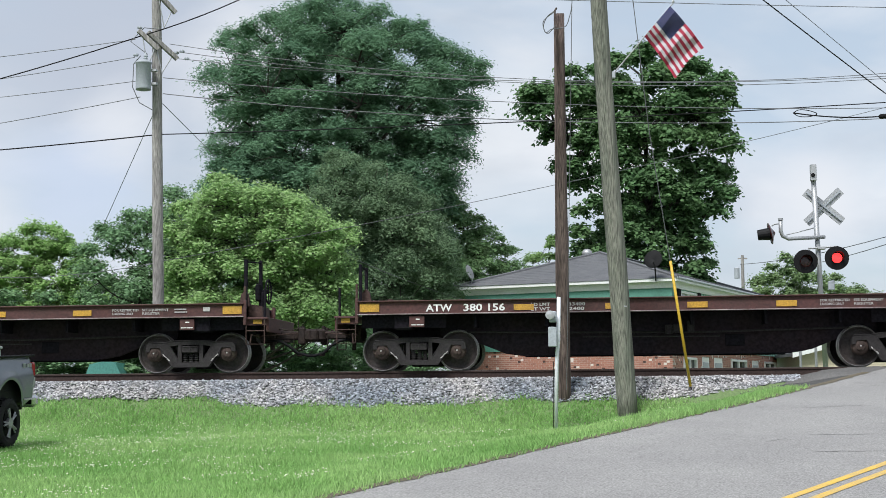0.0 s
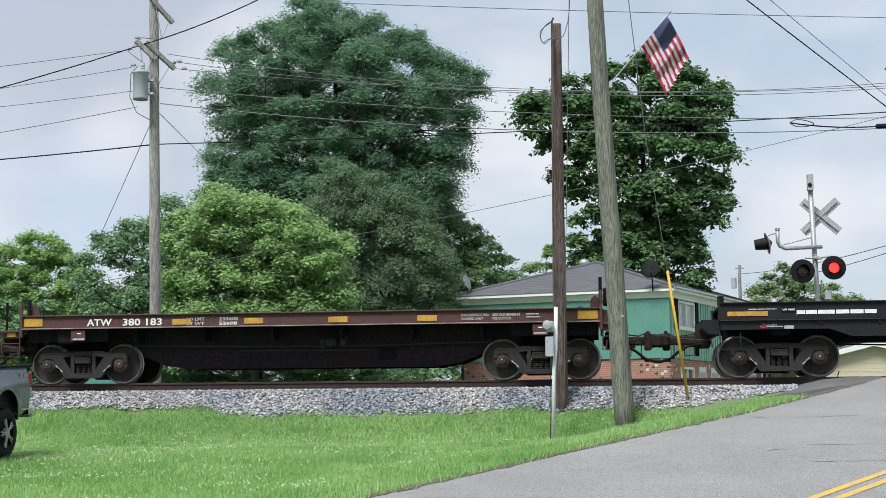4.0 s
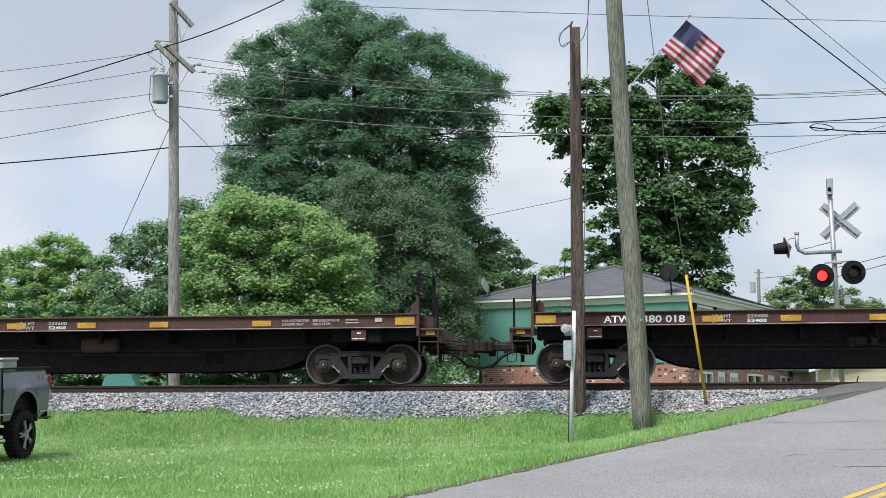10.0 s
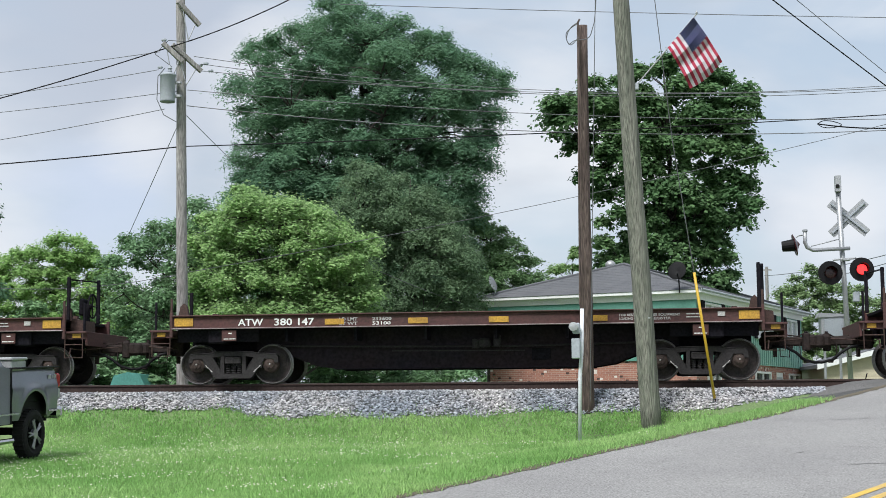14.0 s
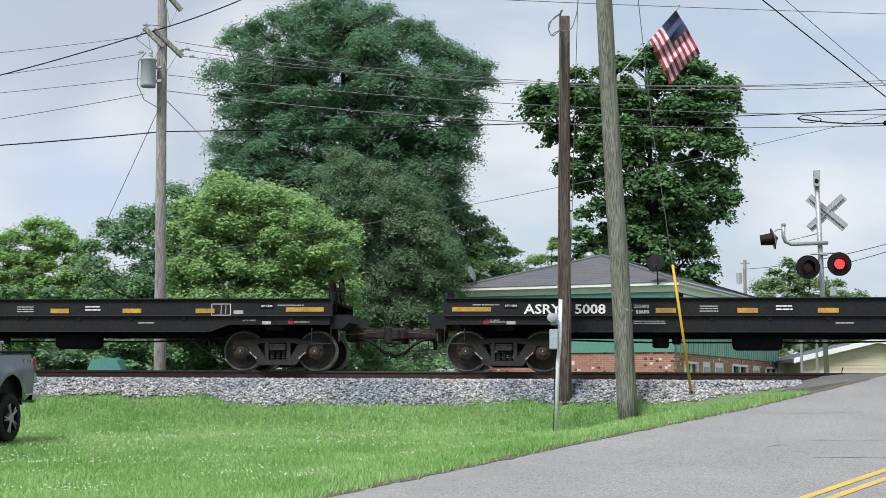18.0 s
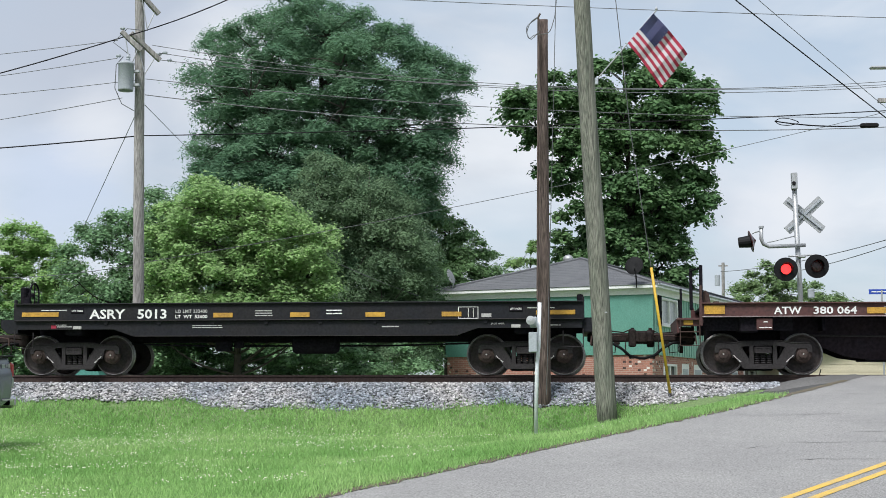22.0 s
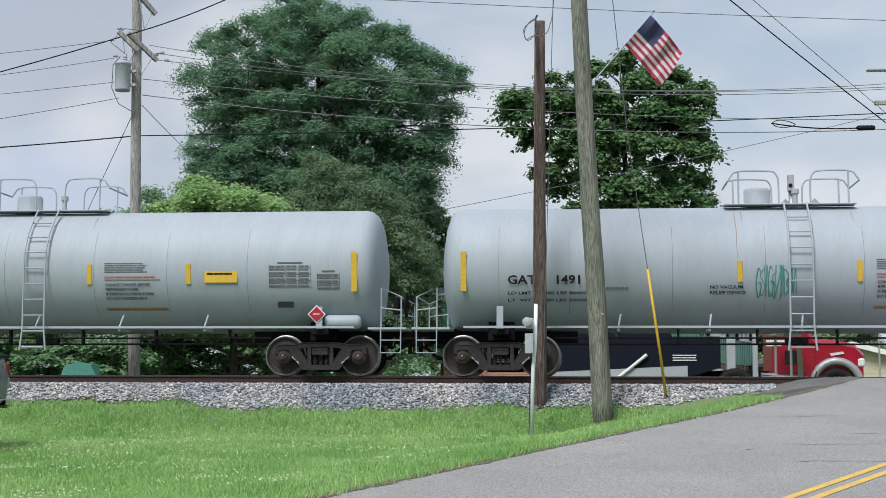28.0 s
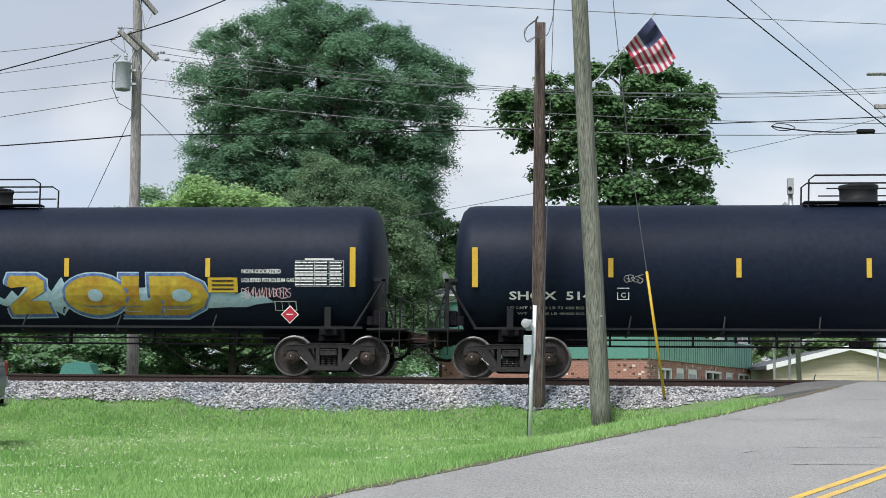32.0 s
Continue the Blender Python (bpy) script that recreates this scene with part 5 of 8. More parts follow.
    for k in range(3):
        shell_plate(car, r, c, 1.45 if graffiti != 2 else E - 3.5, c - (0.69 if graffiti != 2 else 0.36) - 0.09 * k, 0.5, 0.03, M_BLACK, "small_print").location.y = -0.022
    if graffiti == 1:
        loops = Shape()
        for rx, rz, dx, dz in ((0.28, 0.12, 0.0, -0.12), (0.2, 0.2, -0.06, 0.1), (0.14, 0.16, 0.14, 0.02), (0.24, 0.07, 0.05, -0.2), (0.1, 0.2, -0.16, 0.02)):
            spray_line(loops, r, c, [(-4.25 + dx + rx * math.cos(a * 0.7), c + 0.26 + dz + rz * math.sin(a * 0.7)) for a in range(11)], 0.014)
        part("graffiti", loops, M_PINK, car, "pink looping sprayed doodle")["kind"] = "stuff"
        scrawl(car, r, c, -3.95, c - 1.05, 1.1, 0.55, M_DULLRED, 6, thick=0.014, strokes=7)
        burst(car, r, c, -2.05, c - 0.8, 1.0, 1.0, M_SPRAYBLUE, 7)
        scrawl(car, r, c, -0.02, c - 0.82, 1.25, 0.6, M_SPRAYBLUE, 8, thick=0.026, strokes=7)
        scrawl(car, r, c, -0.8, c - 0.6, 0.45, 0.12, M_DIMWHITE, 9, thick=0.008)
        scrawl(car, r, c, 2.9, c - 0.55, 0.6, 0.2, M_DIMWHITE, 10, thick=0.01)
        scrawl(car, r, c, 6.6, c - 0.75, 0.5, 0.25, M_DIMWHITE, 11, thick=0.01)
        shell_plate(car, r, c, 5.75, c - 0.5, 0.4, 0.5, M_PINK, "notice_plate", "pink and white notice plate")
        for k in range(4):
            shell_plate(car, r, c, 5.75, c - 0.36 - 0.1 * k, 0.32, 0.04, M_REDTRUCK if k else M_WHITE, "small_print").location.y = -0.03
    if graffiti == 2:
        g = lambda pts, x, z, sx, sz: [(x + a * sx, z + b * sz) for a, b in pts]
        wild = [(0, .45), (.05, .75), (.12, .9), (.2, .82), (.25, 1.0), (.33, .85), (.4, 1.0), (.47, .86), (.55, 1.02), (.62, .88), (.7, 1.0), (.8, .9), (.87, 1.0), (.97, .98), (.95, .6), (1.0, .1), (.9, 0.05), (.8, .1), (.7, .02), (.6, .12), (.5, .02), (.4, .08), (.28, 0), (.15, .05), (.05, .1)]
        base, z0 = -E + 4.6, c - 1.16
        blob(car, r, c, g(wild, base - 0.06, z0 - 0.06, 5.12, 1.12), M_SPRAYORANGE, 0.006, label="orange outline of graffiti")
        blob(car, r, c, g(wild, base, z0, 5.0, 1.0), M_SPRAYPALE, 0.010, label="pale blue and white graffiti letters")
        # black lines that part the letters, orange in their shade, lime along the top
        black, amber, lime = Shape(), Shape(), Shape()
        letters = (
            (0.02, 0.2, ((.95, .74), (.6, .92), (.14, .68), (.08, .3), (.45, .08), (.98, .2)), ((.5, .62), (.78, .7), (.86, .6), (.6, .56)), ((.42, .3), (.7, .38), (1.0, .3))),
            (0.22, 0.2, ((.02, .1), (.25, .5), (.5, .94), (.8, .9), (.9, .5), (1.02, .06)), ((.38, .5), (.6, .7), (.74, .5), (.5, .44)), ((.3, .3), (.6, .34), (.9, .3))),
            (0.42, 0.23, ((.02, .08), (.1, .55), (.16, .93), (.42, .45), (.55, .42), (.8, .93), (.96, .5), (1.0, .06)), ((.28, .1), (.3, .45), (.42, .2)), ((.62, .2), (.72, .5), (.8, .15))),
            (0.65, 0.17, ((.95, .86), (.3, .9), (.12, .6), (.7, .55), (.16, .4), (.2, .12), (.98, .1)), ((.4, .72), (.7, .76), (.9, .7)), ((.4, .26), (.7, .3), (.9, .24))),
            (0.82, 0.16, ((.9, .9), (.2, .86), (.1, .6), (.8, .46), (.9, .2), (.3, .06), (1.1, -.04)), ((.4, .66), (.5, .74), (.7, .7)), ((.2, .24), (.5, .2), (.6, .3))),
        )
        for u, w, edge, eye_, shade in letters:
            x, w = base + 5.0 * u, 5.0 * w
            at = lambda pts, dx=0.0, dz=0.0: [(x + w * p + dx, z0 + q + dz) for p, q in pts]
            spray_line(black, r, c, at(edge), 0.019, 0.012)
            spray_line(black, r, c, at(eye_), 0.017, 0.012)
            spray_line(black, r, c, at(shade), 0.02, 0.012)
            spray_line(amber, r, c, at(shade, 0.03, -0.03), 0.032, 0.008)
            spray_line(amber, r, c, at(eye_, 0.02, -0.02), 0.022, 0.008)
            spray_line(lime, r, c, at(((.1, .93), (.35, 1.02), (.6, .94), (.85, 1.04), (1.0, .95))), 0.032, 0.004)
        for shape, paint, words in ((black, M_TANKBLACK, "black inner lines of graffiti"), (amber, M_SPRAYORANGE, "orange shade of graffiti"), (lime, M_SPRAYLIME, "lime mist along graffiti")):
            part("graffiti", shape, paint, car, words)["kind"] = "stuff"
        base2 = base + 5.35
        smear = [(0, .42), (.03, .5), (.05, .44), (.08, .62), (.1, .5), (.13, .7), (.15, .56), (.2, .8), (.22, .6), (.26, .9), (.28, .6), (.6, .7), (.84, .66), (.87, .56), (.9, .62), (.93, .5), (.96, .54), (1, .4), (.94, .36), (.9, .3), (.84, .3), (.5, .2), (.28, .3), (.25, .12), (.2, .3), (.15, .2), (.1, .34), (.05, .3)]
        blob(car, r, c, g(smear, base2 - 0.4, z0 - 0.1, 6.6, 1.1), M_SPRAYPALE, 0.006, label="pale sprayed haze")
        two = [(0, .75), (.1, 1.0), (.75, 1.0), (.95, .85), (.95, .6), (.55, .35), (1.0, .35), (1.05, .02), (.05, 0), (0, .2), (.5, .6), (.5, .72), (.1, .68)]
        oh = [(.5 + .5 * math.cos(a * math.pi / 12), .5 + .5 * math.sin(a * math.pi / 12)) for a in range(24)]
        el = [(0, 1.0), (.45, 1.0), (.42, .35), (.95, .4), (.9, 0), (0, 0)]
        dee = [(0, 1.0), (.6, 1.0), (.9, .8), (1.0, .5), (.9, .2), (.6, 0), (0, 0)]
        for pts, x, w in ((two, base2, 0.95), (oh, base2 + 1.35, 1.45), (el, base2 + 2.7, 0.95), (dee, base2 + 3.35, 1.35)):
            blob(car, r, c, g(pts, x - 0.09, z0 - 0.04, w + 0.18, 1.04), M_SPRAYPALE, 0.008, label="pale edge of graffiti")
            blob(car, r, c, g(pts, x - 0.06, z0 - 0.01, w + 0.12, 0.98), M_SPRAYEDGE, 0.011, label="blue outline of graffiti")
            blob(car, r, c, g(pts, x, z0 + 0.05, w, 0.86), M_SPRAYGOLD, 0.014, label="gold graffiti letter")
        for x, w in ((base2 + 1.9, 0.35), (base2 + 3.85, 0.45)):
            blob(car, r, c, g(oh, x, z0 + 0.34, w, 0.28), M_SPRAYPALE, 0.018)
        shell_letter(car, r, c, "NON-ODORIZED", E - 3.07, c - 0.19, 0.13, 0.9, M_WHITE)
        shell_letter(car, r, c, "LIQUEFIED PETROLEUM GAS", E - 3.07, c - 0.38, 0.12, 1.2, M_WHITE)
        scrawl(car, r, c, E - 3.07, c - 0.75, 1.1, 0.26, M_PINK, 77, thick=0.008)
        shell_plate(car, r, c, E - 2.1, c - 0.9, 0.5, 0.26, M_WHITE, "class_mark")
        for k in (-1, 0, 1):
            shell_plate(car, r, c, E - 2.1 + 0.157 * k, c - 0.9, 0.145, 0.23, M_TANKBLACK, "class_mark").location.y = -0.006
        scrawl(car, r, c, base - 0.1, z0 + 1.0, 0.4, 0.15, M_WHITE, 78, thick=0.012, strokes=4)
    if graffiti == 3:
        scrawl(car, r, c, -5.2, c - 0.4, 0.4, 0.2, M_DIMWHITE, 90, thick=0.008, strokes=4)
    return car, sets


M_PINK = mat("pink_spray", (0.75, 0.5, 0.55), 0.7, var=0.15, bump=0)
M_DULLRED = mat("dull_red_spray", (0.35, 0.12, 0.1), 0.7, var=0.2, bump=0)
M_SPRAYBLUE = mat("light_blue_spray", (0.14, 0.42, 0.62), 0.7, var=0.2, bump=0)
M_SPRAYPALE = mat("pale_blue_spray", (0.3, 0.44, 0.53), 0.7, var=0.12, scale=2.0, fine=12, second=(0.46, 0.54, 0.6), bump=0)
M_SPRAYORANGE = mat("orange_spray", (0.5, 0.2, 0.04), 0.7, var=0.2, scale=2.0, second=(0.45, 0.35, 0.05), bump=0)
M_SPRAYLIME = mat("lime_spray", (0.2, 0.3, 0.13), 0.7, var=0.2, scale=4, second=(0.2, 0.3, 0.12), bump=0)
M_SPRAYGOLD = mat("gold_spray", (0.36, 0.19, 0.02), 0.65, var=0.15, scale=1.6, fine=9, second=(0.52, 0.4, 0.04), amount=0.8, bump=0)
M_SPRAYEDGE = mat("blue_white_spray", (0.05, 0.11, 0.33), 0.7, var=0.1, scale=10, fine=30, second=(0.2, 0.3, 0.5), amount=0.6, bump=0)

TALL = ((1, -0.02, -1.15, 1.05), (1, 0.12, -0.3, 1.1), (-1, 0.1, 0.3, 0.7))
SHORT = ((1, 0.02, -1.0, 0.75), (-1, 0.02, -1.0, 0.45))
BOTH = ((1, 0.0, -1.1, 1.0), (1, 0.15, 0.4, 1.05), (-1, 0.0, -1.1, 0.9), (-1, 0.12, 0.4, 0.95))
CONSIST = (
    ("flat", "", 1, TALL), ("flat", "380156", 1, BOTH), ("flat", "380134", 1, TALL), ("flat", "380059", 1, BOTH), ("flat", "380183", 1, SHORT),
    ("deep", "", 0), ("flat", "380136", 0, BOTH), ("flat", "380155", 1, SHORT), ("flat", "380066", 1, TALL), ("flat", "380178", 1, BOTH),
    ("flat", "380018", 1, BOTH), ("flat", "380170", 1, BOTH), ("flat", "380071", 1, BOTH), ("flat", "380147", 1, TALL), ("flat", "380142", 1, BOTH), ("flat", "380046", 1, TALL),
    ("deep", "5000", 0), ("deep", "5008", 0), ("deep", "5001", 0), ("flat", "380078", 1, BOTH), ("deep", "5013", 1), ("flat", "380064", 1, BOTH),
    ("flat", "380139", 1, BOTH), ("deep", "5020", 1), ("flat", "380165", 1, SHORT), ("grey", "1518"), ("grey", "1491"),
    ("black", "SHQX", "51216", 7.73, 1.28, 1, -0.1), ("black", "TILX", "307246", 8.12, 1.13, 2, -0.06), ("black", "SHQX", "5142", 7.7, 1.32, 3, -0.02),
)
TRAIN = []          # car, wheelsets, place along the train
place = None
for i, row in enumerate(CONSIST):
    if row[0] == "flat":
        car, sets = flat_car(row[1], row[2], row[3], i)
        half, reach = FLAT_HALF, FLAT_PITCH - FLAT_HALF
    elif row[0] == "deep":
        car, sets = deep_sill_car(row[1], i, row[2])
        half, reach = ASRY_HALF, ASRY_PITCH - ASRY_HALF
    elif row[0] == "grey":
        car, sets = grey_tank(row[1], i)
        half, reach = 6.53, 2.025
    else:
        car, sets = black_tank(row[1], row[2], row[3], row[4], i, row[5])
        half, reach = row[3], 2.02
    if place is None:
        place = 0.0
    else:
        place += last + reach + half
    last = half + reach
    TRAIN.append((car, sets, place + (row[6] if len(row) > 6 else 0.0)))
# the second car's leading truck stands at x = -4.33 when the clip begins
FIRST_X = -4.33 + FLAT_HALF - TRAIN[1][2]
# seconds and metres run
RUN = ((0, 0.0), (1, 13.72), (3, 41.155), (6, 82.415), (8, 109.995), (9, 123.85), (11, 151.535), (13, 179.35), (14, 193.265), (17, 235.165), (19, 263.12), (21, 291.1),
       (23, 319.16), (25, 347.45), (28, 389.885), (29, 404.04), (30, 418.2), (31, 432.35), (32, 446.5))


def run_at(t):
    return along(RUN, t)

# ---- poles, wires, signal, by the track ----
def pole_shape(base, top, r0, r1, sink=0.3):
    b, t = Vector(base), Vector(top)
    d = (t - b).normalized()
    path, rad = [], []
    n = 14
    for i in range(n + 1):
        k = i / n
        p = (b - d * sink).lerp(t, k)
        path.append(p + Vector((noise.noise(p * 0.7), noise.noise(p * 0.7 + Vector((9, 0, 0))), 0)) * 0.02)
        rad.append((r0 + (r1 - r0) * k) * (1 + 0.03 * noise.noise(p * 1.7)))
    return Shape().tube(path, rad, 18)


def wire(a, b, sag, r, material, label, name="wire"):
    a, b = Vector(a), Vector(b)
    pts = []
    for i in range(25):
        k = i / 24
        p = a.lerp(b, k)
        p.z -= sag * 4 * k * (1 - k)
        pts.append(p)
    return thing(name, label, "wire", group="overhead wires", shape=Shape().tube(pts, r, 5), material=material)


# grey pole with transformer, beyond the track
LP_BASE, LP_TOP = (-11.72, 37.07, 1.80), (-11.57, 35.99, 12.71)
left_pole = thing("utility_pole", "weathered grey wooden utility pole with crossarms and transformer", "utility pole", pose(*LP_BASE), group="utility poles")
o = Vector(LP_BASE)
rel = lambda p: tuple(Vector(p) - o)
part("shaft", pole_shape((0, 0, 0), rel(LP_TOP), 0.16, 0.115, 1.5), M_POLE, left_pole, smooth=True)
for a, b, n in (((-11.97, 35.81, 10.98), (-11.52, 36.06, 10.52), "crossarm"), ((-11.76, 35.94, 10.96), (-11.12, 36.43, 10.34), "crossarm"), ((-11.59, 35.85, 12.07), (-11.13, 36.26, 11.52), "crossarm")):
    a, b = Vector(rel(a)), Vector(rel(b))
    part(n, Shape().box(tuple((a + b) / 2), ((b - a).length, 0.1, 0.12), 0.01, (b - a).to_track_quat("X", "Z").to_matrix().to_4x4()), M_POLE, left_pole)
    part("arm_brace", Shape().tube([tuple(a.lerp(b, 0.2)), tuple(((a + b) / 2) + Vector((0, 0, -0.75)))], 0.015, 6).tube([tuple(a.lerp(b, 0.85)), tuple(((a + b) / 2) + Vector((0, 0, -0.7)))], 0.015, 6), M_GALV, left_pole)
tc = Vector(rel((-11.83, 35.85, 9.80)))
trafo = part("transformer", Shape().lathe([(0.02, -0.37), (0.19, -0.37), (0.195, -0.33), (0.195, 0.3), (0.21, 0.31), (0.21, 0.35), (0.12, 0.4), (0.02, 0.41)], 20, Matrix.Translation(tc)), M_GREYPAINT, left_pole, "grey cylindrical transformer", True)
part("bushing", Shape().lathe([(0.03, 0), (0.06, 0.04), (0.035, 0.07), (0.06, 0.11), (0.03, 0.15), (0.02, 0.2)], 10, Matrix.Translation(tc + Vector((0.05, 0, 0.4)))), M_GREYPAINT, trafo)
for dz in (0.15, -0.2):
    part("hanger", Shape().box(tuple(tc + Vector((0.22, 0.1, dz))), (0.2, 0.12, 0.06)), M_GALV, trafo)
part("lead_wire", Shape().tube([tuple(tc + Vector((-0.05, -0.1, 0.5))), tuple(tc + Vector((-0.25, -0.05, 0.3))), tuple(tc + Vector((-0.27, -0.05, -0.3))), tuple(tc + Vector((-0.1, 0, -0.7))), tuple(tc + Vector((0.25, 0.05, -0.9)))], 0.012, 5).tube([tuple(tc + Vector((0.1, 0, 0.55))), tuple(tc + Vector((-0.35, 0, 0.9))), tuple(tc + Vector((0.0, 0, 1.25))), tuple(tc + Vector((0.4, 0, 1.2)))], 0.012, 5), M_WIREGREY, left_pole)
for q in ((-11.94, 35.81, 11.05), (-12.05, 35.87, 10.35), (-11.15, 36.41, 10.50), (-10.99, 36.38, 10.53), (-10.87, 36.41, 10.34)):
    p = Vector(rel(q))
    part("insulator", Shape().lathe([(0.02, -0.06), (0.045, -0.03), (0.03, 0.0), (0.05, 0.03), (0.02, 0.07)], 10, Matrix.Translation(p) @ Matrix.Rotation(radians(90), 4, "Y")), M_GREYPAINT, left_pole)

# dark creosote pole near the track
bp = (-1.09, 31.76, 1.44)
dark_pole = thing("short_utility_pole", "dark creosoted wooden pole standing in grass", "utility pole", pose(*bp), group="utility poles")
o = Vector(bp)
part("shaft", pole_shape((0, 0, 0), rel((-1.03, 30.93, 9.72)), 0.16, 0.1), M_POLE_BROWN, dark_pole, smooth=True)
part("service_pipe", Shape().tube([rel((-1.19, 31.21, 3.73)), rel((-1.14, 30.83, 7.55)), rel((-1.12, 30.72, 9.73)), rel((-1.08, 30.72, 9.80))], 0.022, 8), M_POLE_BROWN, dark_pole)
part("service_loop", Shape().tube(bend([rel((-1.13, 30.62, 9.70)), rel((-1.28, 30.61, 9.58)), rel((-1.36, 30.63, 9.37)), rel((-1.27, 30.65, 9.23)), rel((-1.10, 30.65, 9.40))]), 0.009, 6).tube(bend([rel((-1.13, 30.62, 9.68)), rel((-1.36, 30.62, 9.49)), rel((-1.32, 30.64, 9.25)), rel((-1.19, 30.65, 9.32)), rel((-0.91, 30.68, 9.37)), rel((-0.81, 30.67, 9.58)), rel((-0.75, 30.65, 9.88)), rel((-0.67, 30.55, 10.89))]), 0.009, 6), M_WIREGREY, dark_pole)

# pale conduit with meter boxes, leaning on the dark pole
cb = (-1.18, 29.58, 0.89)
conduit = thing("meter_conduit", "white conduit post with grey meter and box beside a pole", "electric meter", pose(*cb))
o = Vector(cb)
part("conduit", Shape().tube([rel((-1.18, 29.59, 0.74)), rel((-1.14, 29.44, 2.26)), rel((-1.10, 29.45, 2.71)), rel((-1.08, 29.42, 3.54))], 0.038, 10), M_PVC, conduit, smooth=True)
part("meter_box", Shape().box(rel((-1.21, 29.29, 2.74)), (0.17, 0.12, 0.4), 0.015), M_GREYPAINT, conduit)
part("meter_plate", Shape().box(rel((-1.20, 29.30, 3.14)), (0.15, 0.1, 0.22), 0.02), M_GREYPAINT, conduit)
part("meter_glass", Shape().lathe([(0.02, -0.08), (0.08, -0.07), (0.09, 0), (0.09, 0.05), (0.02, 0.06)], 16, Matrix.Translation(rel((-1.25, 29.19, 3.17))) @ LAY), M_GALV, conduit)
part("earth_wire", Shape().tube([rel((-1.24, 29.77, 0.91)), rel((-1.22, 29.70, 1.58)), rel((-1.21, 29.59, 2.26))], 0.008, 5), M_WIRE, conduit)

# thick pole with the flag
pb = (0.26, 31.03, 1.15)
flag_pole = thing("thick_utility_pole", "thick green-tinged treated wooden pole standing in grass", "utility pole", pose(*pb), group="utility poles")
o = Vector(pb)
part("shaft", pole_shape((0, 0, 0), rel((-0.24, 30.03, 10.59)), 0.215, 0.165), M_POLE_GREEN, flag_pole, smooth=True)
part("tag", Shape().box(rel((0.25, 30.50, 3.40)), (0.05, 0.02, 0.03), 0.004), M_GALV, flag_pole)
part("bracket", Shape().box(rel((0.10, 30.11, 8.17)), (0.07, 0.1, 0.14), 0.01), M_GREYPAINT, flag_pole)

# guy wire in its yellow guard
gb = (1.62, 31.86, 1.49)
guy = thing("guy_wire", "steel guy wire in a yellow plastic guard", "guy wire", pose(*gb))
o = Vector(gb)
part("cable", Shape().tube([(0, 0, -0.1), rel((1.22, 31.42, 4.41)), rel((0.81, 30.89, 7.20)), rel((0.48, 30.34, 10.29))], 0.009, 6), M_WIREGREY, guy)
part("guard", Shape().tube([rel((1.60, 31.78, 1.75)), rel((1.22, 31.37, 4.40))], 0.03, 8), M_GUARD, guy, "bright yellow plastic tube", True)
part("anchor", Shape().lathe([(0.05, 0), (0.05, 0.05), (0.02, 0.06), (0.015, 0.3)], 8, Matrix.Translation((0, 0, -0.05))), M_RUST, guy)

# level crossing signal, seen from behind the road's far side
mb, mt = (5.40, 38.66, 1.67), (5.13, 38.05, 7.40)
signal = thing("crossing_signal", "silver level crossing signal with crossbuck and flashing lamps", "crossing signal", pose(*mb))
o = Vector(mb)
part("mast", Shape().tube([(0, 0, 0), rel(mt)], 0.065, 14), M_GALV, signal, smooth=True)
part("base", Shape().box((0, 0, 0.1), (0.36, 0.36, 0.62), 0.03).box((0, 0, -0.2), (0.5, 0.5, 0.4), 0.03), M_GALV, signal)
part("mast_cap", Shape().box(rel((5.14, 38.02, 7.19)), (0.15, 0.17, 0.42), 0.01), M_GALV, signal)
part("bell", Shape().lathe([(0.02, 0.03), (0.04, 0.03), (0.05, 0.02), (0.05, 0)], 16, Matrix.Translation(rel((5.12, 37.93, 7.12))) @ LAY), M_PLASTIC, signal)
bc = Vector(rel((5.44, 38.49, 6.37)))
for an in (43, -41):
    part("crossbuck_blade", Shape().box(tuple(bc + Vector((0, 0.03 if an > 0 else 0.0, 0))), (1.22, 0.02, 0.23), 0.005, Matrix.Rotation(radians(-an), 4, "Y")), M_GALV, signal, "bare metal back of a crossbuck")
    part("stiffener", Shape().box(tuple(bc + Vector((0, -0.02 if an > 0 else -0.05, 0))), (1.15, 0.03, 0.05), 0.005, Matrix.Rotation(radians(-an), 4, "Y")), M_GREYPAINT, signal)
part("lamp_bar", Shape().tube([rel((4.97, 38.14, 5.26)), rel((5.71, 38.23, 5.31))], 0.025, 8).box(rel((5.30, 38.18, 5.26)), (0.2, 0.2, 0.06), 0.01), M_GALV, signal)
part("side_arm", Shape().tube([rel((5.40, 38.17, 5.55)), rel((4.46, 37.96, 5.50)), rel((4.32, 37.94, 5.57)), rel((4.27, 37.92, 5.69)), rel((4.27, 37.89, 6.00))], 0.05, 10).tube([rel((5.12, 38.11, 5.78)), rel((4.42, 37.95, 5.60))], 0.015, 6), M_GALV, signal, smooth=True)
part("arm_cap", Shape().lathe([(0.065, 0), (0.065, 0.05), (0.02, 0.06)], 10, Matrix.Translation(rel((4.27, 37.89, 5.97)))), M_GALV, signal)
part("junction_box", Shape().box(rel((5.55, 38.41, 4.32)), (0.16, 0.14, 0.24), 0.02), M_GREYPAINT, signal)
part("feed_conduit", Shape().tube([rel((5.77, 38.53, 2.39)), rel((5.69, 38.55, 2.10)), rel((5.48, 38.53, 1.99))], 0.014, 6), M_WIRE, signal)
LAMPS = []


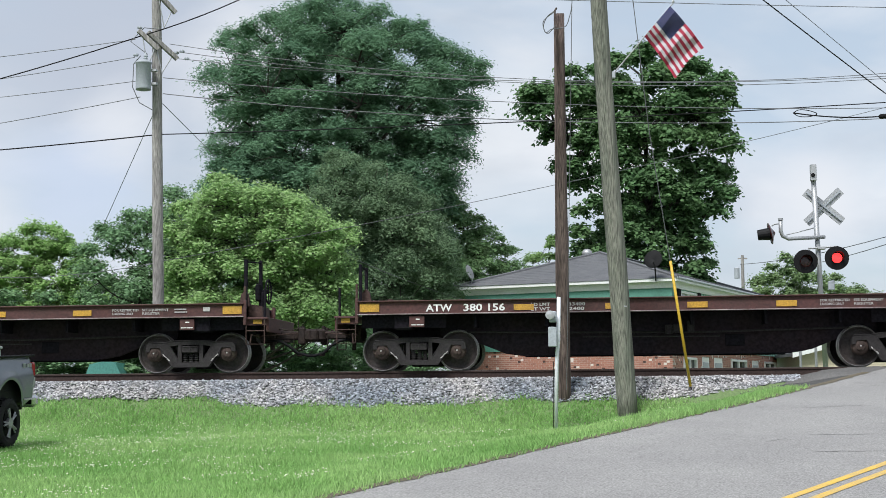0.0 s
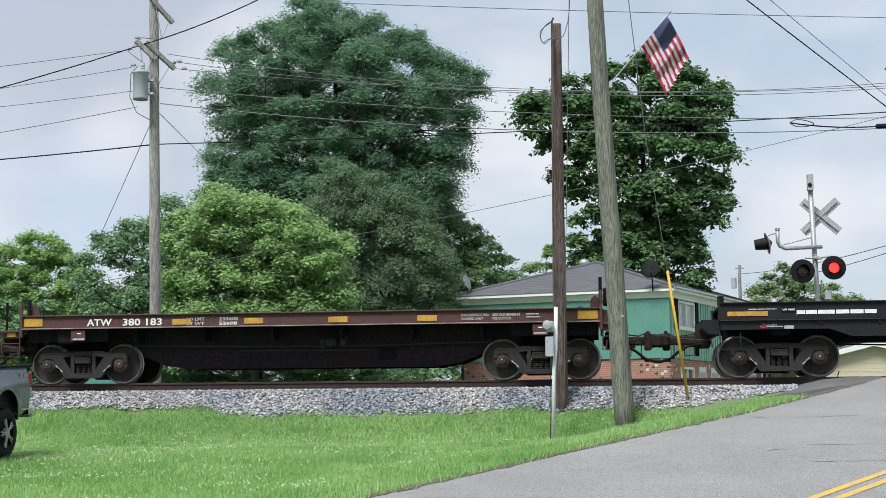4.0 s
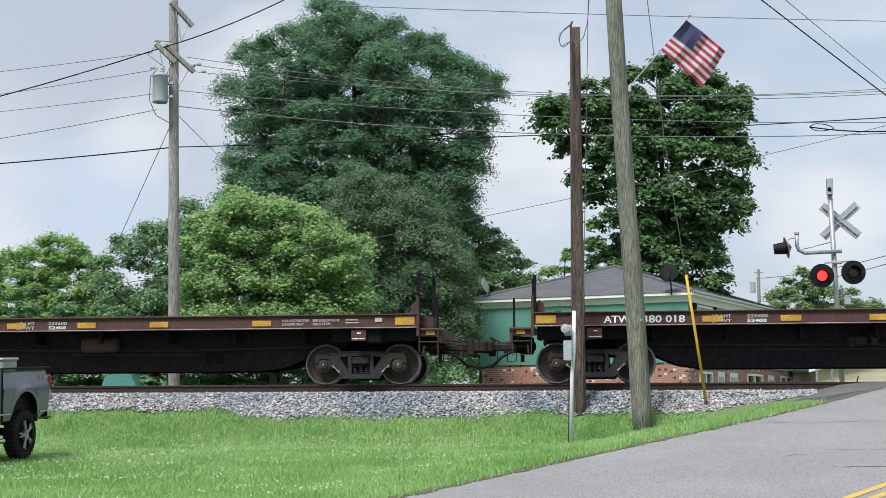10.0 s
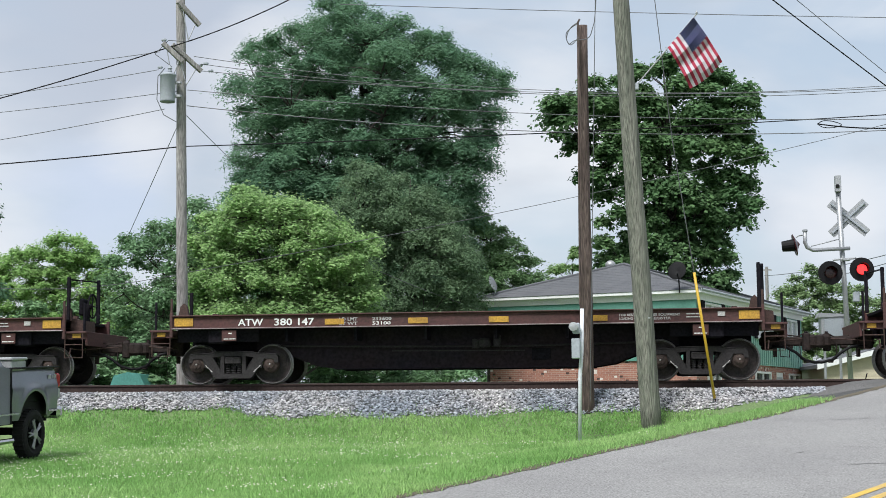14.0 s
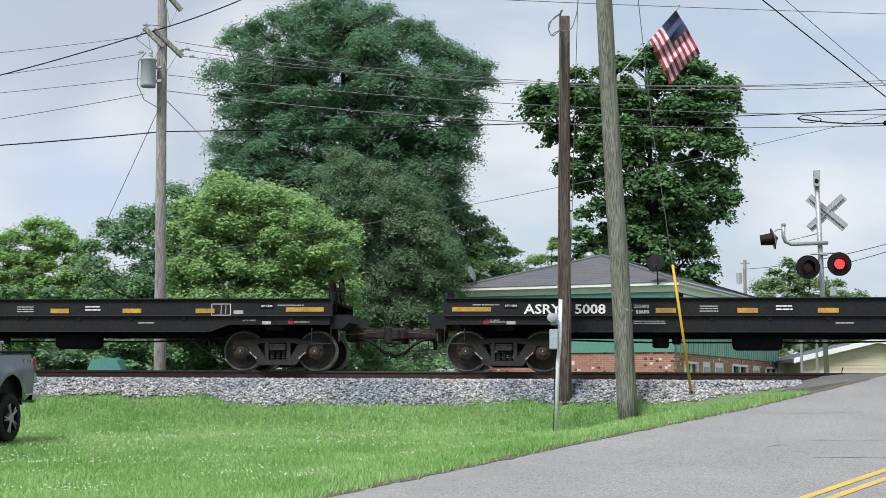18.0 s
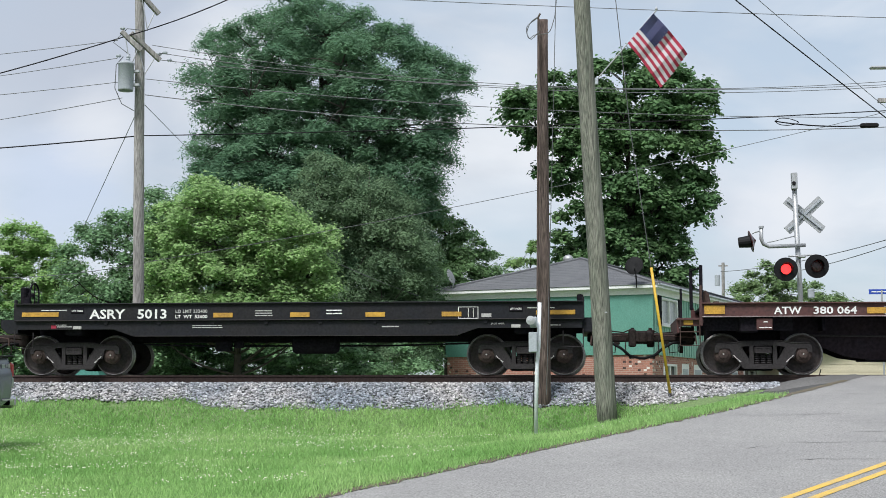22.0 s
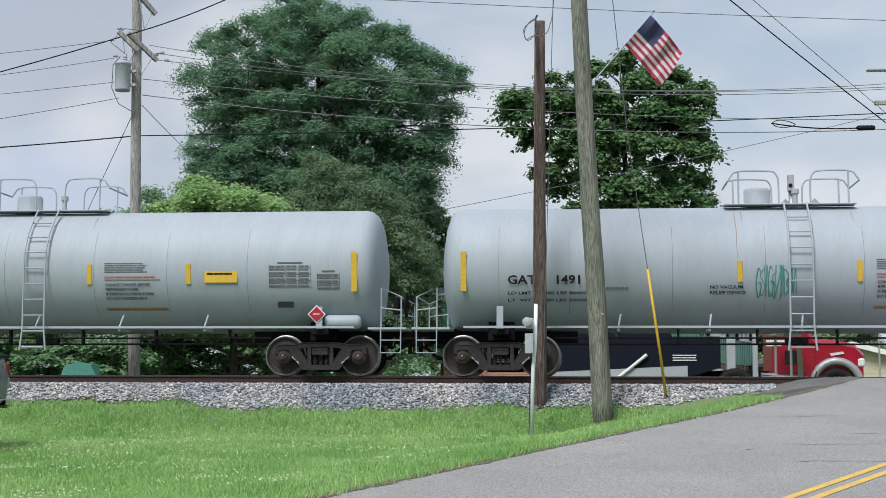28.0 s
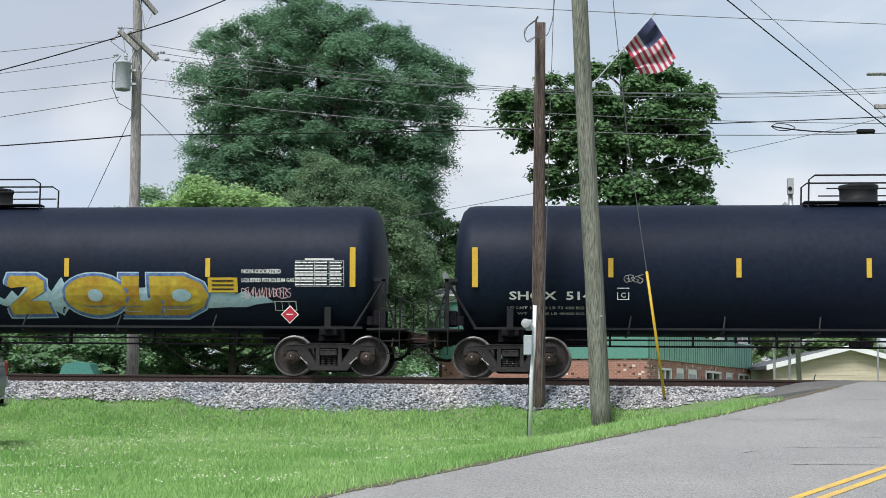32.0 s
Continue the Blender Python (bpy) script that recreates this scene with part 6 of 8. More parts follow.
def signal_lamp(centre, name="lamp"):
    c = Vector(rel(centre))
    lamp = part(name, Shape().lathe([(0.02, -0.02), (0.30, -0.02), (0.305, 0.0), (0.30, 0.015), (0.13, 0.02)], 32, Matrix.Translation(c) @ LAY), M_PLASTIC, signal, "round black lamp with hood")
    part("housing", Shape().lathe([(0.14, 0.0), (0.13, 0.14), (0.08, 0.2), (0.02, 0.2)], 20, Matrix.Translation(c) @ LAY.inverted()), M_PLASTIC, lamp)
    hood = Shape()
    vs, fs = [], []
    n = 18
    for i in range(n + 1):
        a = radians(-25 + 230 * i / n)
        for r, y in ((0.16, 0.0), (0.165, -0.26 if 0.15 < i / n < 0.85 else -0.12), (0.155, -0.26 if 0.15 < i / n < 0.85 else -0.12), (0.15, 0.0)):
            vs.append(c + Vector((r * math.cos(a), y - 0.015, r * math.sin(a))))
    for i in range(n):
        for k in range(4):
            fs.append((i * 4 + k, (i + 1) * 4 + k, (i + 1) * 4 + (k + 1) % 4, i * 4 + (k + 1) % 4))
    hood.add(vs, fs)
    part("hood", hood, M_PLASTIC, lamp)
    # a disc that turns its lit face out and back again
    disc = mesh_of("flasher", [(Shape().lathe([(0.02, 0.012), (0.06, 0.012), (0.125, 0.006), (0.13, 0.0)], 24, LAY), M_REDGLOW), (Shape().lathe([(0.02, 0.012), (0.06, 0.012), (0.125, 0.006), (0.13, 0.0)], 24, LAY.inverted()), M_DARKLENS)])
    fl = part("flasher", disc, None, lamp, m=Matrix.Translation(c + Vector((0, -0.035, 0))))
    LAMPS.append((fl, c + Vector((0, -0.035, 0))))


signal_lamp((4.88, 38.02, 4.92))
signal_lamp((5.67, 38.10, 5.00))
hc = Vector(rel((3.99, 37.89, 5.63)))
side_lamp = part("side_lamp", Shape().lathe([(0.02, 0.0), (0.27, 0.0), (0.28, 0.02), (0.12, 0.08), (0.02, 0.14)], 24, Matrix.Translation(hc) @ Matrix.Rotation(radians(78), 4, "Y") @ Matrix.Rotation(radians(0), 4, "X")), M_DARKLENS, signal, "lamp seen from its side")
part("hood", Shape().tube([tuple(hc), tuple(hc + Vector((-0.3, 0.02, -0.03)))], [0.16, 0.13], 16), M_PLASTIC, side_lamp)
part("bracket", Shape().tube([tuple(hc + Vector((0.05, 0, 0.2))), tuple(hc + Vector((0.12, 0, 0.24))), rel((4.25, 37.90, 5.89))], 0.02, 6), M_GALV, side_lamp)

# control cabinet beside the signal
cabp = (5.10, 39.83, 1.68)
cabinet = thing("signal_cabinet", "silver signal control cabinet on posts beside the crossing", "cabinet", pose(*cabp))
part("body", Shape().box((0, 0, 1.95), (0.62, 0.5, 0.58), 0.02), M_GALV, cabinet)
part("roof", Shape().prism([(-0.4, 2.2), (0.36, 2.23), (0.32, 2.29), (-0.36, 2.32)], -0.3, 0.3), M_GALV, cabinet)
part("door", Shape().box((0.02, -0.26, 1.94), (0.48, 0.02, 0.46), 0.006), M_GREYPAINT, cabinet)
for x in (-0.2, 0.2):
    part("post", Shape().tube([(x, 0, -0.4), (x, 0, 1.68)], 0.035, 8), M_GALV, cabinet)

# pole with a lamp arm, past the crossing
lb = (8.43, 41.44, 1.66)
right_pole = thing("utility_pole", "grey wooden utility pole with lamp beyond the crossing", "utility pole", pose(*lb), group="utility poles")
o = Vector(lb)
part("shaft", pole_shape((0, 0, 0), rel((8.63, 40.43, 11.91)), 0.16, 0.12, 1.0), M_POLE, right_pole, smooth=True)
part("lamp_arm", Shape().tube([rel((8.60, 40.57, 10.53)), rel((7.99, 40.49, 10.63))], 0.025, 8).box(rel((7.87, 40.47, 10.65)), (0.6, 0.2, 0.08), 0.03), M_GALV, right_pole)
part("crossarm", Shape().box(rel((8.59, 40.64, 9.77)), (1.6, 0.1, 0.12), 0.01), M_POLE, right_pole)
part("splice_case", Shape().box(rel((7.46, 40.18, 9.00)), (0.5, 0.12, 0.13), 0.04), M_PLASTIC, right_pole)

# street sign past the crossing
sb = (9.07, 47.58, 1.67)
street_sign = thing("street_sign", "blue street name blade on a thin post", "street sign", pose(*sb))
part("post", Shape().tube([(0, 0, 0), (0, 0, 3.4)], 0.03, 8), M_GALV, street_sign)
part("blade", Shape().box((0, 0, 3.35), (0.8, 0.02, 0.16), 0.004), mat("blue_sign", (0.02, 0.06, 0.35), 0.5, var=0.1, bump=0), street_sign)
bars(street_sign, -0.32, -0.014, 3.31, 0.64, 0.08, 1, M_WHITE, "plain_bar")

# distant pole with a small transformer
fb = (8.33, 96.72, 5.09)
far_pole = thing("utility_pole", "distant wooden utility pole with transformer", "utility pole", pose(*fb), group="utility poles")
o = Vector(fb)
part("shaft", pole_shape((0, 0, -3), rel((8.36, 96.18, 10.47)), 0.13, 0.1), M_POLE, far_pole)
part("transformer", Shape().lathe([(0.17, -0.34), (0.17, 0.34), (0.05, 0.4)], 12, Matrix.Translation(rel((7.98, 96.26, 9.31)))), M_GREYPAINT, far_pole)
part("crossarm", Shape().box(rel((8.36, 96.21, 10.26)), (0.6, 0.08, 0.08)), M_POLE, far_pole)

# overhead wires
wire((-18.41, 33.59, 8.53), (-11.90, 35.93, 10.87), 0.1, 0.016, M_WIRE, "thick black overhead cable")
wire((-11.90, 35.93, 10.87), (-5.95, 34.60, 12.89), 0.25, 0.016, M_WIRE, "thick black overhead cable")
wire((-19.52, 37.31, 10.56), (-12.05, 35.83, 10.75), 0.04, 0.009, M_WIREGREY, "thin grey overhead wire")
wire((-19.53, 37.38, 9.86), (-12.08, 35.87, 10.29), 0.04, 0.009, M_WIREGREY, "thin grey overhead wire")
wire((-19.54, 37.41, 9.49), (-11.67, 36.17, 9.78), 0.04, 0.009, M_WIREGREY, "thin grey overhead wire")
wire((-19.56, 37.50, 8.60), (-12.02, 36.18, 9.32), 0.05, 0.01, M_WIREGREY, "thin grey overhead wire")
wire((-20.57, 36.44, 7.89), (-11.61, 36.42, 8.37), 0.06, 0.017, M_WIRE, "thick black overhead cable")
wire((-11.61, 36.42, 8.37), (8.58, 40.67, 9.51), 0.1, 0.014, M_WIRE, "thick black overhead cable")
wire((-11.30, 36.32, 10.72), (8.60, 40.59, 10.32), 0.62, 0.009, M_WIREGREY, "thin grey overhead wire")
wire((-11.13, 36.36, 10.52), (8.59, 40.60, 10.17), 0.55, 0.009, M_WIREGREY, "thin grey overhead wire")
wire((-11.11, 36.38, 10.34), (8.64, 40.80, 10.26), 0.42, 0.009, M_WIREGREY, "thin grey overhead wire")
wire((-11.46, 36.29, 9.83), (8.58, 40.69, 9.31), 0.3, 0.01, M_WIREGREY, "thin grey overhead wire")
wire((-11.47, 36.33, 9.42), (8.57, 40.71, 9.06), 0.43, 0.012, M_WIREGREY, "thin grey overhead wire")
wire((-6.69, 32.69, 10.91), (11.34, 36.80, 10.88), 0.06, 0.009, M_WIREGREY, "thin grey overhead wire")
wire((2.80, 33.75, 11.27), (8.57, 40.73, 8.84), 0.02, 0.016, M_WIRE, "thick black overhead cable")
wire((3.32, 33.81, 11.32), (8.57, 40.71, 9.08), 0.02, 0.009, M_WIREGREY, "thin grey overhead wire")
wire((-11.68, 36.26, 8.91), (-15.83, 44.17, 6.93), 0.0, 0.01, M_WIREGREY, "taut steel guy wire")
wire((-11.48, 36.36, 9.16), (-13.91, 50.14, 10.10), 0.0, 0.01, M_WIREGREY, "thin grey overhead wire")
wire((8.58, 40.66, 9.59), (-11.52, 36.76, 5.12), 0.22, 0.008, M_WIREGREY, "thin sagging service wire")
wire((-8.86, 49.09, 6.31), (-4.85, 53.74, 4.90), 0.1, 0.012, M_WIREGREY, "thin sagging service wire")
wire((12.77, 61.52, 8.16), (10.01, 96.47, 9.52), 0.3, 0.02, M_WIREGREY, "thin grey overhead wire")
wire((12.78, 61.50, 8.39), (8.21, 96.22, 9.89), 0.3, 0.02, M_WIREGREY, "thin grey overhead wire")
wire((-11.52, 36.76, 5.12), (-18.86, 37.94, 5.08), 0.3, 0.008, M_WIREGREY, "thin sagging service wire")
wire((-1.02, 31.54, 1.70), (-0.72, 30.38, 10.60), 0.0, 0.008, M_WIREGREY, "thin upright earth wire")
wire((4.84, 39.27, 8.99), (7.49, 40.18, 9.01), 0.08, 0.018, M_WIRE, "thick black overhead cable")
thing("cable_loop", "coiled spare loop of overhead cable", "wire", group="overhead wires", shape=Shape().tube(bend([(4.84, 39.27, 8.99), (5.00, 39.28, 9.07), (5.26, 39.32, 9.05), (5.47, 39.35, 8.96), (5.26, 39.33, 8.89), (4.99, 39.30, 8.90), (4.84, 39.27, 8.99)]), 0.011, 6), material=M_WIRE)

# ---- houses beyond the track ----
def brick_mat(name, along_x=True):
    m = bpy.data.materials.new(name)
    m.use_nodes = True
    n, l = m.node_tree.nodes, m.node_tree.links
    p = n["Principled BSDF"]
    p.inputs["Roughness"].default_value = 0.9
    co = n.new("ShaderNodeTexCoord")
    sp, cm = n.new("ShaderNodeSeparateXYZ"), n.new("ShaderNodeCombineXYZ")
    l.new(co.outputs["Object"], sp.inputs[0])
    l.new(sp.outputs["X" if along_x else "Y"], cm.inputs["X"])
    l.new(sp.outputs["Z"], cm.inputs["Y"])
    br = n.new("ShaderNodeTexBrick")
    br.inputs["Scale"].default_value, br.inputs["Mortar Size"].default_value = 1.0, 0.006
    br.inputs["Brick Width"].default_value, br.inputs["Row Height"].default_value = 0.215, 0.075
    br.inputs["Color1"].default_value, br.inputs["Color2"].default_value = (0.36, 0.165, 0.12, 1), (0.27, 0.12, 0.09, 1)
    br.inputs["Mortar"].default_value = (0.4, 0.33, 0.28, 1)
    l.new(cm.outputs[0], br.inputs["Vector"])
    # odd white and dark bricks
    sc = n.new("ShaderNodeMapping")
    sc.inputs["Scale"].default_value = (9.0, 13.3, 1)
    l.new(cm.outputs[0], sc.inputs["Vector"])
    no = n.new("ShaderNodeTexWhiteNoise")
    no.noise_dimensions = "2D"
    fl = n.new("ShaderNodeVectorMath")
    fl.operation = "FLOOR"
    l.new(sc.outputs[0], fl.inputs[0])
    l.new(fl.outputs[0], no.inputs["Vector"])
    for lo, colour, prev in ((0.972, (0.6, 0.56, 0.52, 1), None), (0.05, (0.06, 0.035, 0.03, 1), 1)):
        k = n.new("ShaderNodeMath")
        k.operation = "GREATER_THAN" if prev is None else "LESS_THAN"
        k.inputs[1].default_value = lo
        l.new(no.outputs["Value"], k.inputs[0])
        mx = n.new("ShaderNodeMixRGB")
        mx.inputs["Color2"].default_value = colour
        l.new(k.outputs[0], mx.inputs["Fac"])
        l.new(br.outputs["Color"] if prev is None else last_mix.outputs["Color"], mx.inputs["Color1"])
        last_mix = mx
    l.new(last_mix.outputs["Color"], p.inputs["Base Color"])
    bp = n.new("ShaderNodeBump")
    bp.inputs["Strength"].default_value, bp.inputs["Distance"].default_value = 0.5, 0.01
    l.new(br.outputs["Fac"], bp.inputs["Height"])
    bp.invert = True
    l.new(bp.outputs["Normal"], p.inputs["Normal"])
    return m


M_BRICKWALL_X, M_BRICKWALL_Y = brick_mat("brick_wall"), brick_mat("brick_wall_side", False)
# House space: x from the corner along the long wall (away), y from the corner along the short wall (to its left); z up
HOUSE_C, HOUSE_TURN = (2.07, 53.16, 1.54), 70.6
HW, HL = 8.1, 15.8
house = thing("green_house", "green-sided bungalow with brick basement and grey hip roof", "house", pose(HOUSE_C[0], HOUSE_C[1], 0, 0, 0, HOUSE_TURN))
Z0, Z1, Z2, Z3 = 0.0, 3.22, 5.38, 5.6
T = 0.2
part("basement_wall", Shape().box((T / 2, HW / 2, (Z0 + Z1) / 2), (T, HW, Z1 - Z0)), M_BRICKWALL_Y, house, "red brick wall with odd white bricks")


def wall_with_holes(x0, x1, z0, z1, holes, y0, y1):
    """A wall along x with rectangular openings (x0, x1, z0, z1)."""
    xs = sorted({x0, x1, *[h[0] for h in holes], *[h[1] for h in holes]})
    zs = sorted({z0, z1, *[h[2] for h in holes], *[h[3] for h in holes]})
    solid = lambda i, j: 0 <= i < len(xs) - 1 and 0 <= j < len(zs) - 1 and not any(h[0] < (xs[i] + xs[i + 1]) / 2 < h[1] and h[2] < (zs[j] + zs[j + 1]) / 2 < h[3] for h in holes)
    s, nz = Shape(), len(zs)
    s.v = [(x, y, z) for y in (y0, y1) for x in xs for z in zs]
    far = len(xs) * nz
    for i in range(len(xs) - 1):
        for j in range(nz - 1):
            if not solid(i, j):
                continue
            a, b, c, d = i * nz + j, (i + 1) * nz + j, (i + 1) * nz + j + 1, i * nz + j + 1
            s.f += [(a, b, c, d), (d + far, c + far, b + far, a + far)]
            for p, q, open_ in ((a, d, solid(i - 1, j)), (c, b, solid(i + 1, j)), (b, a, solid(i, j - 1)), (d, c, solid(i, j + 1))):
                if not open_:
                    s.f.append((p, q, q + far, p + far))
    return s


LOW = [(1.3, 2.95, 1.75, 2.93), (3.75, 4.8, 0.8, 2.98), (5.4, 6.7, 0.8, 2.98), (7.85, 10.3, 1.75, 2.97), (11.3, 12.5, 0.8, 2.98), (13.4, 15.5, 1.75, 2.97)]
UP = [(0.87, 3.0, 4.33, 5.33), (8.07, 10.7, 4.33, 5.33), (12.9, 14.9, 4.33, 5.33)]
part("basement_wall", wall_with_holes(T, HL, Z0, Z1, LOW, 0.0, T), M_BRICKWALL_X, house, "red brick wall with windows and white doors")
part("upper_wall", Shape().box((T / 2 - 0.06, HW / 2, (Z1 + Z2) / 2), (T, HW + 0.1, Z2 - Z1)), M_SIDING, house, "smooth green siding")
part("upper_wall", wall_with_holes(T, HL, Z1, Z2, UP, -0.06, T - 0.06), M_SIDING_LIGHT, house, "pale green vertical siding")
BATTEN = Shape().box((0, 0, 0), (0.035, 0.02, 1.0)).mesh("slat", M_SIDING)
for x in spread(0.3, HL - 0.1, 0.33):
    spans = [(Z1 + 0.02, Z2)]
    for h in UP:
        if h[0] - 0.1 < x < h[1] + 0.1:
            spans = [(Z1 + 0.02, h[2] - 0.1), (h[3] + 0.02, Z2)]
    for lo, hi in spans:
        part("slat", BATTEN, None, house, m=Matrix.Translation((x, -0.066, (lo + hi) / 2)) @ Matrix.Diagonal((1, 1, hi - lo, 1)))
part("frieze", Shape().box((-0.08, HW / 2, (Z2 + Z3) / 2), (0.06, HW + 0.16, Z3 - Z2)), M_TRIM, house, "white painted band")
part("frieze", Shape().box((HL / 2, -0.09, (Z2 + Z3) / 2), (HL, 0.06, Z3 - Z2)), M_TRIM, house, "white painted band")
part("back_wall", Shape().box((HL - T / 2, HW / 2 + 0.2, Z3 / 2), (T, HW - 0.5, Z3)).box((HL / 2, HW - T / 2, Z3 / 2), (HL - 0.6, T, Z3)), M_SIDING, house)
part("floor_slab", Shape().box((HL / 2, HW / 2, Z1 - 0.1), (HL - 0.5, HW - 0.5, 0.15)), M_TIE, house)
OV = 0.34
part("eave", Shape().box((HL / 2, HW / 2, Z3 + 0.055), (HL + 2 * OV, HW + 2 * OV, 0.11)), M_TRIM, house, "white soffit and fascia")
part("gutter", Shape().tube([(-OV - 0.04, -OV, Z3 + 0.12), (HL + OV, -OV - 0.04, Z3 + 0.12)], 0.05, 8), M_GREYPAINT, house)
zr, zt = Z3 + 0.115, 7.15
a = HW / 2 + OV
rv = [(-OV - 0.03, -OV - 0.03, zr), (HL + OV, -OV - 0.03, zr), (HL + OV, HW + OV + 0.03, zr), (-OV - 0.03, HW + OV + 0.03, zr), (a - OV - 0.2, HW / 2, zt), (HL - a + OV, HW / 2, zt)]
roof = Shape().add(rv, [(0, 1, 5, 4), (2, 3, 4, 5), (3, 0, 4), (1, 2, 5), (3, 2, 1, 0)])
roof_ob = part("roof", roof, M_SHINGLE, house, "grey asphalt shingle hip roof")
# shingle courses on the two slopes that are seen
for i in range(1, 17):
    k0 = i / 17
    for (p, q, r_, s_) in ((0, 1, 5, 4), (3, 0, 4, 4)):
        lo0, lo1 = Vector(rv[p]).lerp(Vector(rv[s_]), k0), Vector(rv[q]).lerp(Vector(rv[r_]), k0)
        d = (lo1 - lo0)
        nrm = (Vector(rv[q]) - Vector(rv[p])).cross(Vector(rv[s_]) - Vector(rv[p])).normalized()
        part("shingle", Shape().tube([tuple(lo0 + nrm * 0.001), tuple(lo1 + nrm * 0.001)], 0.006, 4), M_SHINGLE, roof_ob)
for p, q in ((0, 4), (3, 4), (4, 5), (1, 5)):
    part("ridge_cap", Shape().tube([tuple(Vector(rv[p]) + Vector((0, 0, 0.02))), tuple(Vector(rv[q]) + Vector((0, 0, 0.02)))], 0.06, 6), M_SHINGLE, roof_ob)
part("roof_vent", Shape().lathe([(0.15, 0), (0.15, 0.25), (0.22, 0.3), (0.2, 0.42), (0.12, 0.5), (0.02, 0.53)], 14, Matrix.Translation((a - 0.2, HW / 2 + 0.68, zt - 0.3))), M_GALV, house, "round metal roof vent", True)


def house_window(x0, x1, z0, z1, y, panes=2, shutter=True):
    w = part("window", Shape().box(((x0 + x1) / 2, y, z1 - 0.04), (x1 - x0, 0.1, 0.08)).box(((x0 + x1) / 2, y, z0 + 0.04), (x1 - x0, 0.1, 0.08)).box((x0 + 0.05, y, (z0 + z1) / 2), (0.1, 0.1, z1 - z0)).box((x1 - 0.05, y, (z0 + z1) / 2), (0.1, 0.1, z1 - z0)).box(((x0 + x1) / 2, y, (z0 + z1) / 2), (0.08, 0.08, z1 - z0)), M_TRIM, house, "white-framed window")
    for k in range(panes):
        a0 = x0 + (x1 - x0) * k / panes
        part("pane", Shape().box((a0 + (x1 - x0) / panes / 2, y + 0.05, (z0 + z1) / 2), ((x1 - x0) / panes - 0.06, 0.015, z1 - z0 - 0.1)), M_CURTAIN if z0 > 4 else M_GLASS, w)
    part("sill", Shape().box(((x0 + x1) / 2, y - 0.06, z0 - 0.03), (x1 - x0 + 0.1, 0.14, 0.06)), M_TRIM, w)
    if shutter:
        for sx in (x0 - 0.22, x1 + 0.22):
            part("shutter", Shape().box((sx, -0.1, (z0 + z1) / 2), (0.36, 0.05, z1 - z0 + 0.1), 0.01), M_UNDER, house, "dark shutter")


M_CURTAIN = mat("curtained_glass", (0.4, 0.42, 0.43), 0.25, var=0.15, scale=2.5, fine=6, second=(0.25, 0.27, 0.28), bump=0, streak=(6, 6, 0.4))
for h in UP:
    house_window(*h, -0.05)
for i, h in enumerate(LOW):
    if h[2] > 1:
        house_window(*h, 0.0, 2, False)
    else:
        d = part("door", Shape().box(((h[0] + h[1]) / 2, 0.05, (h[2] + h[3]) / 2), (h[1] - h[0], 0.06, h[3] - h[2]), 0.01), M_TRIM, house, "white panelled door")
        part("door_panel", Shape().box(((h[0] + h[1]) / 2, 0.012, h[3] - 0.55), (h[1] - h[0] - 0.35, 0.02, 0.7), 0.01), M_GREYPAINT, d)
part("satellite_dish", Shape().lathe([(0.02, 0.0), (0.15, 0.02), (0.28, 0.07), (0.34, 0.11), (0.33, 0.12), (0.02, 0.02)], 24, Matrix.Translation((-0.55, 0.43, 6.35)) @ Matrix.Rotation(radians(-75), 4, "Y")), M_WIRE, house, "dark satellite dish on a post", True)
part("dish_post", Shape().tube([(-0.5, 0.43, 6.3), (-0.42, 0.43, 5.8), (-0.42, 0.43, 5.6)], 0.025, 6).tube([(-0.6, 0.43, 6.2), (-1.0, 0.3, 6.25)], 0.02, 6), M_PLASTIC, house)

part("aerial_dish", Shape().lathe([(0.02, 0.0), (0.15, 0.02), (0.26, 0.07), (0.3, 0.1), (0.29, 0.11), (0.02, 0.02)], 20, Matrix.Translation((-0.1, HW - 0.1, 6.25)) @ Matrix.Rotation(radians(70), 4, "X")).tube([(-0.1, HW - 0.1, 6.25), (-0.1, HW - 0.3, 6.0), (0.0, HW - 0.15, 5.65)], 0.02, 6), M_GALV, house, "grey dish seen edge on", True)

# cream-sided gabled house beyond the crossing
gp = (10.98, 64.01, 1.46)
cream = thing("cream_house", "small cream-sided gabled house with white trim", "house", pose(gp[0], gp[1], 0, 0, 0, 4))
GW, GH, GT = 6.2, 3.35, 3.95
part("gable_wall", Shape().prism([(-GW / 2, 0), (GW / 2, 0), (GW / 2, GH), (0, GT), (-GW / 2, GH)], 0.0, 0.2), M_CREAM, cream)
for i in range(42):
    z = 0.2 + i * 0.112
    half = GW / 2 if z < GH else GW / 2 * (GT - z) / (GT - GH)
    if half > 0.1:
        part("siding_board", Shape().prism([(-half, z), (half, z), (max(0.05, half - 0.02), z + 0.1), (-max(0.05, half - 0.02), z + 0.1)], -0.03, 0.0), M_CREAM, cream)
part("side_wall", Shape().box((-GW / 2 + 0.1, 5, GH / 2), (0.2, 9.6, GH)).box((GW / 2 - 0.1, 5, GH / 2), (0.2, 9.6, GH)).box((0, 9.9, GH / 2), (GW, 0.2, GH)), M_CREAM, cream)
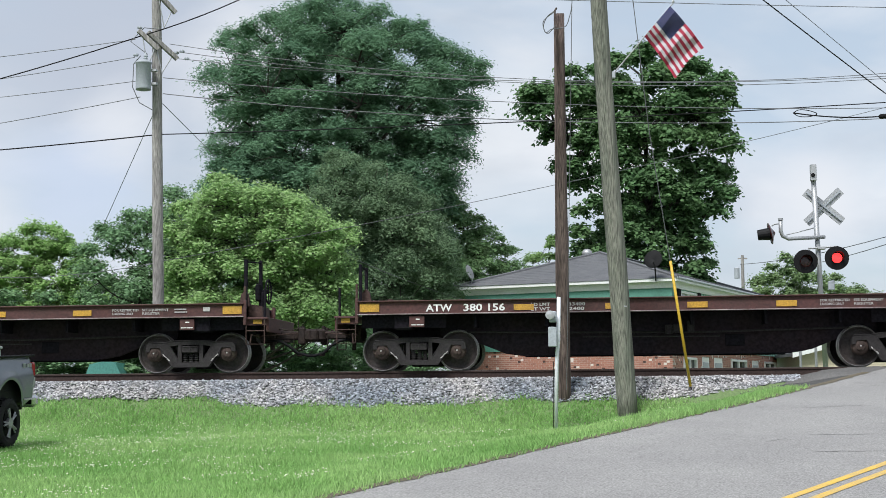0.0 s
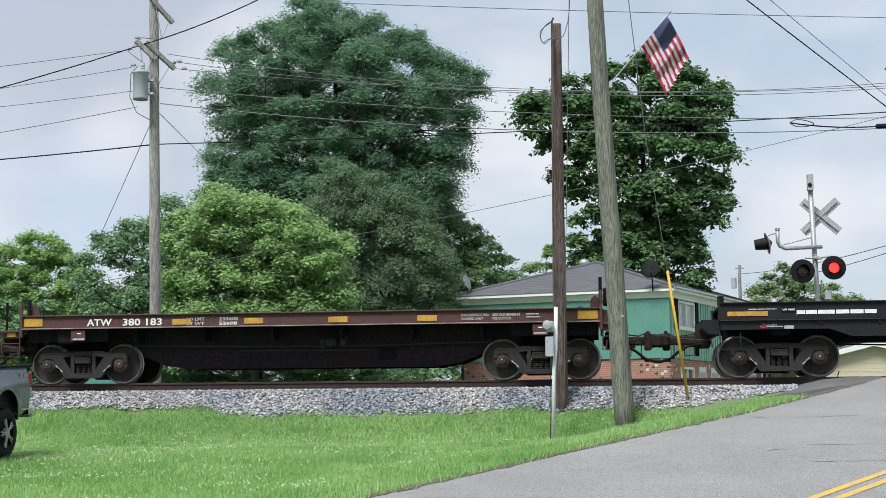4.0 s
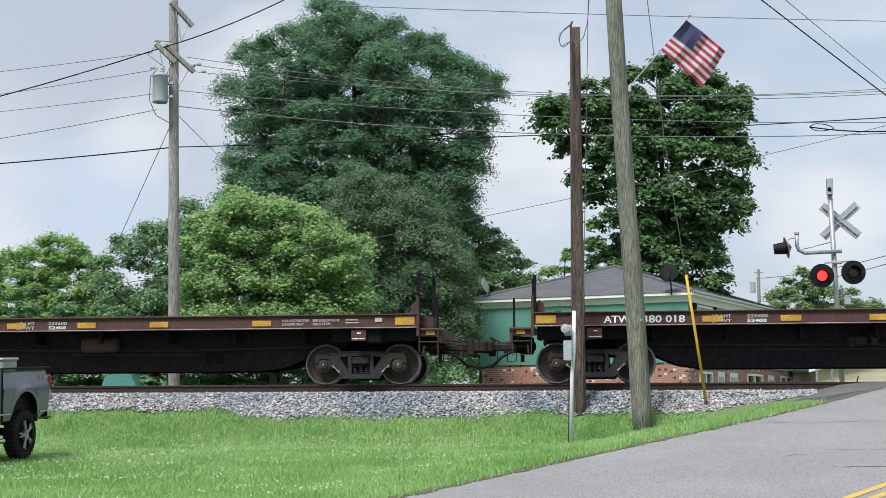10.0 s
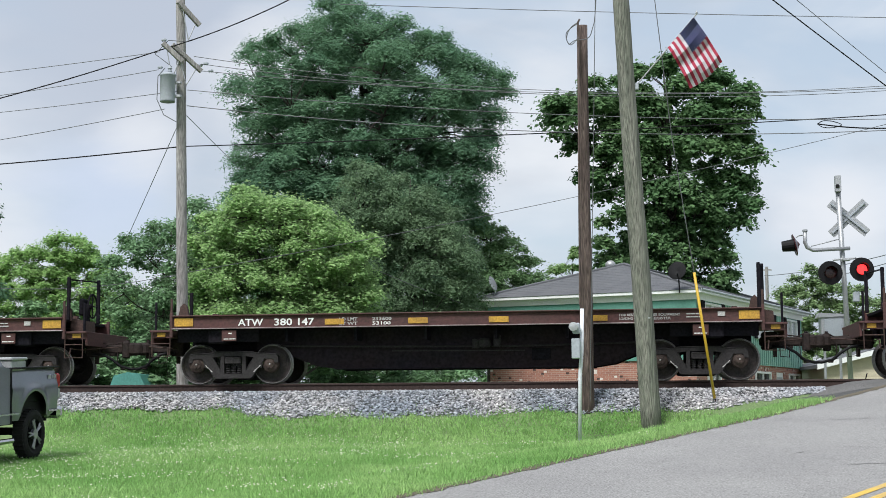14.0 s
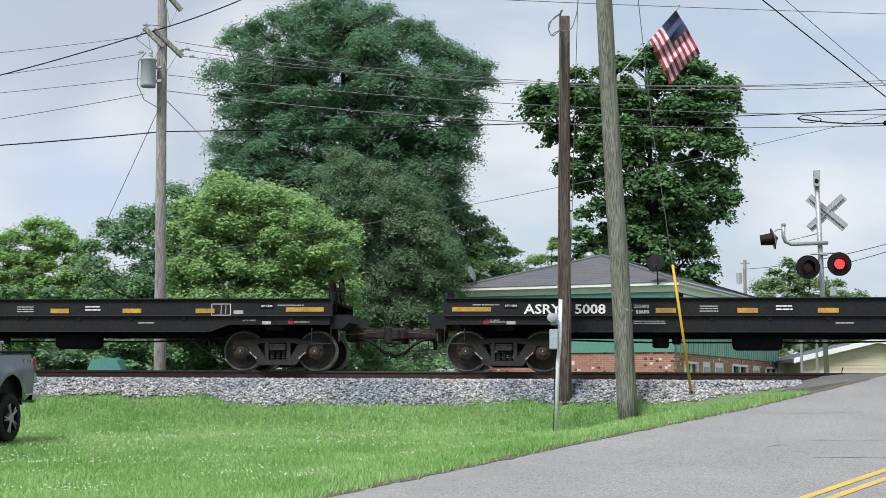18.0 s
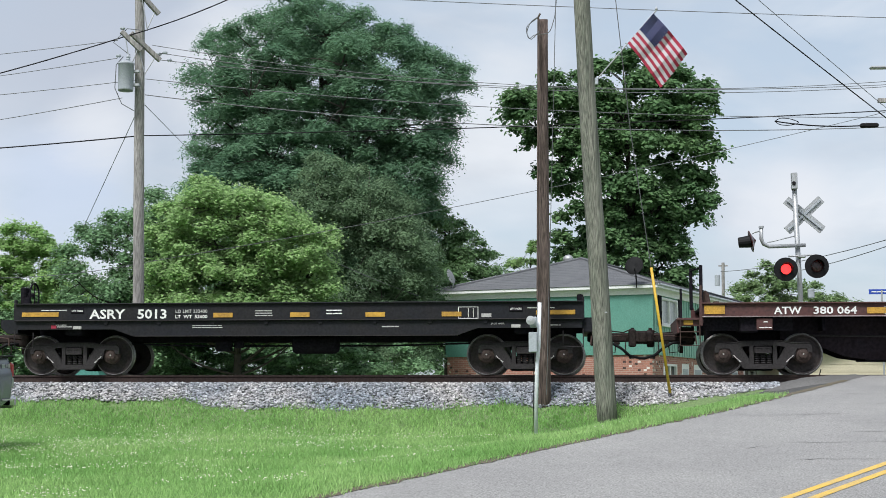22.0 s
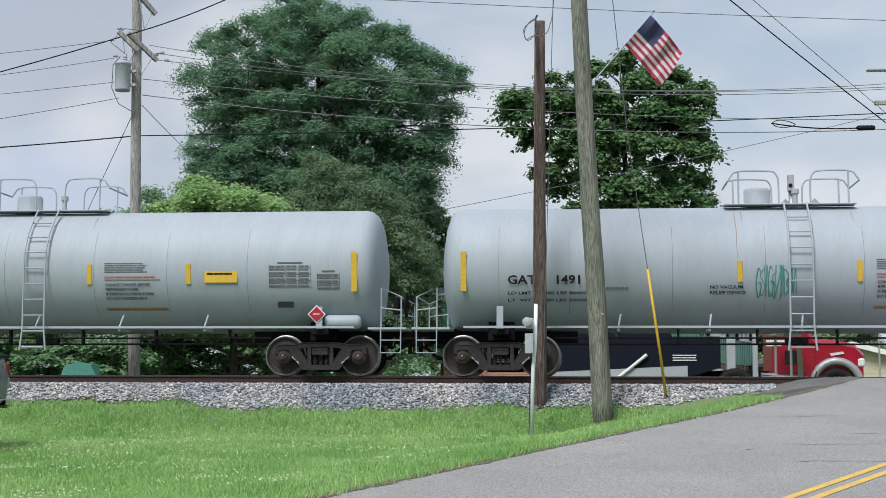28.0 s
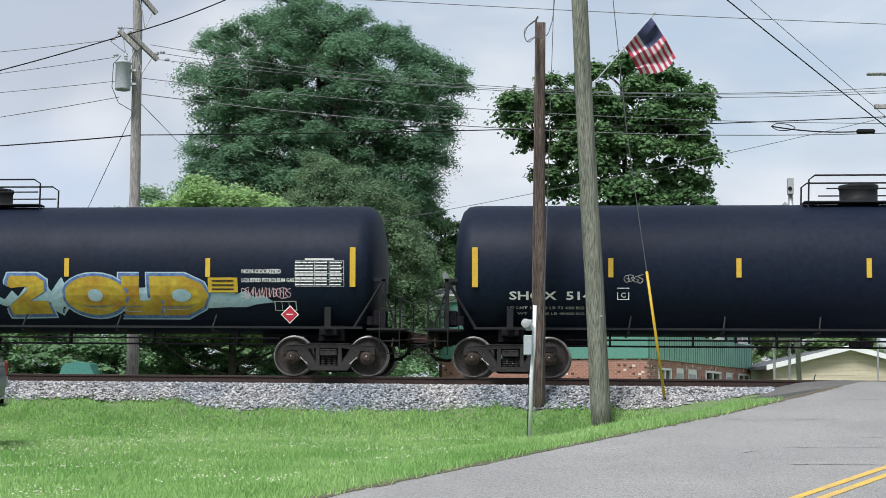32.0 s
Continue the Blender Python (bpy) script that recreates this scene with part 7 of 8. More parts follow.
for k in (-1, 1):
    part("roof", Shape().add([(0, -0.4, GT + 0.2), (k * (GW / 2 + 0.45), -0.4, GH - 0.08), (k * (GW / 2 + 0.45), 10.3, GH - 0.08), (0, 10.3, GT + 0.2), (0, -0.4, GT + 0.05), (k * (GW / 2 + 0.45), -0.4, GH - 0.22), (k * (GW / 2 + 0.45), 10.3, GH - 0.22), (0, 10.3, GT + 0.05)], [(0, 1, 2, 3), (7, 6, 5, 4), (0, 4, 5, 1), (1, 5, 6, 2), (2, 6, 7, 3)]), M_SHINGLE, cream)
    part("bargeboard", Shape().add([(0, -0.44, GT + 0.22), (k * (GW / 2 + 0.45), -0.44, GH - 0.06), (k * (GW / 2 + 0.45), -0.44, GH - 0.28), (0, -0.44, GT), (0, -0.4, GT + 0.22), (k * (GW / 2 + 0.45), -0.4, GH - 0.06), (k * (GW / 2 + 0.45), -0.4, GH - 0.28), (0, -0.4, GT)], [(0, 1, 2, 3), (7, 6, 5, 4), (0, 4, 5, 1), (3, 2, 6, 7)]), M_TRIM, cream)
cw = part("window", Shape().box((0.9, -0.05, 1.72), (1.5, 0.06, 0.1)).box((0.9, -0.05, 0.7), (1.5, 0.06, 0.1)).box((0.2, -0.05, 1.2), (0.1, 0.06, 1.0)).box((1.6, -0.05, 1.2), (0.1, 0.06, 1.0)), M_TRIM, cream, "white window frame")
part("pane", Shape().box((0.9, -0.03, 1.2), (1.4, 0.02, 0.95)), M_GLASS, cw)

# small far house and a low teal shelter in the bushes
fp = (18.04, 133.23, 5.33)
far_house = thing("far_house", "distant pale house with pitched roof", "house", pose(fp[0] + 9, fp[1], 0))
part("wall", Shape().box((0, 0, 2.5), (7, 6, 5.0)), M_TRIM, far_house)
part("roof", Shape().prism([(-4, 5.0), (4, 5.0), (0, 7.2)], -3.4, 3.4), M_SHINGLE, far_house)
tp = (-15.32, 43.22, 1.85)
shelter = thing("garden_shelter", "low teal tarpaulin shelter among bushes", "shelter", pose(tp[0], tp[1], 0.3))
part("cover", Shape().prism([(-0.45, 1.1), (-0.43, 1.95), (-0.3, 2.3), (0.1, 2.4), (0.5, 2.34), (0.72, 1.9), (0.75, 1.1)], -0.6, 0.6), M_TEAL, shelter)
for x in (-0.4, 0.7):
    for y in (-0.55, 0.55):
        part("leg", Shape().tube([(x, y, -0.2), (x, y, 1.62)], 0.025, 6), M_GALV, shelter)

# ---- trees and bushes ----
M_LEAF_DARK = leaf_mat("locust_leaves", (0.13, 0.245, 0.15), (0.165, 0.295, 0.17), 0.28, 0.45)
M_LEAF_BRIGHT = leaf_mat("mulberry_leaves", (0.31, 0.47, 0.2), (0.37, 0.53, 0.235), 0.32, 0.5)
M_LEAF_GREY = leaf_mat("elm_leaves", (0.135, 0.215, 0.122), (0.175, 0.265, 0.145), 0.28)
M_LEAF_ELDER = leaf_mat("box_elder_leaves", (0.165, 0.285, 0.15), (0.225, 0.365, 0.185), 0.45)
M_LEAF_HACK = leaf_mat("hackberry_leaves", (0.17, 0.295, 0.135), (0.235, 0.375, 0.17), 0.4)
M_LEAF_MAPLE = leaf_mat("catalpa_leaves", (0.1, 0.195, 0.085), (0.145, 0.25, 0.105), 0.36)
M_LEAF_FAR = leaf_mat("hedge_leaves", (0.29, 0.455, 0.17), (0.35, 0.52, 0.205), 0.3, 0.5)
M_LEAF_HEDGE = leaf_mat("thicket_leaves", (0.2, 0.3, 0.14), (0.24, 0.34, 0.16), 0.4)


def leaf_cloud(name, points, normals, ways, sizes, material, parent, seed, long=1.6, wide=0.8, broad=False):
    """Many small flat leaves, each a triangle, or a quad where broad, that faces its normal and points its way."""
    rng = np.random.default_rng(seed)
    n = len(points)
    nrm = normals + 0.42 * rng.normal(size=(n, 3))
    nrm /= np.linalg.norm(nrm, axis=1)[:, None]
    d = ways + 0.35 * rng.normal(size=(n, 3))
    d -= nrm * (d * nrm).sum(1)[:, None]
    d /= np.linalg.norm(d, axis=1)[:, None] + 1e-9
    e = np.cross(nrm, d)
    h = sizes[:, None] * 0.5
    k = 4 if broad else 3
    v = np.empty((n, k, 3))
    v[:, 0] = points + d * h * long
    if broad:
        v[:, 1] = points + e * h * wide - d * h * long * 0.2
        v[:, 2] = points - d * h * long * 0.9
        v[:, 3] = points - e * h * wide - d * h * long * 0.2
    else:
        v[:, 1] = points + e * h * wide - d * h * long * 0.5
        v[:, 2] = points - e * h * wide - d * h * long * 0.5
    me = bpy.data.meshes.new(name)
    me.vertices.add(k * n)
    me.vertices.foreach_set("co", v.reshape(-1).astype(np.float32))
    me.loops.add(k * n)
    me.loops.foreach_set("vertex_index", np.arange(k * n, dtype=np.int32))
    me.polygons.add(n)
    me.polygons.foreach_set("loop_start", np.arange(0, k * n, k, dtype=np.int32))
    me.materials.append(material)
    me.update(calc_edges=True)
    ob = part(name, me, None, parent, "", False)
    ob["kind"] = "stuff"
    return ob


def pads_in(profile, depth_y, depth, count, size, flat, seed, thin=None):
    """Pads of foliage that fill a crown: profile gives (height, left, right) from the top down. Each pad: centre, radius."""
    rng = np.random.default_rng(seed)
    zs = np.array([p[0] for p in profile])[::-1]
    lo, hi = np.array([p[1] for p in profile])[::-1], np.array([p[2] for p in profile])[::-1]
    wide = float((hi - lo).max())
    cen, rad = [], []
    tries = 0
    while len(cen) < count and tries < 60 * count:
        tries += 1
        z = rng.uniform(zs[0], zs[-1])
        x = rng.uniform(lo.min(), hi.max())
        r = size * rng.uniform(0.6, 1.3)
        zt = min(z + r * flat * 0.8, zs[-1])
        a, b = max(np.interp(z, zs, lo), np.interp(zt, zs, lo)), min(np.interp(z, zs, hi), np.interp(zt, zs, hi))
        r = min(r, max(0.35 * size, (b - a) * 0.5))
        inset = 0.36 * r
        if not a + inset <= x <= b - inset:
            continue
        if thin and rng.random() < thin(x, z):
            continue
        u = (x - (a + b) / 2) / max(0.5, (b - a) / 2)
        v = rng.uniform(-1, 1)
        v = math.copysign(abs(v) ** 0.6, v - 0.15)
        c = np.array([x, depth_y + depth * v * math.sqrt(max(0.08, 1 - u * u)) * (0.45 + 0.55 * (b - a) / wide), z])
        # pads keep a little clear of one another, so that dark gaps stay between them
        if cen:
            g = (np.array(cen) - c) / np.array([1, 1, flat])
            if (np.linalg.norm(g, axis=1) < 0.62 * (np.array(rad) + r) * (0.55 + 0.45 * (tries < 20 * count))).any():
                continue
        cen.append(c)
        rad.append(r)
    return np.array(cen), np.array(rad)


def sprays(cen, rad, flat, twigs, per_twig, seed, up=0.2, droop=0.3, loose=0.12):
    """From each pad's heart twigs reach outwards and bend down, with leaves along their outer half."""
    rng = np.random.default_rng(seed)
    m = len(cen)
    share = (rad / rad.mean()) ** 2
    n_t = np.maximum(6, (twigs * share).astype(int))
    own = np.repeat(np.arange(m), n_t)
    t = len(own)
    d = rng.normal(size=(t, 3))
    d[:, 2] = np.abs(d[:, 2]) * 0.9 - 0.35 + up
    d /= np.linalg.norm(d, axis=1)[:, None]
    length = rad[own] * (0.5 + 0.55 * rng.random(t) ** 0.7 + 0.45 * rng.random(t) ** 6)
    k = 0.3 + 0.7 * (np.arange(per_twig) + rng.random((t, per_twig))) / per_twig
    reach = d * np.array([1, 1, flat])
    q = cen[own][:, None] + reach[:, None] * (length[:, None] * k)[..., None]
    q[..., 2] -= droop * length[:, None] * k * k
    q += loose * rad[own][:, None, None] * rng.normal(size=q.shape)
    side = np.cross(d, np.array([0, 0, 1.0])) + 1e-4
    side /= np.linalg.norm(side, axis=1)[:, None]
    way = d[:, None] * 0.7 + side[:, None] * rng.choice((-1.0, 1.0), (t, per_twig))[..., None] + np.array([0, 0, -0.5 * droop])
    nrm = np.array([0, 0, 0.7]) + 0.75 * np.repeat(d[:, None], per_twig, 1)
    return q.reshape(-1, 3), nrm.reshape(-1, 3), way.reshape(-1, 3)


def tree(name, label, base, profile, depth_y, depth, pads, size, flat, leaf, twigs, per_twig, leaf_size, seed, bark_r=0.2, up=0.2, droop=0.3, loose=0.12,
         long=1.6, wide=0.8, broad=False, thin=None, lean=0.0):
    """A trunk that forks into limbs and branches, each ending in a pad of foliage."""
    rng = random.Random(seed)
    ob = thing(name, label, "tree" if name.endswith("tree") else "bush", pose(*base))
    o = np.array(base)
    cen, rad = pads_in(profile, depth_y, depth, pads, size, flat, seed, thin)
    cen = cen - o
    top = Vector((float(cen[:, 0].mean()) + lean, float(cen[:, 1].mean()), profile[0][0] - base[2] - size))
    low = profile[-1][0] - base[2]
    spine = [Vector((0, 0, -0.4)), Vector((top.x * 0.12 + 0.05, top.y * 0.1, max(0.6, low * 0.6))), Vector((top.x * 0.5, top.y * 0.5, low + (top.z - low) * 0.4)), top]
    part("trunk", Shape().tube(bend(spine, 5), [bark_r * (1.25 - 1.17 * i / 15) for i in range(16)], 10), M_BARK, ob, smooth=True)
    curve = bend(spine, 8)
    order = sorted(range(len(cen)), key=lambda i: -rad[i])
    limbs = []
    for i in order[:max(3, len(cen) // 7)]:
        e = Vector(cen[i])
        s = min(curve[4:], key=lambda p: abs(p.z - (e.z - 0.55 * (e - p).xy.length)))
        path = bend([s, s.lerp(e, 0.5) + Vector((rng.uniform(-0.2, 0.2), rng.uniform(-0.2, 0.2), -0.1 * (e - s).length)), e], 4)
        limbs.append((part("limb", Shape().tube(path, [bark_r * (0.34 - 0.28 * k / 8) for k in range(9)], 6), M_BARK, ob, smooth=True), path))
    for i in order[len(limbs):]:
        e = Vector(cen[i])
        limb, path = min(limbs, key=lambda q: min((p - e).length for p in q[1][2:7]))
        s = min(path[2:7], key=lambda p: (p - e).length)
        part("branch", Shape().tube([s, s.lerp(e, 0.5) + Vector((0, 0, 0.1)), e], [bark_r * 0.12 + 0.006, bark_r * 0.07 + 0.005, 0.006], 4), M_BARK, limb)
    pts, nrm, ways = sprays(cen, rad, flat, twigs, per_twig, seed + 1, up, droop, loose)
    rg = np.random.default_rng(seed + 3)
    leaf_cloud("crown", pts, nrm, ways, leaf_size * (0.6 + 0.8 * rg.random(len(pts))), leaf, ob, seed + 2, long, wide, broad)
    return ob


# each crown: (height, left, right) from the top down
LOCUST = ((18.6, -13.0, -11.3), (17.8, -14.8, -8.4), (17.0, -16.2, -7.0), (16.3, -16.7, -5.4), (15.4, -16.7, -4.6), (14.4, -16.7, -5.2), (13.2, -16.6, -5.5), (12.0, -16.6, -5.6), (11.1, -17.1, -5.9), (9.9, -17.0, -6.3), (8.3, -16.4, -6.6), (6.5, -15.0, -7.0))
tree("locust_tree", "tall dark green locust tree with feathery crown behind the track", (-11.2, 60.6, 0.2), LOCUST, 59.6, 3.4, 400, 0.98, 0.85, M_LEAF_DARK, 50, 22, 0.085, 11, 0.36, 0.25, 0.5, 0.15, 2.2, 0.62,
     thin=lambda x, z: 0.75 if noise.noise(Vector((x * 0.55, 3.3, z * 0.7))) > 0.3 and z > 13 else 0.0)
ELM = ((10.8, -10.4, -9.4), (10.1, -10.9, -7.6), (9.4, -11.1, -6.6), (8.4, -11.1, -5.9), (7.3, -10.4, -5.6), (5.1, -10.2, -5.4), (3.2, -9.8, -5.6))
tree("elm_tree", "grey-green leafy tree behind the track", (-8.0, 53.2, 0.2), ELM, 52.8, 1.9, 110, 0.8, 0.8, M_LEAF_GREY, 70, 20, 0.065, 21, 0.24, 0.05, 0.55, 0.16, 1.7, 0.8)
HACKBERRY = ((10.1, -7.3, -6.2), (9.1, -7.4, -5.2), (8.1, -7.6, -4.1), (7.1, -7.8, -3.8), (5.9, -7.8, -4.3), (4.0, -7.8, -4.8))
tree("hackberry_tree", "mid green leafy tree between locust and house", (-6.2, 61.6, 0.2), HACKBERRY, 61.6, 1.6, 85, 0.7, 0.8, M_LEAF_HACK, 46, 14, 0.095, 25, 0.18, 0.3, 0.3, 0.14, 1.5, 0.9)
MULBERRY = ((8.4, -12.4, -11.8), (8.0, -13.1, -9.7), (7.5, -13.7, -8.9), (7.0, -14.0, -8.0), (6.3, -14.0, -7.7), (5.6, -14.0, -8.0), (4.5, -14.0, -7.9), (3.5, -14.0, -8.3))
tree("mulberry_tree", "bright green broad-leaved young tree behind the track", (-11.1, 45.0, 0.6), MULBERRY, 44.6, 1.7, 170, 0.62, 0.8, M_LEAF_BRIGHT, 50, 17, 0.085, 31, 0.15, 0.75, 0.12, 0.21, 1.5, 0.9)
BOX_ELDER = ((8.2, -14.7, -13.2), (7.9, -15.2, -13.2), (7.5, -16.3, -13.3), (7.1, -16.9, -13.2), (6.5, -17.1, -13.1), (4.6, -17.3, -13.1), (2.6, -17.3, -13.1))
tree("box_elder_tree", "mid green open bushy tree behind the track", (-15.4, 46.3, 0.6), BOX_ELDER, 46.2, 1.5, 85, 0.6, 0.7, M_LEAF_ELDER, 44, 14, 0.085, 41, 0.11, 0.5, 0.25, 0.18, 1.5, 0.9,
     thin=lambda x, z: 0.5 if noise.noise(Vector((x * 0.9, 1.3, z * 0.9))) > 0.1 else 0.0)
CATALPA = ((17.0, 1.0, 2.4), (16.3, -1.8, 5.0), (15.6, -3.7, 5.3), (14.9, -4.1, 5.6), (13.9, -3.9, 5.8), (12.8, -3.4, 5.5), (11.6, -2.4, 5.3), (10.1, -2.0, 5.4), (9.3, -1.9, 4.8), (8.3, -2.0, 4.5), (6.4, -2.2, 4.2))
tree("catalpa_tree", "tall dark green broad-leaved tree behind the house", (1.9, 64.8, 0.2), CATALPA, 64.6, 2.4, 210, 0.78, 0.8, M_LEAF_MAPLE, 40, 11, 0.14, 51, 0.3, 0.2, 0.5, 0.15, 1.5, 1.0, True,
     thin=lambda x, z: 0.72 if x < 0.4 and 7.5 < z < 14.8 else 0.12)
EDGE_TREE = ((9.9, -21.5, -20.2), (9.0, -22.5, -19.5), (7.9, -22.5, -19.6), (7.4, -22.5, -20.3), (6.6, -22.5, -20.0), (5.9, -22.5, -19.7), (4.0, -22.5, -19.8), (2.6, -22.5, -19.9))
tree("edge_tree", "overhanging dark leafy tree beside the track", (-21.4, 44.0, 0.6), EDGE_TREE, 43.6, 1.2, 46, 0.6, 0.65, M_LEAF_DARK, 50, 14, 0.085, 61, 0.26, 0.2, 0.4, 0.14, 1.7)
SAPLING = ((8.8, -3.1, -2.3), (8.2, -3.9, -1.9), (7.6, -4.0, -1.7), (6.5, -3.8, -1.9))
tree("sapling_tree", "small pale green sapling behind the house", (-2.9, 68.3, 0.2), SAPLING, 68.0, 0.7, 18, 0.5, 0.8, M_LEAF_BRIGHT, 30, 12, 0.11, 71, 0.07, 0.5)
HEDGE = ((9.6, -28.5, -25.6), (9.1, -31.0, -24.4), (7.6, -32.0, -23.8), (5.6, -32.0, -23.7), (3.6, -31.0, -23.7))
tree("hedge_bush", "pale yellow-green bushes behind the track", (-27.0, 67.0, 0.0), HEDGE, 67.0, 1.2, 210, 0.72, 0.9, M_LEAF_FAR, 36, 12, 0.12, 81, 0.08, 0.6, 0.1)
UNDERGROWTH = ((4.9, -19.0, -17.3), (4.2, -20.8, -16.2), (3.2, -20.6, -13.2), (1.9, -20.4, -12.2))
tree("undergrowth_bush", "bright green undergrowth below the trees", (-17.0, 44.4, 0.6), UNDERGROWTH, 44.0, 0.8, 70, 0.55, 0.6, M_LEAF_ELDER, 46, 12, 0.095, 91, 0.05, 0.5, 0.2)
SHADE = ((4.7, -13.8, -9.0), (3.8, -14.6, -6.2), (2.8, -15.0, -5.2), (1.8, -15.0, -5.0))
tree("shade_bush", "dark undergrowth below the trees", (-10.0, 48.2, 0.6), SHADE, 48.0, 1.5, 80, 0.62, 0.6, M_LEAF_ELDER, 46, 12, 0.105, 101, 0.05, 0.4, 0.3)
FAR = ((9.7, 9.9, 11.3), (9.1, 8.3, 12.4), (8.2, 8.0, 15.4), (7.2, 8.0, 17.0), (5.5, 8.0, 17.6), (3.2, 7.8, 17.6))
tree("far_bush", "mid green bushes beyond the house", (12.0, 89.8, 0.0), FAR, 89.5, 2.0, 130, 0.85, 0.8, M_LEAF_HEDGE, 40, 12, 0.14, 111, 0.08, 0.5, 0.25)
BACK = ((7.7, -27.0, -8.0), (7.0, -36.0, -4.0), (5.0, -37.0, -3.6), (2.2, -37.0, -3.6))
tree("back_bush", "distant woods behind the houses", (-18.0, 76.5, 0.0), BACK, 76.0, 2.6, 170, 1.25, 0.8, M_LEAF_ELDER, 46, 11, 0.2, 121, 0.08, 0.4, 0.25)

# ---- grass, clover, broken stone, ties ----
def tri_cloud(name, label, category, v, faces_per, material, parent=None, kind="stuff"):
    """Many loose triangles or quads as one object; v: (n, k, 3)."""
    n, k = v.shape[:2]
    me = bpy.data.meshes.new(name)
    me.vertices.add(n * k)
    me.vertices.foreach_set("co", v.reshape(-1).astype(np.float32))
    me.loops.add(n * k)
    me.loops.foreach_set("vertex_index", np.arange(n * k, dtype=np.int32))
    me.polygons.add(n)
    me.polygons.foreach_set("loop_start", np.arange(0, n * k, k, dtype=np.int32))
    me.materials.append(material)
    me.update(calc_edges=True)
    ob = new(name, me)
    return tagged(ob, label, category, kind=kind)


GROUND = np.vectorize(lambda x, y: rough(x, y), otypes=[float])
EDGE = np.vectorize(lambda y: along(ROAD_EDGE, y), otypes=[float])
grng = np.random.default_rng(5)
BEDY = [b[0] for b in BED]
BEDZ = [b[1] for b in BED]


def grass_patch(count, x0, x1, y0, y1, h0, h1, seed_name):
    x, y = grng.uniform(x0, x1, count), grng.uniform(y0, y1, count)
    keep = (x < EDGE(y) - 0.02 + 0.05 * grng.normal(size=count)) & ((x + 0.5 * y < 17.1 + 0.2 * grng.normal(size=count)) | (y < 24)) & (y < toe_y(x) + 0.1 * grng.normal(size=count))
    x, y = x[keep], y[keep]
    n = len(x)
    # taller tufts and bare spots
    cl = np.array([noise.noise(Vector((a * 1.3, b * 1.3, 4))) for a, b in zip(x, y)])
    near_edge = np.clip(1 - (EDGE(y) - x) / 0.6, 0, 1)
    h = (h0 + (h1 - h0) * grng.random(n)) * (1 + 0.5 * cl + 0.7 * near_edge)
    z = GROUND(x, y) - 0.01
    a = grng.uniform(0, 6.283, n)
    w = 0.005 + 0.005 * grng.random(n) + 0.00015 * y
    bend = h * (0.25 + 0.5 * grng.random(n))
    b = grng.uniform(0, 6.283, n)
    v = np.empty((n, 3, 3))
    v[:, 0] = np.stack([x - w * np.cos(a), y - w * np.sin(a), z], 1)
    v[:, 1] = np.stack([x + w * np.cos(a), y + w * np.sin(a), z], 1)
    v[:, 2] = np.stack([x + bend * np.cos(b), y + bend * np.sin(b), z + h], 1)
    return v


blades = np.concatenate([grass_patch(190000, -10.5, 4.4, 13.5, 23, 0.035, 0.1, 1), grass_patch(270000, -13, 6.0, 22, 32.2, 0.04, 0.12, 2)])
tri_cloud("grass", "bright green mown grass with longer tufts", "grass", blades, 3, M_BLADE)

# clover heads, thicker towards the parked truck
n = 9000
cx, cy = grng.uniform(-12.5, 1.0, n), grng.uniform(16, 30.6, n)
den = np.array([noise.noise(Vector((a * 0.7, b * 0.7, 8))) for a, b in zip(cx, cy)]) + np.clip((-3.5 - cx) * 0.09, -0.25, 0.4) + 0.03 * (cy - 24)
keep = (den > grng.uniform(0.0, 0.6, n)) & (cx < EDGE(cy) - 0.6) & (cy < toe_y(cx) - 0.1)
cx, cy = cx[keep], cy[keep]
cz = GROUND(cx, cy) + grng.uniform(0.05, 0.1, len(cx))
r = grng.uniform(0.008, 0.016, len(cx))
OCT = np.array([[1, 0, 0], [0, 1, 0], [-1, 0, 0], [0, -1, 0], [0, 0, 0.9], [0, 0, -0.6]])
FACE = ((0, 1, 4), (1, 2, 4), (2, 3, 4), (3, 0, 4), (1, 0, 5), (2, 1, 5), (3, 2, 5), (0, 3, 5))
cv = np.stack([cx, cy, cz], 1)[:, None, :] + OCT[None] * r[:, None, None]
tri_cloud("clover_flowers", "small white clover heads scattered in grass", "flowers", np.concatenate([cv[:, list(f)] for f in FACE]), 3, M_CLOVER)

# broken stone on the shoulder of the track
n = 56000
sx, sy = grng.uniform(-16, 3.9, n), TRACK_Y + grng.uniform(-2.5, -0.75, n)
keep = (sy > toe_y(sx) - 0.12 * grng.random(n))
sx, sy = sx[keep], sy[keep]
n = len(sx)
sz = np.maximum(np.interp(sy - TRACK_Y, BEDY, BEDZ), GROUND(sx, sy)) + grng.uniform(-0.01, 0.035, n)
sr = 0.016 + 0.032 * grng.random(n) ** 1.9
q = OCT[None] * sr[:, None, None] * grng.uniform(0.5, 1.5, (n, 6, 3)) * np.array([1.25, 1.0, 0.75])
an = np.stack([grng.uniform(0, 6.283, n), grng.normal(0, 0.4, n)], 1)
ca, sa = np.cos(an), np.sin(an)
q = np.stack([q[:, :, 0] * ca[:, :1] - q[:, :, 1] * sa[:, :1], q[:, :, 0] * sa[:, :1] + q[:, :, 1] * ca[:, :1], q[:, :, 2]], 2)
q = np.stack([q[:, :, 0], q[:, :, 1] * ca[:, 1:] - q[:, :, 2] * sa[:, 1:], q[:, :, 1] * sa[:, 1:] + q[:, :, 2] * ca[:, 1:]], 2)
sv = np.stack([sx, sy, sz], 1)[:, None, :] + q
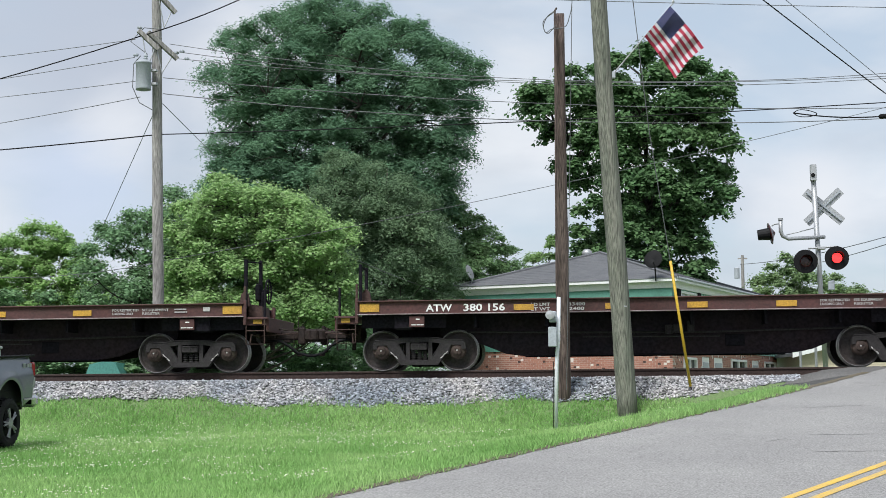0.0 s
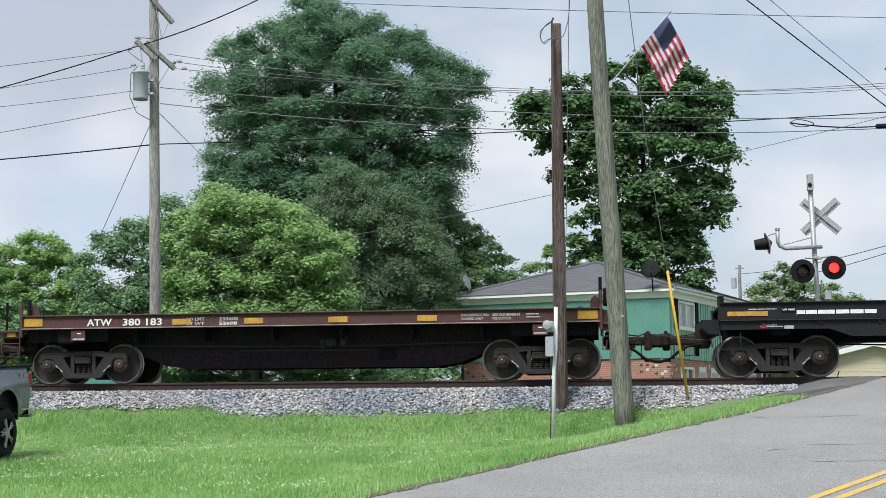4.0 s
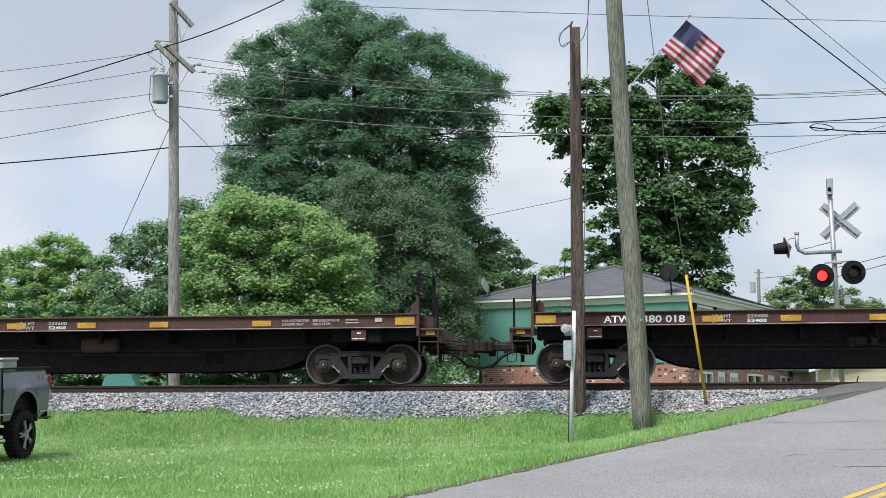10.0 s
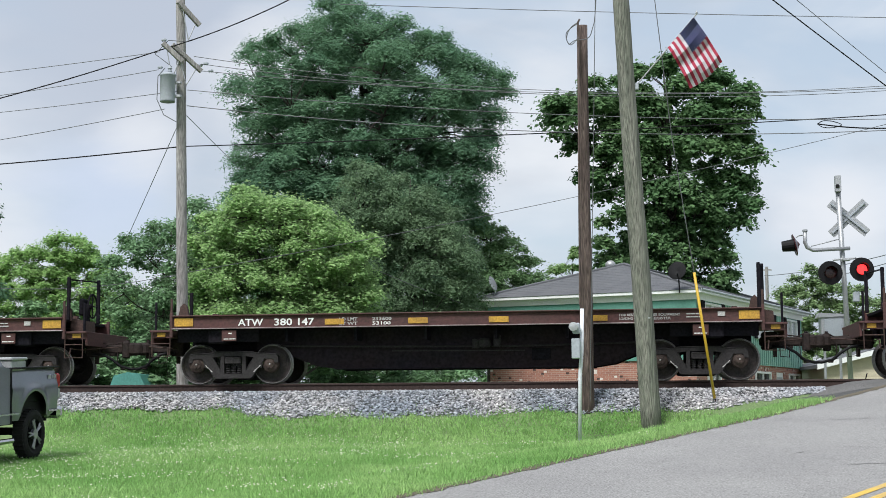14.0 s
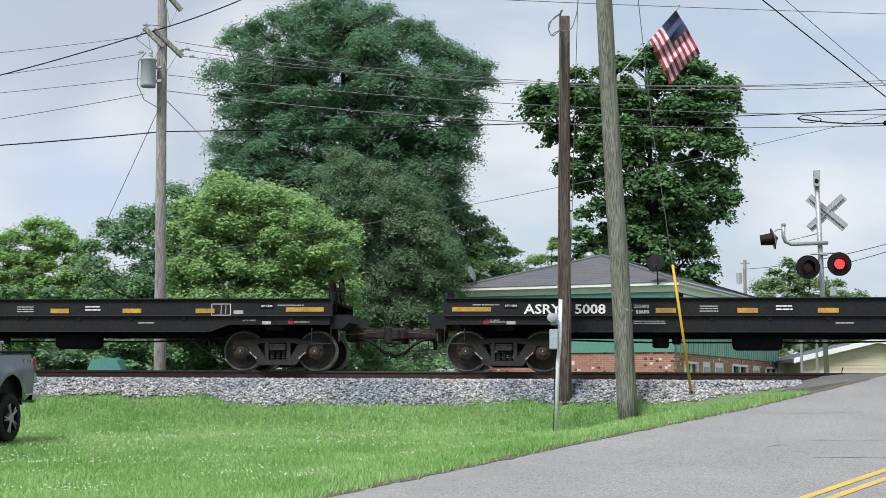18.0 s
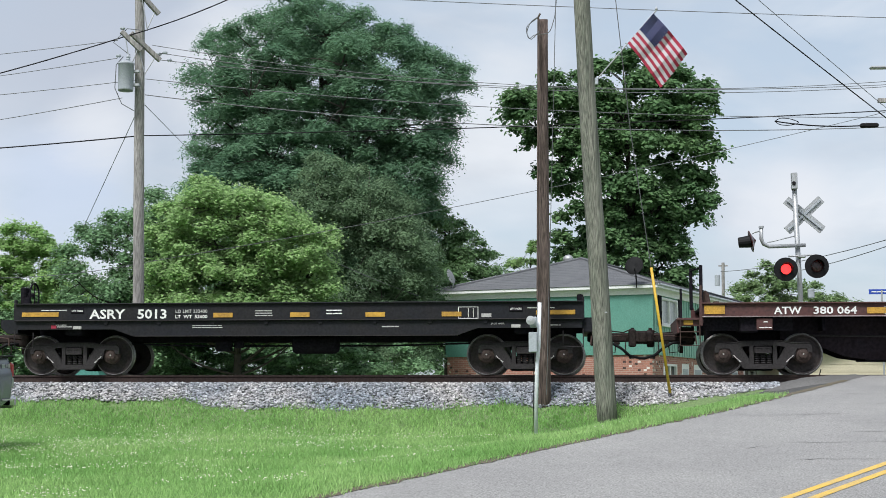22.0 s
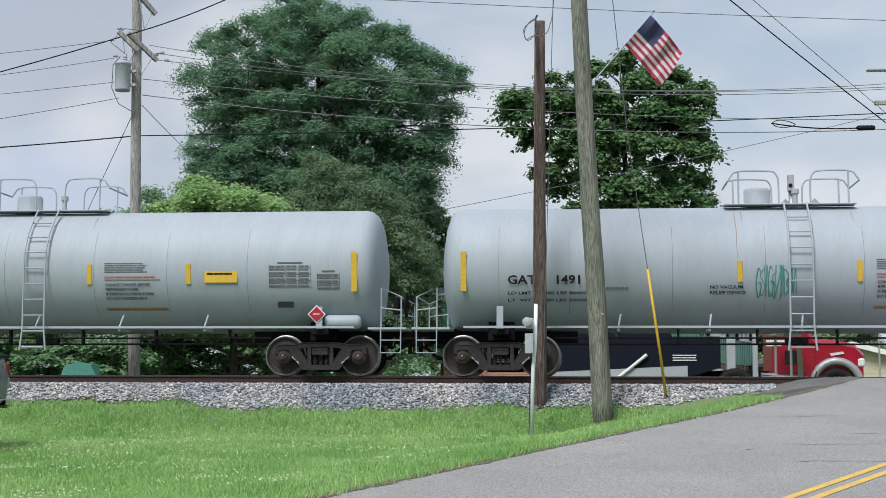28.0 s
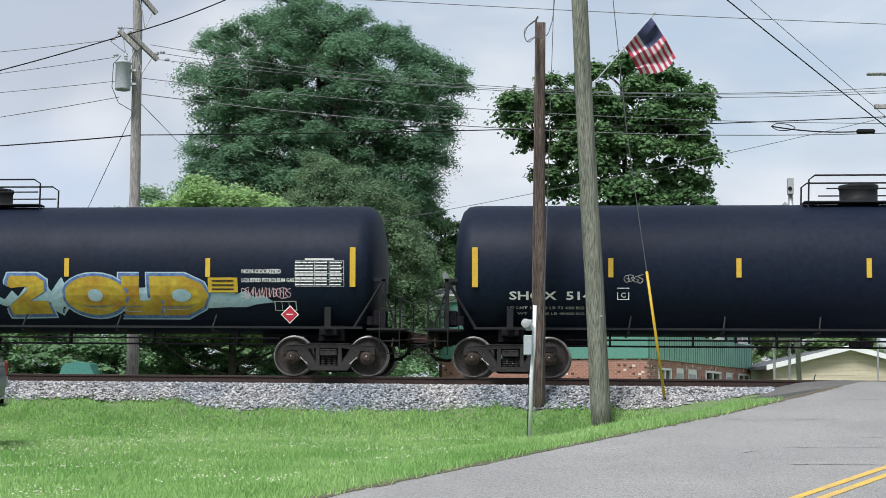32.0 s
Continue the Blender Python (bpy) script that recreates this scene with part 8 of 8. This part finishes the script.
me = bpy.data.meshes.new("ballast_stones")
me.vertices.add(6 * n)
me.vertices.foreach_set("co", sv.reshape(-1).astype(np.float32))
idx = (np.arange(n)[:, None, None] * 6 + np.array(FACE)[None]).reshape(-1).astype(np.int32)
me.loops.add(len(idx))
me.loops.foreach_set("vertex_index", idx)
me.polygons.add(8 * n)
me.polygons.foreach_set("loop_start", np.arange(0, 24 * n, 3, dtype=np.int32))
me.materials.append(M_STONE)
me.update(calc_edges=True)
tagged(new("ballast_stones", me), "loose broken grey stone along the track", "ballast", kind="stuff")

TIE = Shape().box((0, 0, 0), (0.23, 2.6, 0.17), 0.012).mesh("railway_tie", M_TIE)
for i in range(48):
    x = -22 + i * 0.53
    if x < 3.2:
        ob = new("railway_tie", TIE)
        ob.matrix_basis = pose(x + 0.02 * math.sin(i * 7), TRACK_Y + 0.03 * math.sin(i * 3), RAIL_Z - 0.185 - 0.085, 0, 0, math.sin(i * 5) * 1.0)
        tagged(ob, "weathered dark timber tie in broken stone", "railway tie", "ties of the track")

# dark gravelly asphalt where the road meets the bed of stone
rampm = Shape()
xs = spread(2.4, 7.6, 0.2)
RAMP_Y = tuple(spread(30.2, 32.8, 0.2)) + (33.06, 33.7, 34.3, 34.6, 35.2, 36.0)
for x in xs:
    for y in RAMP_Y:
        top = ground_z(x + 0.5, y) + 0.03
        edge = along(ROAD_EDGE, y)
        low = max(ground_z(x, y), float(np.interp(y - TRACK_Y, BEDY, BEDZ))) - 0.05
        lump = 0.05 * noise.noise(Vector((x * 2.5, y * 2.5, 1))) + 0.02 * noise.noise(Vector((x * 9, y * 9, 1)))
        on = smoothstep(edge - 2.6, edge - 0.9, x + 0.5 * noise.noise(Vector((y * 1.4, x, 5)))) * smoothstep(30.3, 31.6, y + 0.4 * noise.noise(Vector((x * 2, y, 3))))
        sink = 0.1 * smoothstep(edge - 0.1, edge + 0.3, x) + 0.08 * (1 - smoothstep(30.3, 31.5, y))
        rampm.v.append((x, y, low + (min(top, RAIL_Z - 0.02) + lump * (1 - smoothstep(edge - 0.5, edge, x)) - low) * on - sink))
nr = len(RAMP_Y)
rampm.f = [(i * nr + j, (i + 1) * nr + j, (i + 1) * nr + j + 1, i * nr + j + 1) for i in range(len(xs) - 1) for j in range(nr - 1)]
thing("crossing_apron", "dark patched asphalt hump at the level crossing", "road", kind="structure", shape=rampm, material=M_ASPHALT_DARK, smooth=True)

# gravelly corner between grass, track and road
px_, py_ = spread(2.6, 6.2, 0.3), spread(26.4, 31.4, 0.3)
patch = sheet(px_, py_, lambda x, y: rough(x, y) + (0.012 if x + 0.5 * y > 17.0 and x < along(ROAD_EDGE, y) + 0.1 else -0.05))
thing("gravel_patch", "bare gravelly earth beside the crossing", "gravel", kind="structure", shape=patch, material=M_BALLAST_SHADED, smooth=True)

# ---- parked pickup truck ----
M_SPOKE = mat("machined_spoke", (0.4, 0.4, 0.42), 0.4, 0.6, var=0.15, bump=0)
def loft(sections, close=True):
    """Rings of equal length joined one to the next."""
    s = Shape()
    n = len(sections[0])
    for ring in sections:
        s.v += [tuple(p) for p in ring]
    for i in range(len(sections) - 1):
        for k in range(n):
            j = (k + 1) % n
            s.f.append((i * n + k, i * n + j, (i + 1) * n + j, (i + 1) * n + k))
    if close:
        s.f.append(tuple(reversed(range(n))))
        s.f.append(tuple(range((len(sections) - 1) * n, len(sections) * n)))
    return s


def road_wheel(parent, x, y, z, r, w, spokes, name="wheel"):
    side = -1 if y < 0 else 1
    m = Matrix.Translation((x, y, z)) @ (LAY if side < 0 else LAY.inverted())
    tyre = Shape().lathe([(r * 0.62, -w / 2), (r * 0.8, -w * 0.52), (r * 0.94, -w * 0.46), (r, -w * 0.36), (r, w * 0.36), (r * 0.94, w * 0.46), (r * 0.8, w * 0.52), (r * 0.62, w * 0.44), (r * 0.6, 0)], 32, m)
    tread = Shape()
    for k in range(32):
        a = k * math.pi / 16
        tread.box(tuple(m @ Vector(((r + 0.004) * math.cos(a), (r + 0.004) * math.sin(a), 0))), (0.03, w * 0.8, 0.012), 0, Matrix.Rotation(-a + math.pi / 2, 4, "Y"))
    wh = part(name, tyre, M_TYRE, parent, "chunky black tyre")
    part("tread", tread, M_TYRE, wh)["kind"] = "stuff"
    part("rim", Shape().lathe([(r * 0.64, w * 0.5), (r * 0.6, w * 0.46), (r * 0.57, w * 0.2), (0.02, w * 0.25)], 28, m, False), M_PLASTIC, wh)
    sp = Shape()
    for k in range(spokes):
        a = k * 2 * math.pi / spokes
        for b in (-0.13, 0.13):
            sp.tube([tuple(m @ Vector((0.05 * math.cos(a), 0.05 * math.sin(a), w * 0.52))), tuple(m @ Vector((r * 0.57 * math.cos(a + b), r * 0.6 * math.sin(a + b), w * 0.5)))], 0.015, 6)
    sp.lathe([(0.08, w * 0.3), (0.08, w * 0.54), (0.02, w * 0.56)], 14, m)
    part("spokes", sp, M_SPOKE, wh, "dull metal spokes")
    return wh


# truck space: x forward from the tail, y to its left, z up from the ground
PICK = (-10.46, 24.36, 0.77)
pickup = thing("pickup_truck", "dark grey pickup truck parked on the lawn", "pickup truck", pose(PICK[0], PICK[1], PICK[2]) @ pose(0, 0, 0, 0, 2.5, -93.5) @ pose(-1.2, -0.86, 0) @ Matrix.Diagonal((1.06, 1.06, 1.09, 1)))
for k in (-1, 1):
    s = Shape()
    cols = spread(0.25, 1.95, 0.05)
    rows_ = 11
    for x in cols:
        low = 0.6 if abs(x - 1.2) > 0.46 else 0.60 + 0.46 * math.sqrt(max(0.0, 1 - ((x - 1.2) / 0.46) ** 2))
        low = max(low, 0.62 + 0.14 * (1 - smoothstep(0.25, 0.7, x)))
        for r in range(rows_):
            z = low + (1.42 - low) * r / (rows_ - 1)
            y = float(np.interp(z, (0.6, 0.72, 0.95, 1.12, 1.18, 1.38, 1.42), (0.92, 0.955, 0.98, 0.99, 0.965, 0.915, 0.88)))
            y -= 0.07 * (1 - smoothstep(0.24, 0.34, x)) - 0.03 * max(0.0, 1 - abs(math.hypot(x - 1.2, z - 0.6) - 0.5) / 0.09)
            s.v.append((x, k * y, z))
    for a in range(len(cols) - 1):
        for r in range(rows_ - 1):
            q = (a * rows_ + r, (a + 1) * rows_ + r, (a + 1) * rows_ + r + 1, a * rows_ + r + 1)
            s.f.append(q if k < 0 else q[::-1])
    part("bed_side", s, M_CARGREY, pickup, "metallic dark grey panel", True)
    part("inner_wall", Shape().box((1.1, k * 0.86, 1.15), (1.66, 0.03, 0.52)).box((1.1, k * 0.72, 0.78), (1.3, 0.3, 0.3), 0.05), M_PLASTIC, pickup)
    part("tail_light", Shape().box((0.3, k * 0.93, 1.2), (0.12, 0.09, 0.24), 0.03), M_REDGLASS, pickup, "tall red lamp")
    part("lamp_trim", Shape().box((0.3, k * 0.93, 1.0), (0.11, 0.085, 0.16), 0.02), M_GALV, pickup)
    part("bed_rail", Shape().box((1.1, k * 0.92, 1.425), (1.68, 0.1, 0.03), 0.01), M_PLASTIC, pickup)
    part("body_stripe", Shape().box((0.52, k * 0.985, 0.73), (0.4, 0.02, 0.025)).box((2.9, k * 0.99, 0.73), (2.3, 0.02, 0.025)), M_CHROME, pickup, "bright side trim")
    road_wheel(pickup, 1.2, k * 0.88, 0.385, 0.385, 0.23, 5)
    road_wheel(pickup, 4.75, k * 0.88, 0.385, 0.385, 0.23, 5)
    part("running_board", Shape().tube([(1.95, k * 0.98, 0.33), (4.1, k * 0.98, 0.33)], 0.04, 8), M_CHROME, pickup)
    ca = Shape()
    prof = [(1.98, 0.58), (1.98, 1.42), (2.2, 1.46), (2.45, 1.93), (3.5, 1.95), (4.25, 1.42), (4.28, 0.58)]
    n = len(prof)
    ca.v += [(x, k * (0.96 if z < 1.5 else 0.78), z) for x, z in prof] + [(x, k * (0.90 if z < 1.5 else 0.74), z) for x, z in prof]
    f0 = tuple(range(n))
    ca.f += [f0 if k < 0 else f0[::-1]] + [(i, (i + 1) % n, (i + 1) % n + n, i + n) for i in range(n)]
    part("door", ca, M_CARGREY, pickup, "grey cab side with doors")
    part("side_window", Shape().add([(2.35, k * 0.93, 1.48), (3.15, k * 0.93, 1.48), (3.1, k * 0.80, 1.88), (2.55, k * 0.80, 1.88)], [(0, 1, 2, 3)]).add([(3.22, k * 0.93, 1.48), (4.0, k * 0.93, 1.48), (3.5, k * 0.80, 1.88), (3.18, k * 0.80, 1.88)], [(0, 1, 2, 3)]), M_GLASS, pickup)
part("tailgate", Shape().box((0.27, 0, 1.08), (0.08, 1.72, 0.62), 0.02), M_CARGREY, pickup)
part("bumper", Shape().box((0.16, 0, 0.68), (0.18, 1.9, 0.2), 0.05), M_CHROME, pickup, "chrome rear bumper")
part("bed_floor", Shape().box((1.1, 0, 0.85), (1.68, 1.7, 0.06)).box((1.94, 0, 1.1), (0.05, 1.7, 0.6)), M_PLASTIC, pickup)
part("toolbox", Shape().box((1.68, 0, 1.47), (0.5, 1.9, 0.16), 0.02).box((1.68, 0, 1.57), (0.54, 1.94, 0.05), 0.015), M_GALV, pickup, "bright metal toolbox across the bed")
part("cab_roof", loft([[(x, y, z) for y, z in ((-0.76, zz - 0.02), (-0.6, zz + 0.03), (0.6, zz + 0.03), (0.76, zz - 0.02))] for x, zz in ((2.45, 1.93), (2.9, 1.97), (3.5, 1.94))], False), M_CARGREY, pickup)
part("rear_window", Shape().add([(2.2, -0.85, 1.46), (2.2, 0.85, 1.46), (2.45, 0.74, 1.92), (2.45, -0.74, 1.92)], [(0, 1, 2, 3)]), M_GLASS, pickup)
part("windscreen", Shape().add([(4.25, -0.85, 1.43), (4.25, 0.85, 1.43), (3.5, 0.74, 1.93), (3.5, -0.74, 1.93)], [(0, 1, 2, 3)]), M_GLASS, pickup)
part("bonnet", loft([[(x, -0.93, 0.6), (x, -0.93, z - 0.08), (x, -0.8, z), (x, 0.8, z), (x, 0.93, z - 0.08), (x, 0.93, 0.6)] for x, z in ((4.26, 1.42), (4.9, 1.36), (5.55, 1.25), (5.75, 1.05))]), M_CARGREY, pickup)
part("front_bumper", Shape().box((5.82, 0, 0.7), (0.2, 1.9, 0.3), 0.06), M_CHROME, pickup)
part("chassis", Shape().box((2.9, 0, 0.62), (5.6, 1.3, 0.16)).tube([(1.2, -0.8, 0.43), (1.2, 0.8, 0.43)], 0.06, 8), M_UNDER, pickup)
for k in (-1, 1):
    part("badge", Shape().box((0.62, k * 0.955, 1.27), (0.1, 0.01, 0.07), 0.003).box((0.5, k * 0.955, 1.27), (0.06, 0.01, 0.05), 0.003).box((0.41, k * 0.955, 1.27), (0.08, 0.01, 0.07), 0.003), M_GALV, pickup, "pale side badge")
    part("seam", Shape().box((1.965, k * 0.965, 1.0), (0.02, 0.03, 0.84)), M_PLASTIC, pickup)

# ---- red truck with its low trailer on the street beyond the track ----
semi = thing("semi_truck", "red lorry cab pulling a low dark blue trailer", "lorry", pose(0, 0, 0))
# lorry space: x = 0 at the nose, the rest behind at -x; z from the road
part("bonnet", loft([[(x, -w, 0.75), (x, -w, z - 0.12), (x, -w + 0.2, z), (x, w - 0.2, z), (x, w, z - 0.12), (x, w, 0.75)] for x, w, z in ((-1.35, 1.0, 1.86), (-0.8, 0.98, 1.82), (-0.25, 0.92, 1.72), (-0.03, 0.85, 1.5))]), M_REDTRUCK, semi, "rounded red bonnet")
part("cab", loft([[(x, -1.05, 0.7), (x, -1.05, z - 0.15), (x, -0.9, z), (x, 0.9, z), (x, 1.05, z - 0.15), (x, 1.05, 0.7)] for x, z in ((-2.5, 2.45), (-2.1, 2.5), (-1.8, 2.45), (-1.36, 1.9))]), M_REDTRUCK, semi, "red cab")
part("side_window", Shape().box((-2.1, -1.045, 2.2), (0.6, 0.02, 0.5), 0.01), M_GLASS, semi)
part("door_window", Shape().box((-2.0, -1.06, 1.35), (0.32, 0.02, 0.36), 0.01), M_GLASS, semi)
part("fender", Shape().tube([(-0.78 + 0.66 * math.cos(a), -1.02, 0.52 + 0.72 * math.sin(a)) for a in [math.pi * k / 12 for k in range(13)]], 0.11, 8), M_GALV, semi, "pale grey wheel arch", True)
part("fairing", Shape().box((-2.95, -1.0, 1.3), (0.14, 0.2, 1.5), 0.02).box((-3.6, -0.95, 1.2), (0.25, 0.2, 1.3), 0.02), M_GREYPAINT, semi, "grey exhaust and fairing")
part("fuel_tank", Shape().lathe([(0.02, -0.6), (0.3, -0.6), (0.3, 0.6), (0.02, 0.6)], 16, Matrix.Translation((-2.2, -0.95, 0.62)) @ Matrix.Rotation(radians(90), 4, "Y")), M_CHROME, semi, smooth=True)
part("bumper", Shape().box((0.05, 0, 0.6), (0.2, 2.2, 0.36), 0.05), M_CHROME, semi)
part("grille", Shape().box((0.0, 0, 1.15), (0.06, 1.1, 0.7), 0.03), M_CHROME, semi)
part("headlight", Shape().box((-0.1, -0.82, 1.2), (0.22, 0.2, 0.25), 0.05), M_WHITE, semi)
part("door_mark", Shape().box((-2.4, -1.06, 1.78), (0.5, 0.01, 0.06)).box((-2.45, -1.06, 1.66), (0.4, 0.01, 0.04)), M_WHITE, semi)
part("bonnet_mark", Shape().prism([(-0.95, 1.45), (-0.6, 1.5), (-0.55, 1.44), (-0.9, 1.38)], -1.0, -0.99), M_WHITE, semi)
for x, y in ((-0.78, -0.95), (-0.78, 0.95), (-3.5, -0.95), (-3.5, 0.95), (-4.8, -0.95), (-4.8, 0.95), (-7.3, -0.95), (-8.4, -0.95), (-7.3, 0.95), (-8.4, 0.95)):
    road_wheel(semi, x, y, 0.52, 0.52, 0.35, 10)
part("frame", Shape().box((-3.5, 0, 0.85), (5.5, 0.8, 0.25)), M_UNDER, semi)
M_NAVY = mat("navy_trailer_paint", (0.006, 0.0085, 0.018), 0.6, var=0.2, scale=1.5, bump=0.02, spec=0.15)
part("trailer_body", Shape().prism([(-9.0, 0.6), (-9.0, 2.3), (-5.4, 2.3), (-5.2, 1.9), (-3.9, 1.9), (-3.9, 1.05), (-5.2, 0.66)], -1.22, 1.22), M_NAVY, semi, "dark blue trailer body")
part("trailer_rail", Shape().prism([(-9.0, 0.6), (-9.0, 0.9), (-4.8, 1.1), (-4.8, 0.66)], -1.26, -1.23), M_GREYPAINT, semi, "grey lower rail")
part("landing_leg", Shape().tube([(-5.9, -1.3, 1.4), (-6.75, -1.3, 0.72)], 0.045, 8).box((-6.75, -1.3, 0.68), (0.3, 0.25, 0.06)), M_TRIM, semi, "white diagonal strut")
bars(semi, -5.2, -1.235, 1.22, 0.65, 0.2, 3, M_WHITE)
SEMI_X = ((0, -62.0), (22, -31.0), (23.5, -17.6), (24, -13.1), (24.5, -8.5), (25, -4.63), (25.5, -1.77), (26.5, 2.0), (27.5, 5.35), (28, 7.44), (29, 9.3), (30, 14.5), (31, 20.5), (32, 27.0))
SEMI_Y, SEMI_Z = 42.0, 1.18

# ---- flag ----
FLAG_LOW, FLAG_TIP = Vector((0.12, 30.10, 8.23)), Vector((1.34, 29.91, 9.59))
flag = thing("flag", "striped national flag on an angled staff", "flag", pose(*FLAG_LOW))
staff = (FLAG_TIP - FLAG_LOW)
part("staff", Shape().tube([(0, 0, 0), tuple(staff)], 0.014, 8), M_GALV, flag)
part("finial", Shape().lathe([(0.02, 0), (0.03, 0.03), (0.005, 0.08)], 8, Matrix.Translation(staff)), M_GALV, flag)
HOIST, FLY, PIECES = 0.80, 1.16, 7
FLAG_H = staff.normalized()                          # along the staff
FLAG_N = (Vector(EYE) - FLAG_LOW).normalized()       # out of the cloth
FLAG_R = Vector((0, 0, 1)).cross(FLAG_N).normalized()
FLAG_V = FLAG_N.cross(FLAG_R).normalized()
FLAG_TOP = staff - FLAG_H * 0.09
FLAG_PANELS = []
w, h = FLY / PIECES, HOIST / 13
STAR = [(0.4 if k % 2 else 1.0, k * math.pi / 5 + math.pi / 2) for k in range(10)]
for s in range(13):
    for i in range(PIECES):
        in_canton = i < 3 and s < 7
        base = M_FLAGBLUE if in_canton else M_FLAGRED if s % 2 == 0 else M_FLAGWHITE
        pieces = [(Shape().box((w / 2, 0, 0), (w * 1.05, 0.003, h * 1.06)), base)]
        if in_canton:
            stars = Shape()
            for k in range(3):
                stars.prism([(w * (k + (0.25 if s % 2 else 0.75)) / 3 + 0.011 * q * math.cos(a), 0.011 * q * math.sin(a)) for q, a in STAR], -0.0035, 0.0035)
            pieces.append((stars, M_FLAGWHITE))
        FLAG_PANELS.append((s, i, part("flag_piece", mesh_of("flag_piece", pieces), None, flag)))
# seconds, lie of the fly (degrees below level), how far it is spread
FLAG_LIE = ((0, 57, 0.87), (1, 62, 0.95), (2, 48, 0.92), (3, 72, 0.75), (6, 52, 0.88), (7, 56, 0.55), (8, 64, 0.8), (9, 50, 0.56), (10, 48, 0.86), (11, 66, 0.82), (12, 51, 0.9), (13, 76, 0.72), (14, 66, 0.75),
            (17, 74, 0.65), (18, 68, 0.78), (19, 58, 0.9), (20, 45, 0.98), (21, 55, 0.72), (22, 56, 0.92), (23, 70, 0.75), (24, 72, 0.65), (25, 66, 0.75), (28, 57, 0.85), (28.5, 40, 0.62), (29, 74, 0.62), (29.5, 48, 0.72), (30, 166, 0.5), (30.3, 178, 0.55), (30.6, 125, 0.42), (31, 44, 0.85), (31.5, 86, 0.6), (32, 66, 0.42))


def flag_rows():
    """Rows of poses for each piece of cloth, from the lie of the flag."""
    times = [k * 0.25 for k in range(129)]
    rows = [[] for _ in FLAG_PANELS]
    for t in times:
        k = max(i for i, q in enumerate(FLAG_LIE) if q[0] <= t)
        q0, q1 = FLAG_LIE[k], FLAG_LIE[min(k + 1, len(FLAG_LIE) - 1)]
        u = smoothstep(q0[0], q1[0], t) if q1[0] > q0[0] else 0.0
        lie, spread_ = q0[1] + (q1[1] - q0[1]) * u, q0[2] + (q1[2] - q0[2]) * u
        wave = math.acos(max(0.2, min(0.98, spread_)))
        at = None
        for n, (s, i, ob) in enumerate(FLAG_PANELS):
            if i == 0:
                at = FLAG_TOP - FLAG_H * (h * (s + 0.5)) + FLAG_N * (0.02 + 0.004 * (s % 2))
            a = radians(lie - 8 * (1 - i / PIECES) + 3 * math.sin(t * 1.7 + s * 0.15))
            level = FLAG_R * math.cos(a) - FLAG_V * math.sin(a)
            fold = wave * (1.0 + 0.3 * math.sin(t * 2.1 + s * 0.22)) * math.cos(i * 1.9 + t * 1.6 + s * 0.2)
            way = level * math.cos(fold) + FLAG_N * math.sin(fold)
            side = FLAG_N.cross(way)
            side = (side if side.dot(FLAG_H) > 0 else -side).normalized()
            nrm = side.cross(way)
            rows[n].append((t, Matrix.Translation(at) @ Matrix((way, nrm, side)).transposed().to_4x4()))
            at = at + way * w
    return rows


# ---- what moves ----
def motions():
    for car, sets, at in TRAIN:
        x0 = FIRST_X + at
        walk(car, [(t, pose(x0 - s, TRACK_Y, RAIL_Z)) for t, s in RUN])
        # the wheels turn while the car is near the crossing
        t0 = max(0.0, (x0 - 11) / 13.95)
        t1 = min(32.0, (x0 + 20) / 13.95)
        for ws in sets:
            p = ws.matrix_basis.translation.copy()
            rows = [(0.0, pose(*p))] if t0 > 0 else []
            t = t0
            while t < t1 + 1e-6:
                turn = -(run_at(t) - run_at(t0)) / WHEEL_R
                rows.append((t, pose(*p, 0, math.degrees(turn), 0)))
                t += 1 / 30
            if t1 < 32 and len(rows) > 1:
                rows.append((32.0, rows[-1][1]))
            if len(rows) > 1:
                walk(ws, rows)

    # the street climbs towards the crossing
    walk(semi, [(t, pose(x, SEMI_Y, SEMI_Z + 0.3 * smoothstep(-3.0, 6.5, x))) for t, x in SEMI_X])
    for (_, _, panel), rows in zip(FLAG_PANELS, flag_rows()):
        walk(panel, rows)
    # the two lamps flash in turn
    for k, (lens, at) in enumerate(LAMPS):
        rows = []
        for t0, lit in FLASH:
            face = 0 if lit == k else 180
            if rows:
                last_face = rows[-1][2]
                if last_face == face:
                    continue
                for gap in (-0.09, -0.05):
                    rows.append((t0 + gap, pose(*at, 0, 0, last_face), last_face))
                for j in (0, 1, 2, 3):
                    rows.append((t0 + (j - 1.5) / 60, pose(*at, 0, 0, last_face + (face - last_face) * j / 3), face))
                for gap in (0.05, 0.09):
                    rows.append((t0 + gap, pose(*at, 0, 0, face), face))
            else:
                rows.append((0.0, pose(*at, 0, 0, face), face))
        rows.append((32.0, pose(*at, 0, 0, rows[-1][2]), 0))
        walk(lens, [(max(0.0, r[0]), r[1]) for r in rows])


# seconds at which a lamp lights: 0 the one by the mast's near arm, 1 the other
FLASH = [(0.0, 1)]
for beat in range(30):
    FLASH += [(0.095 + 1.085 * beat, 0), (0.61 + 1.085 * beat, 1)]
FLASH = [f for f in FLASH if f[0] < 31.8]

motions()
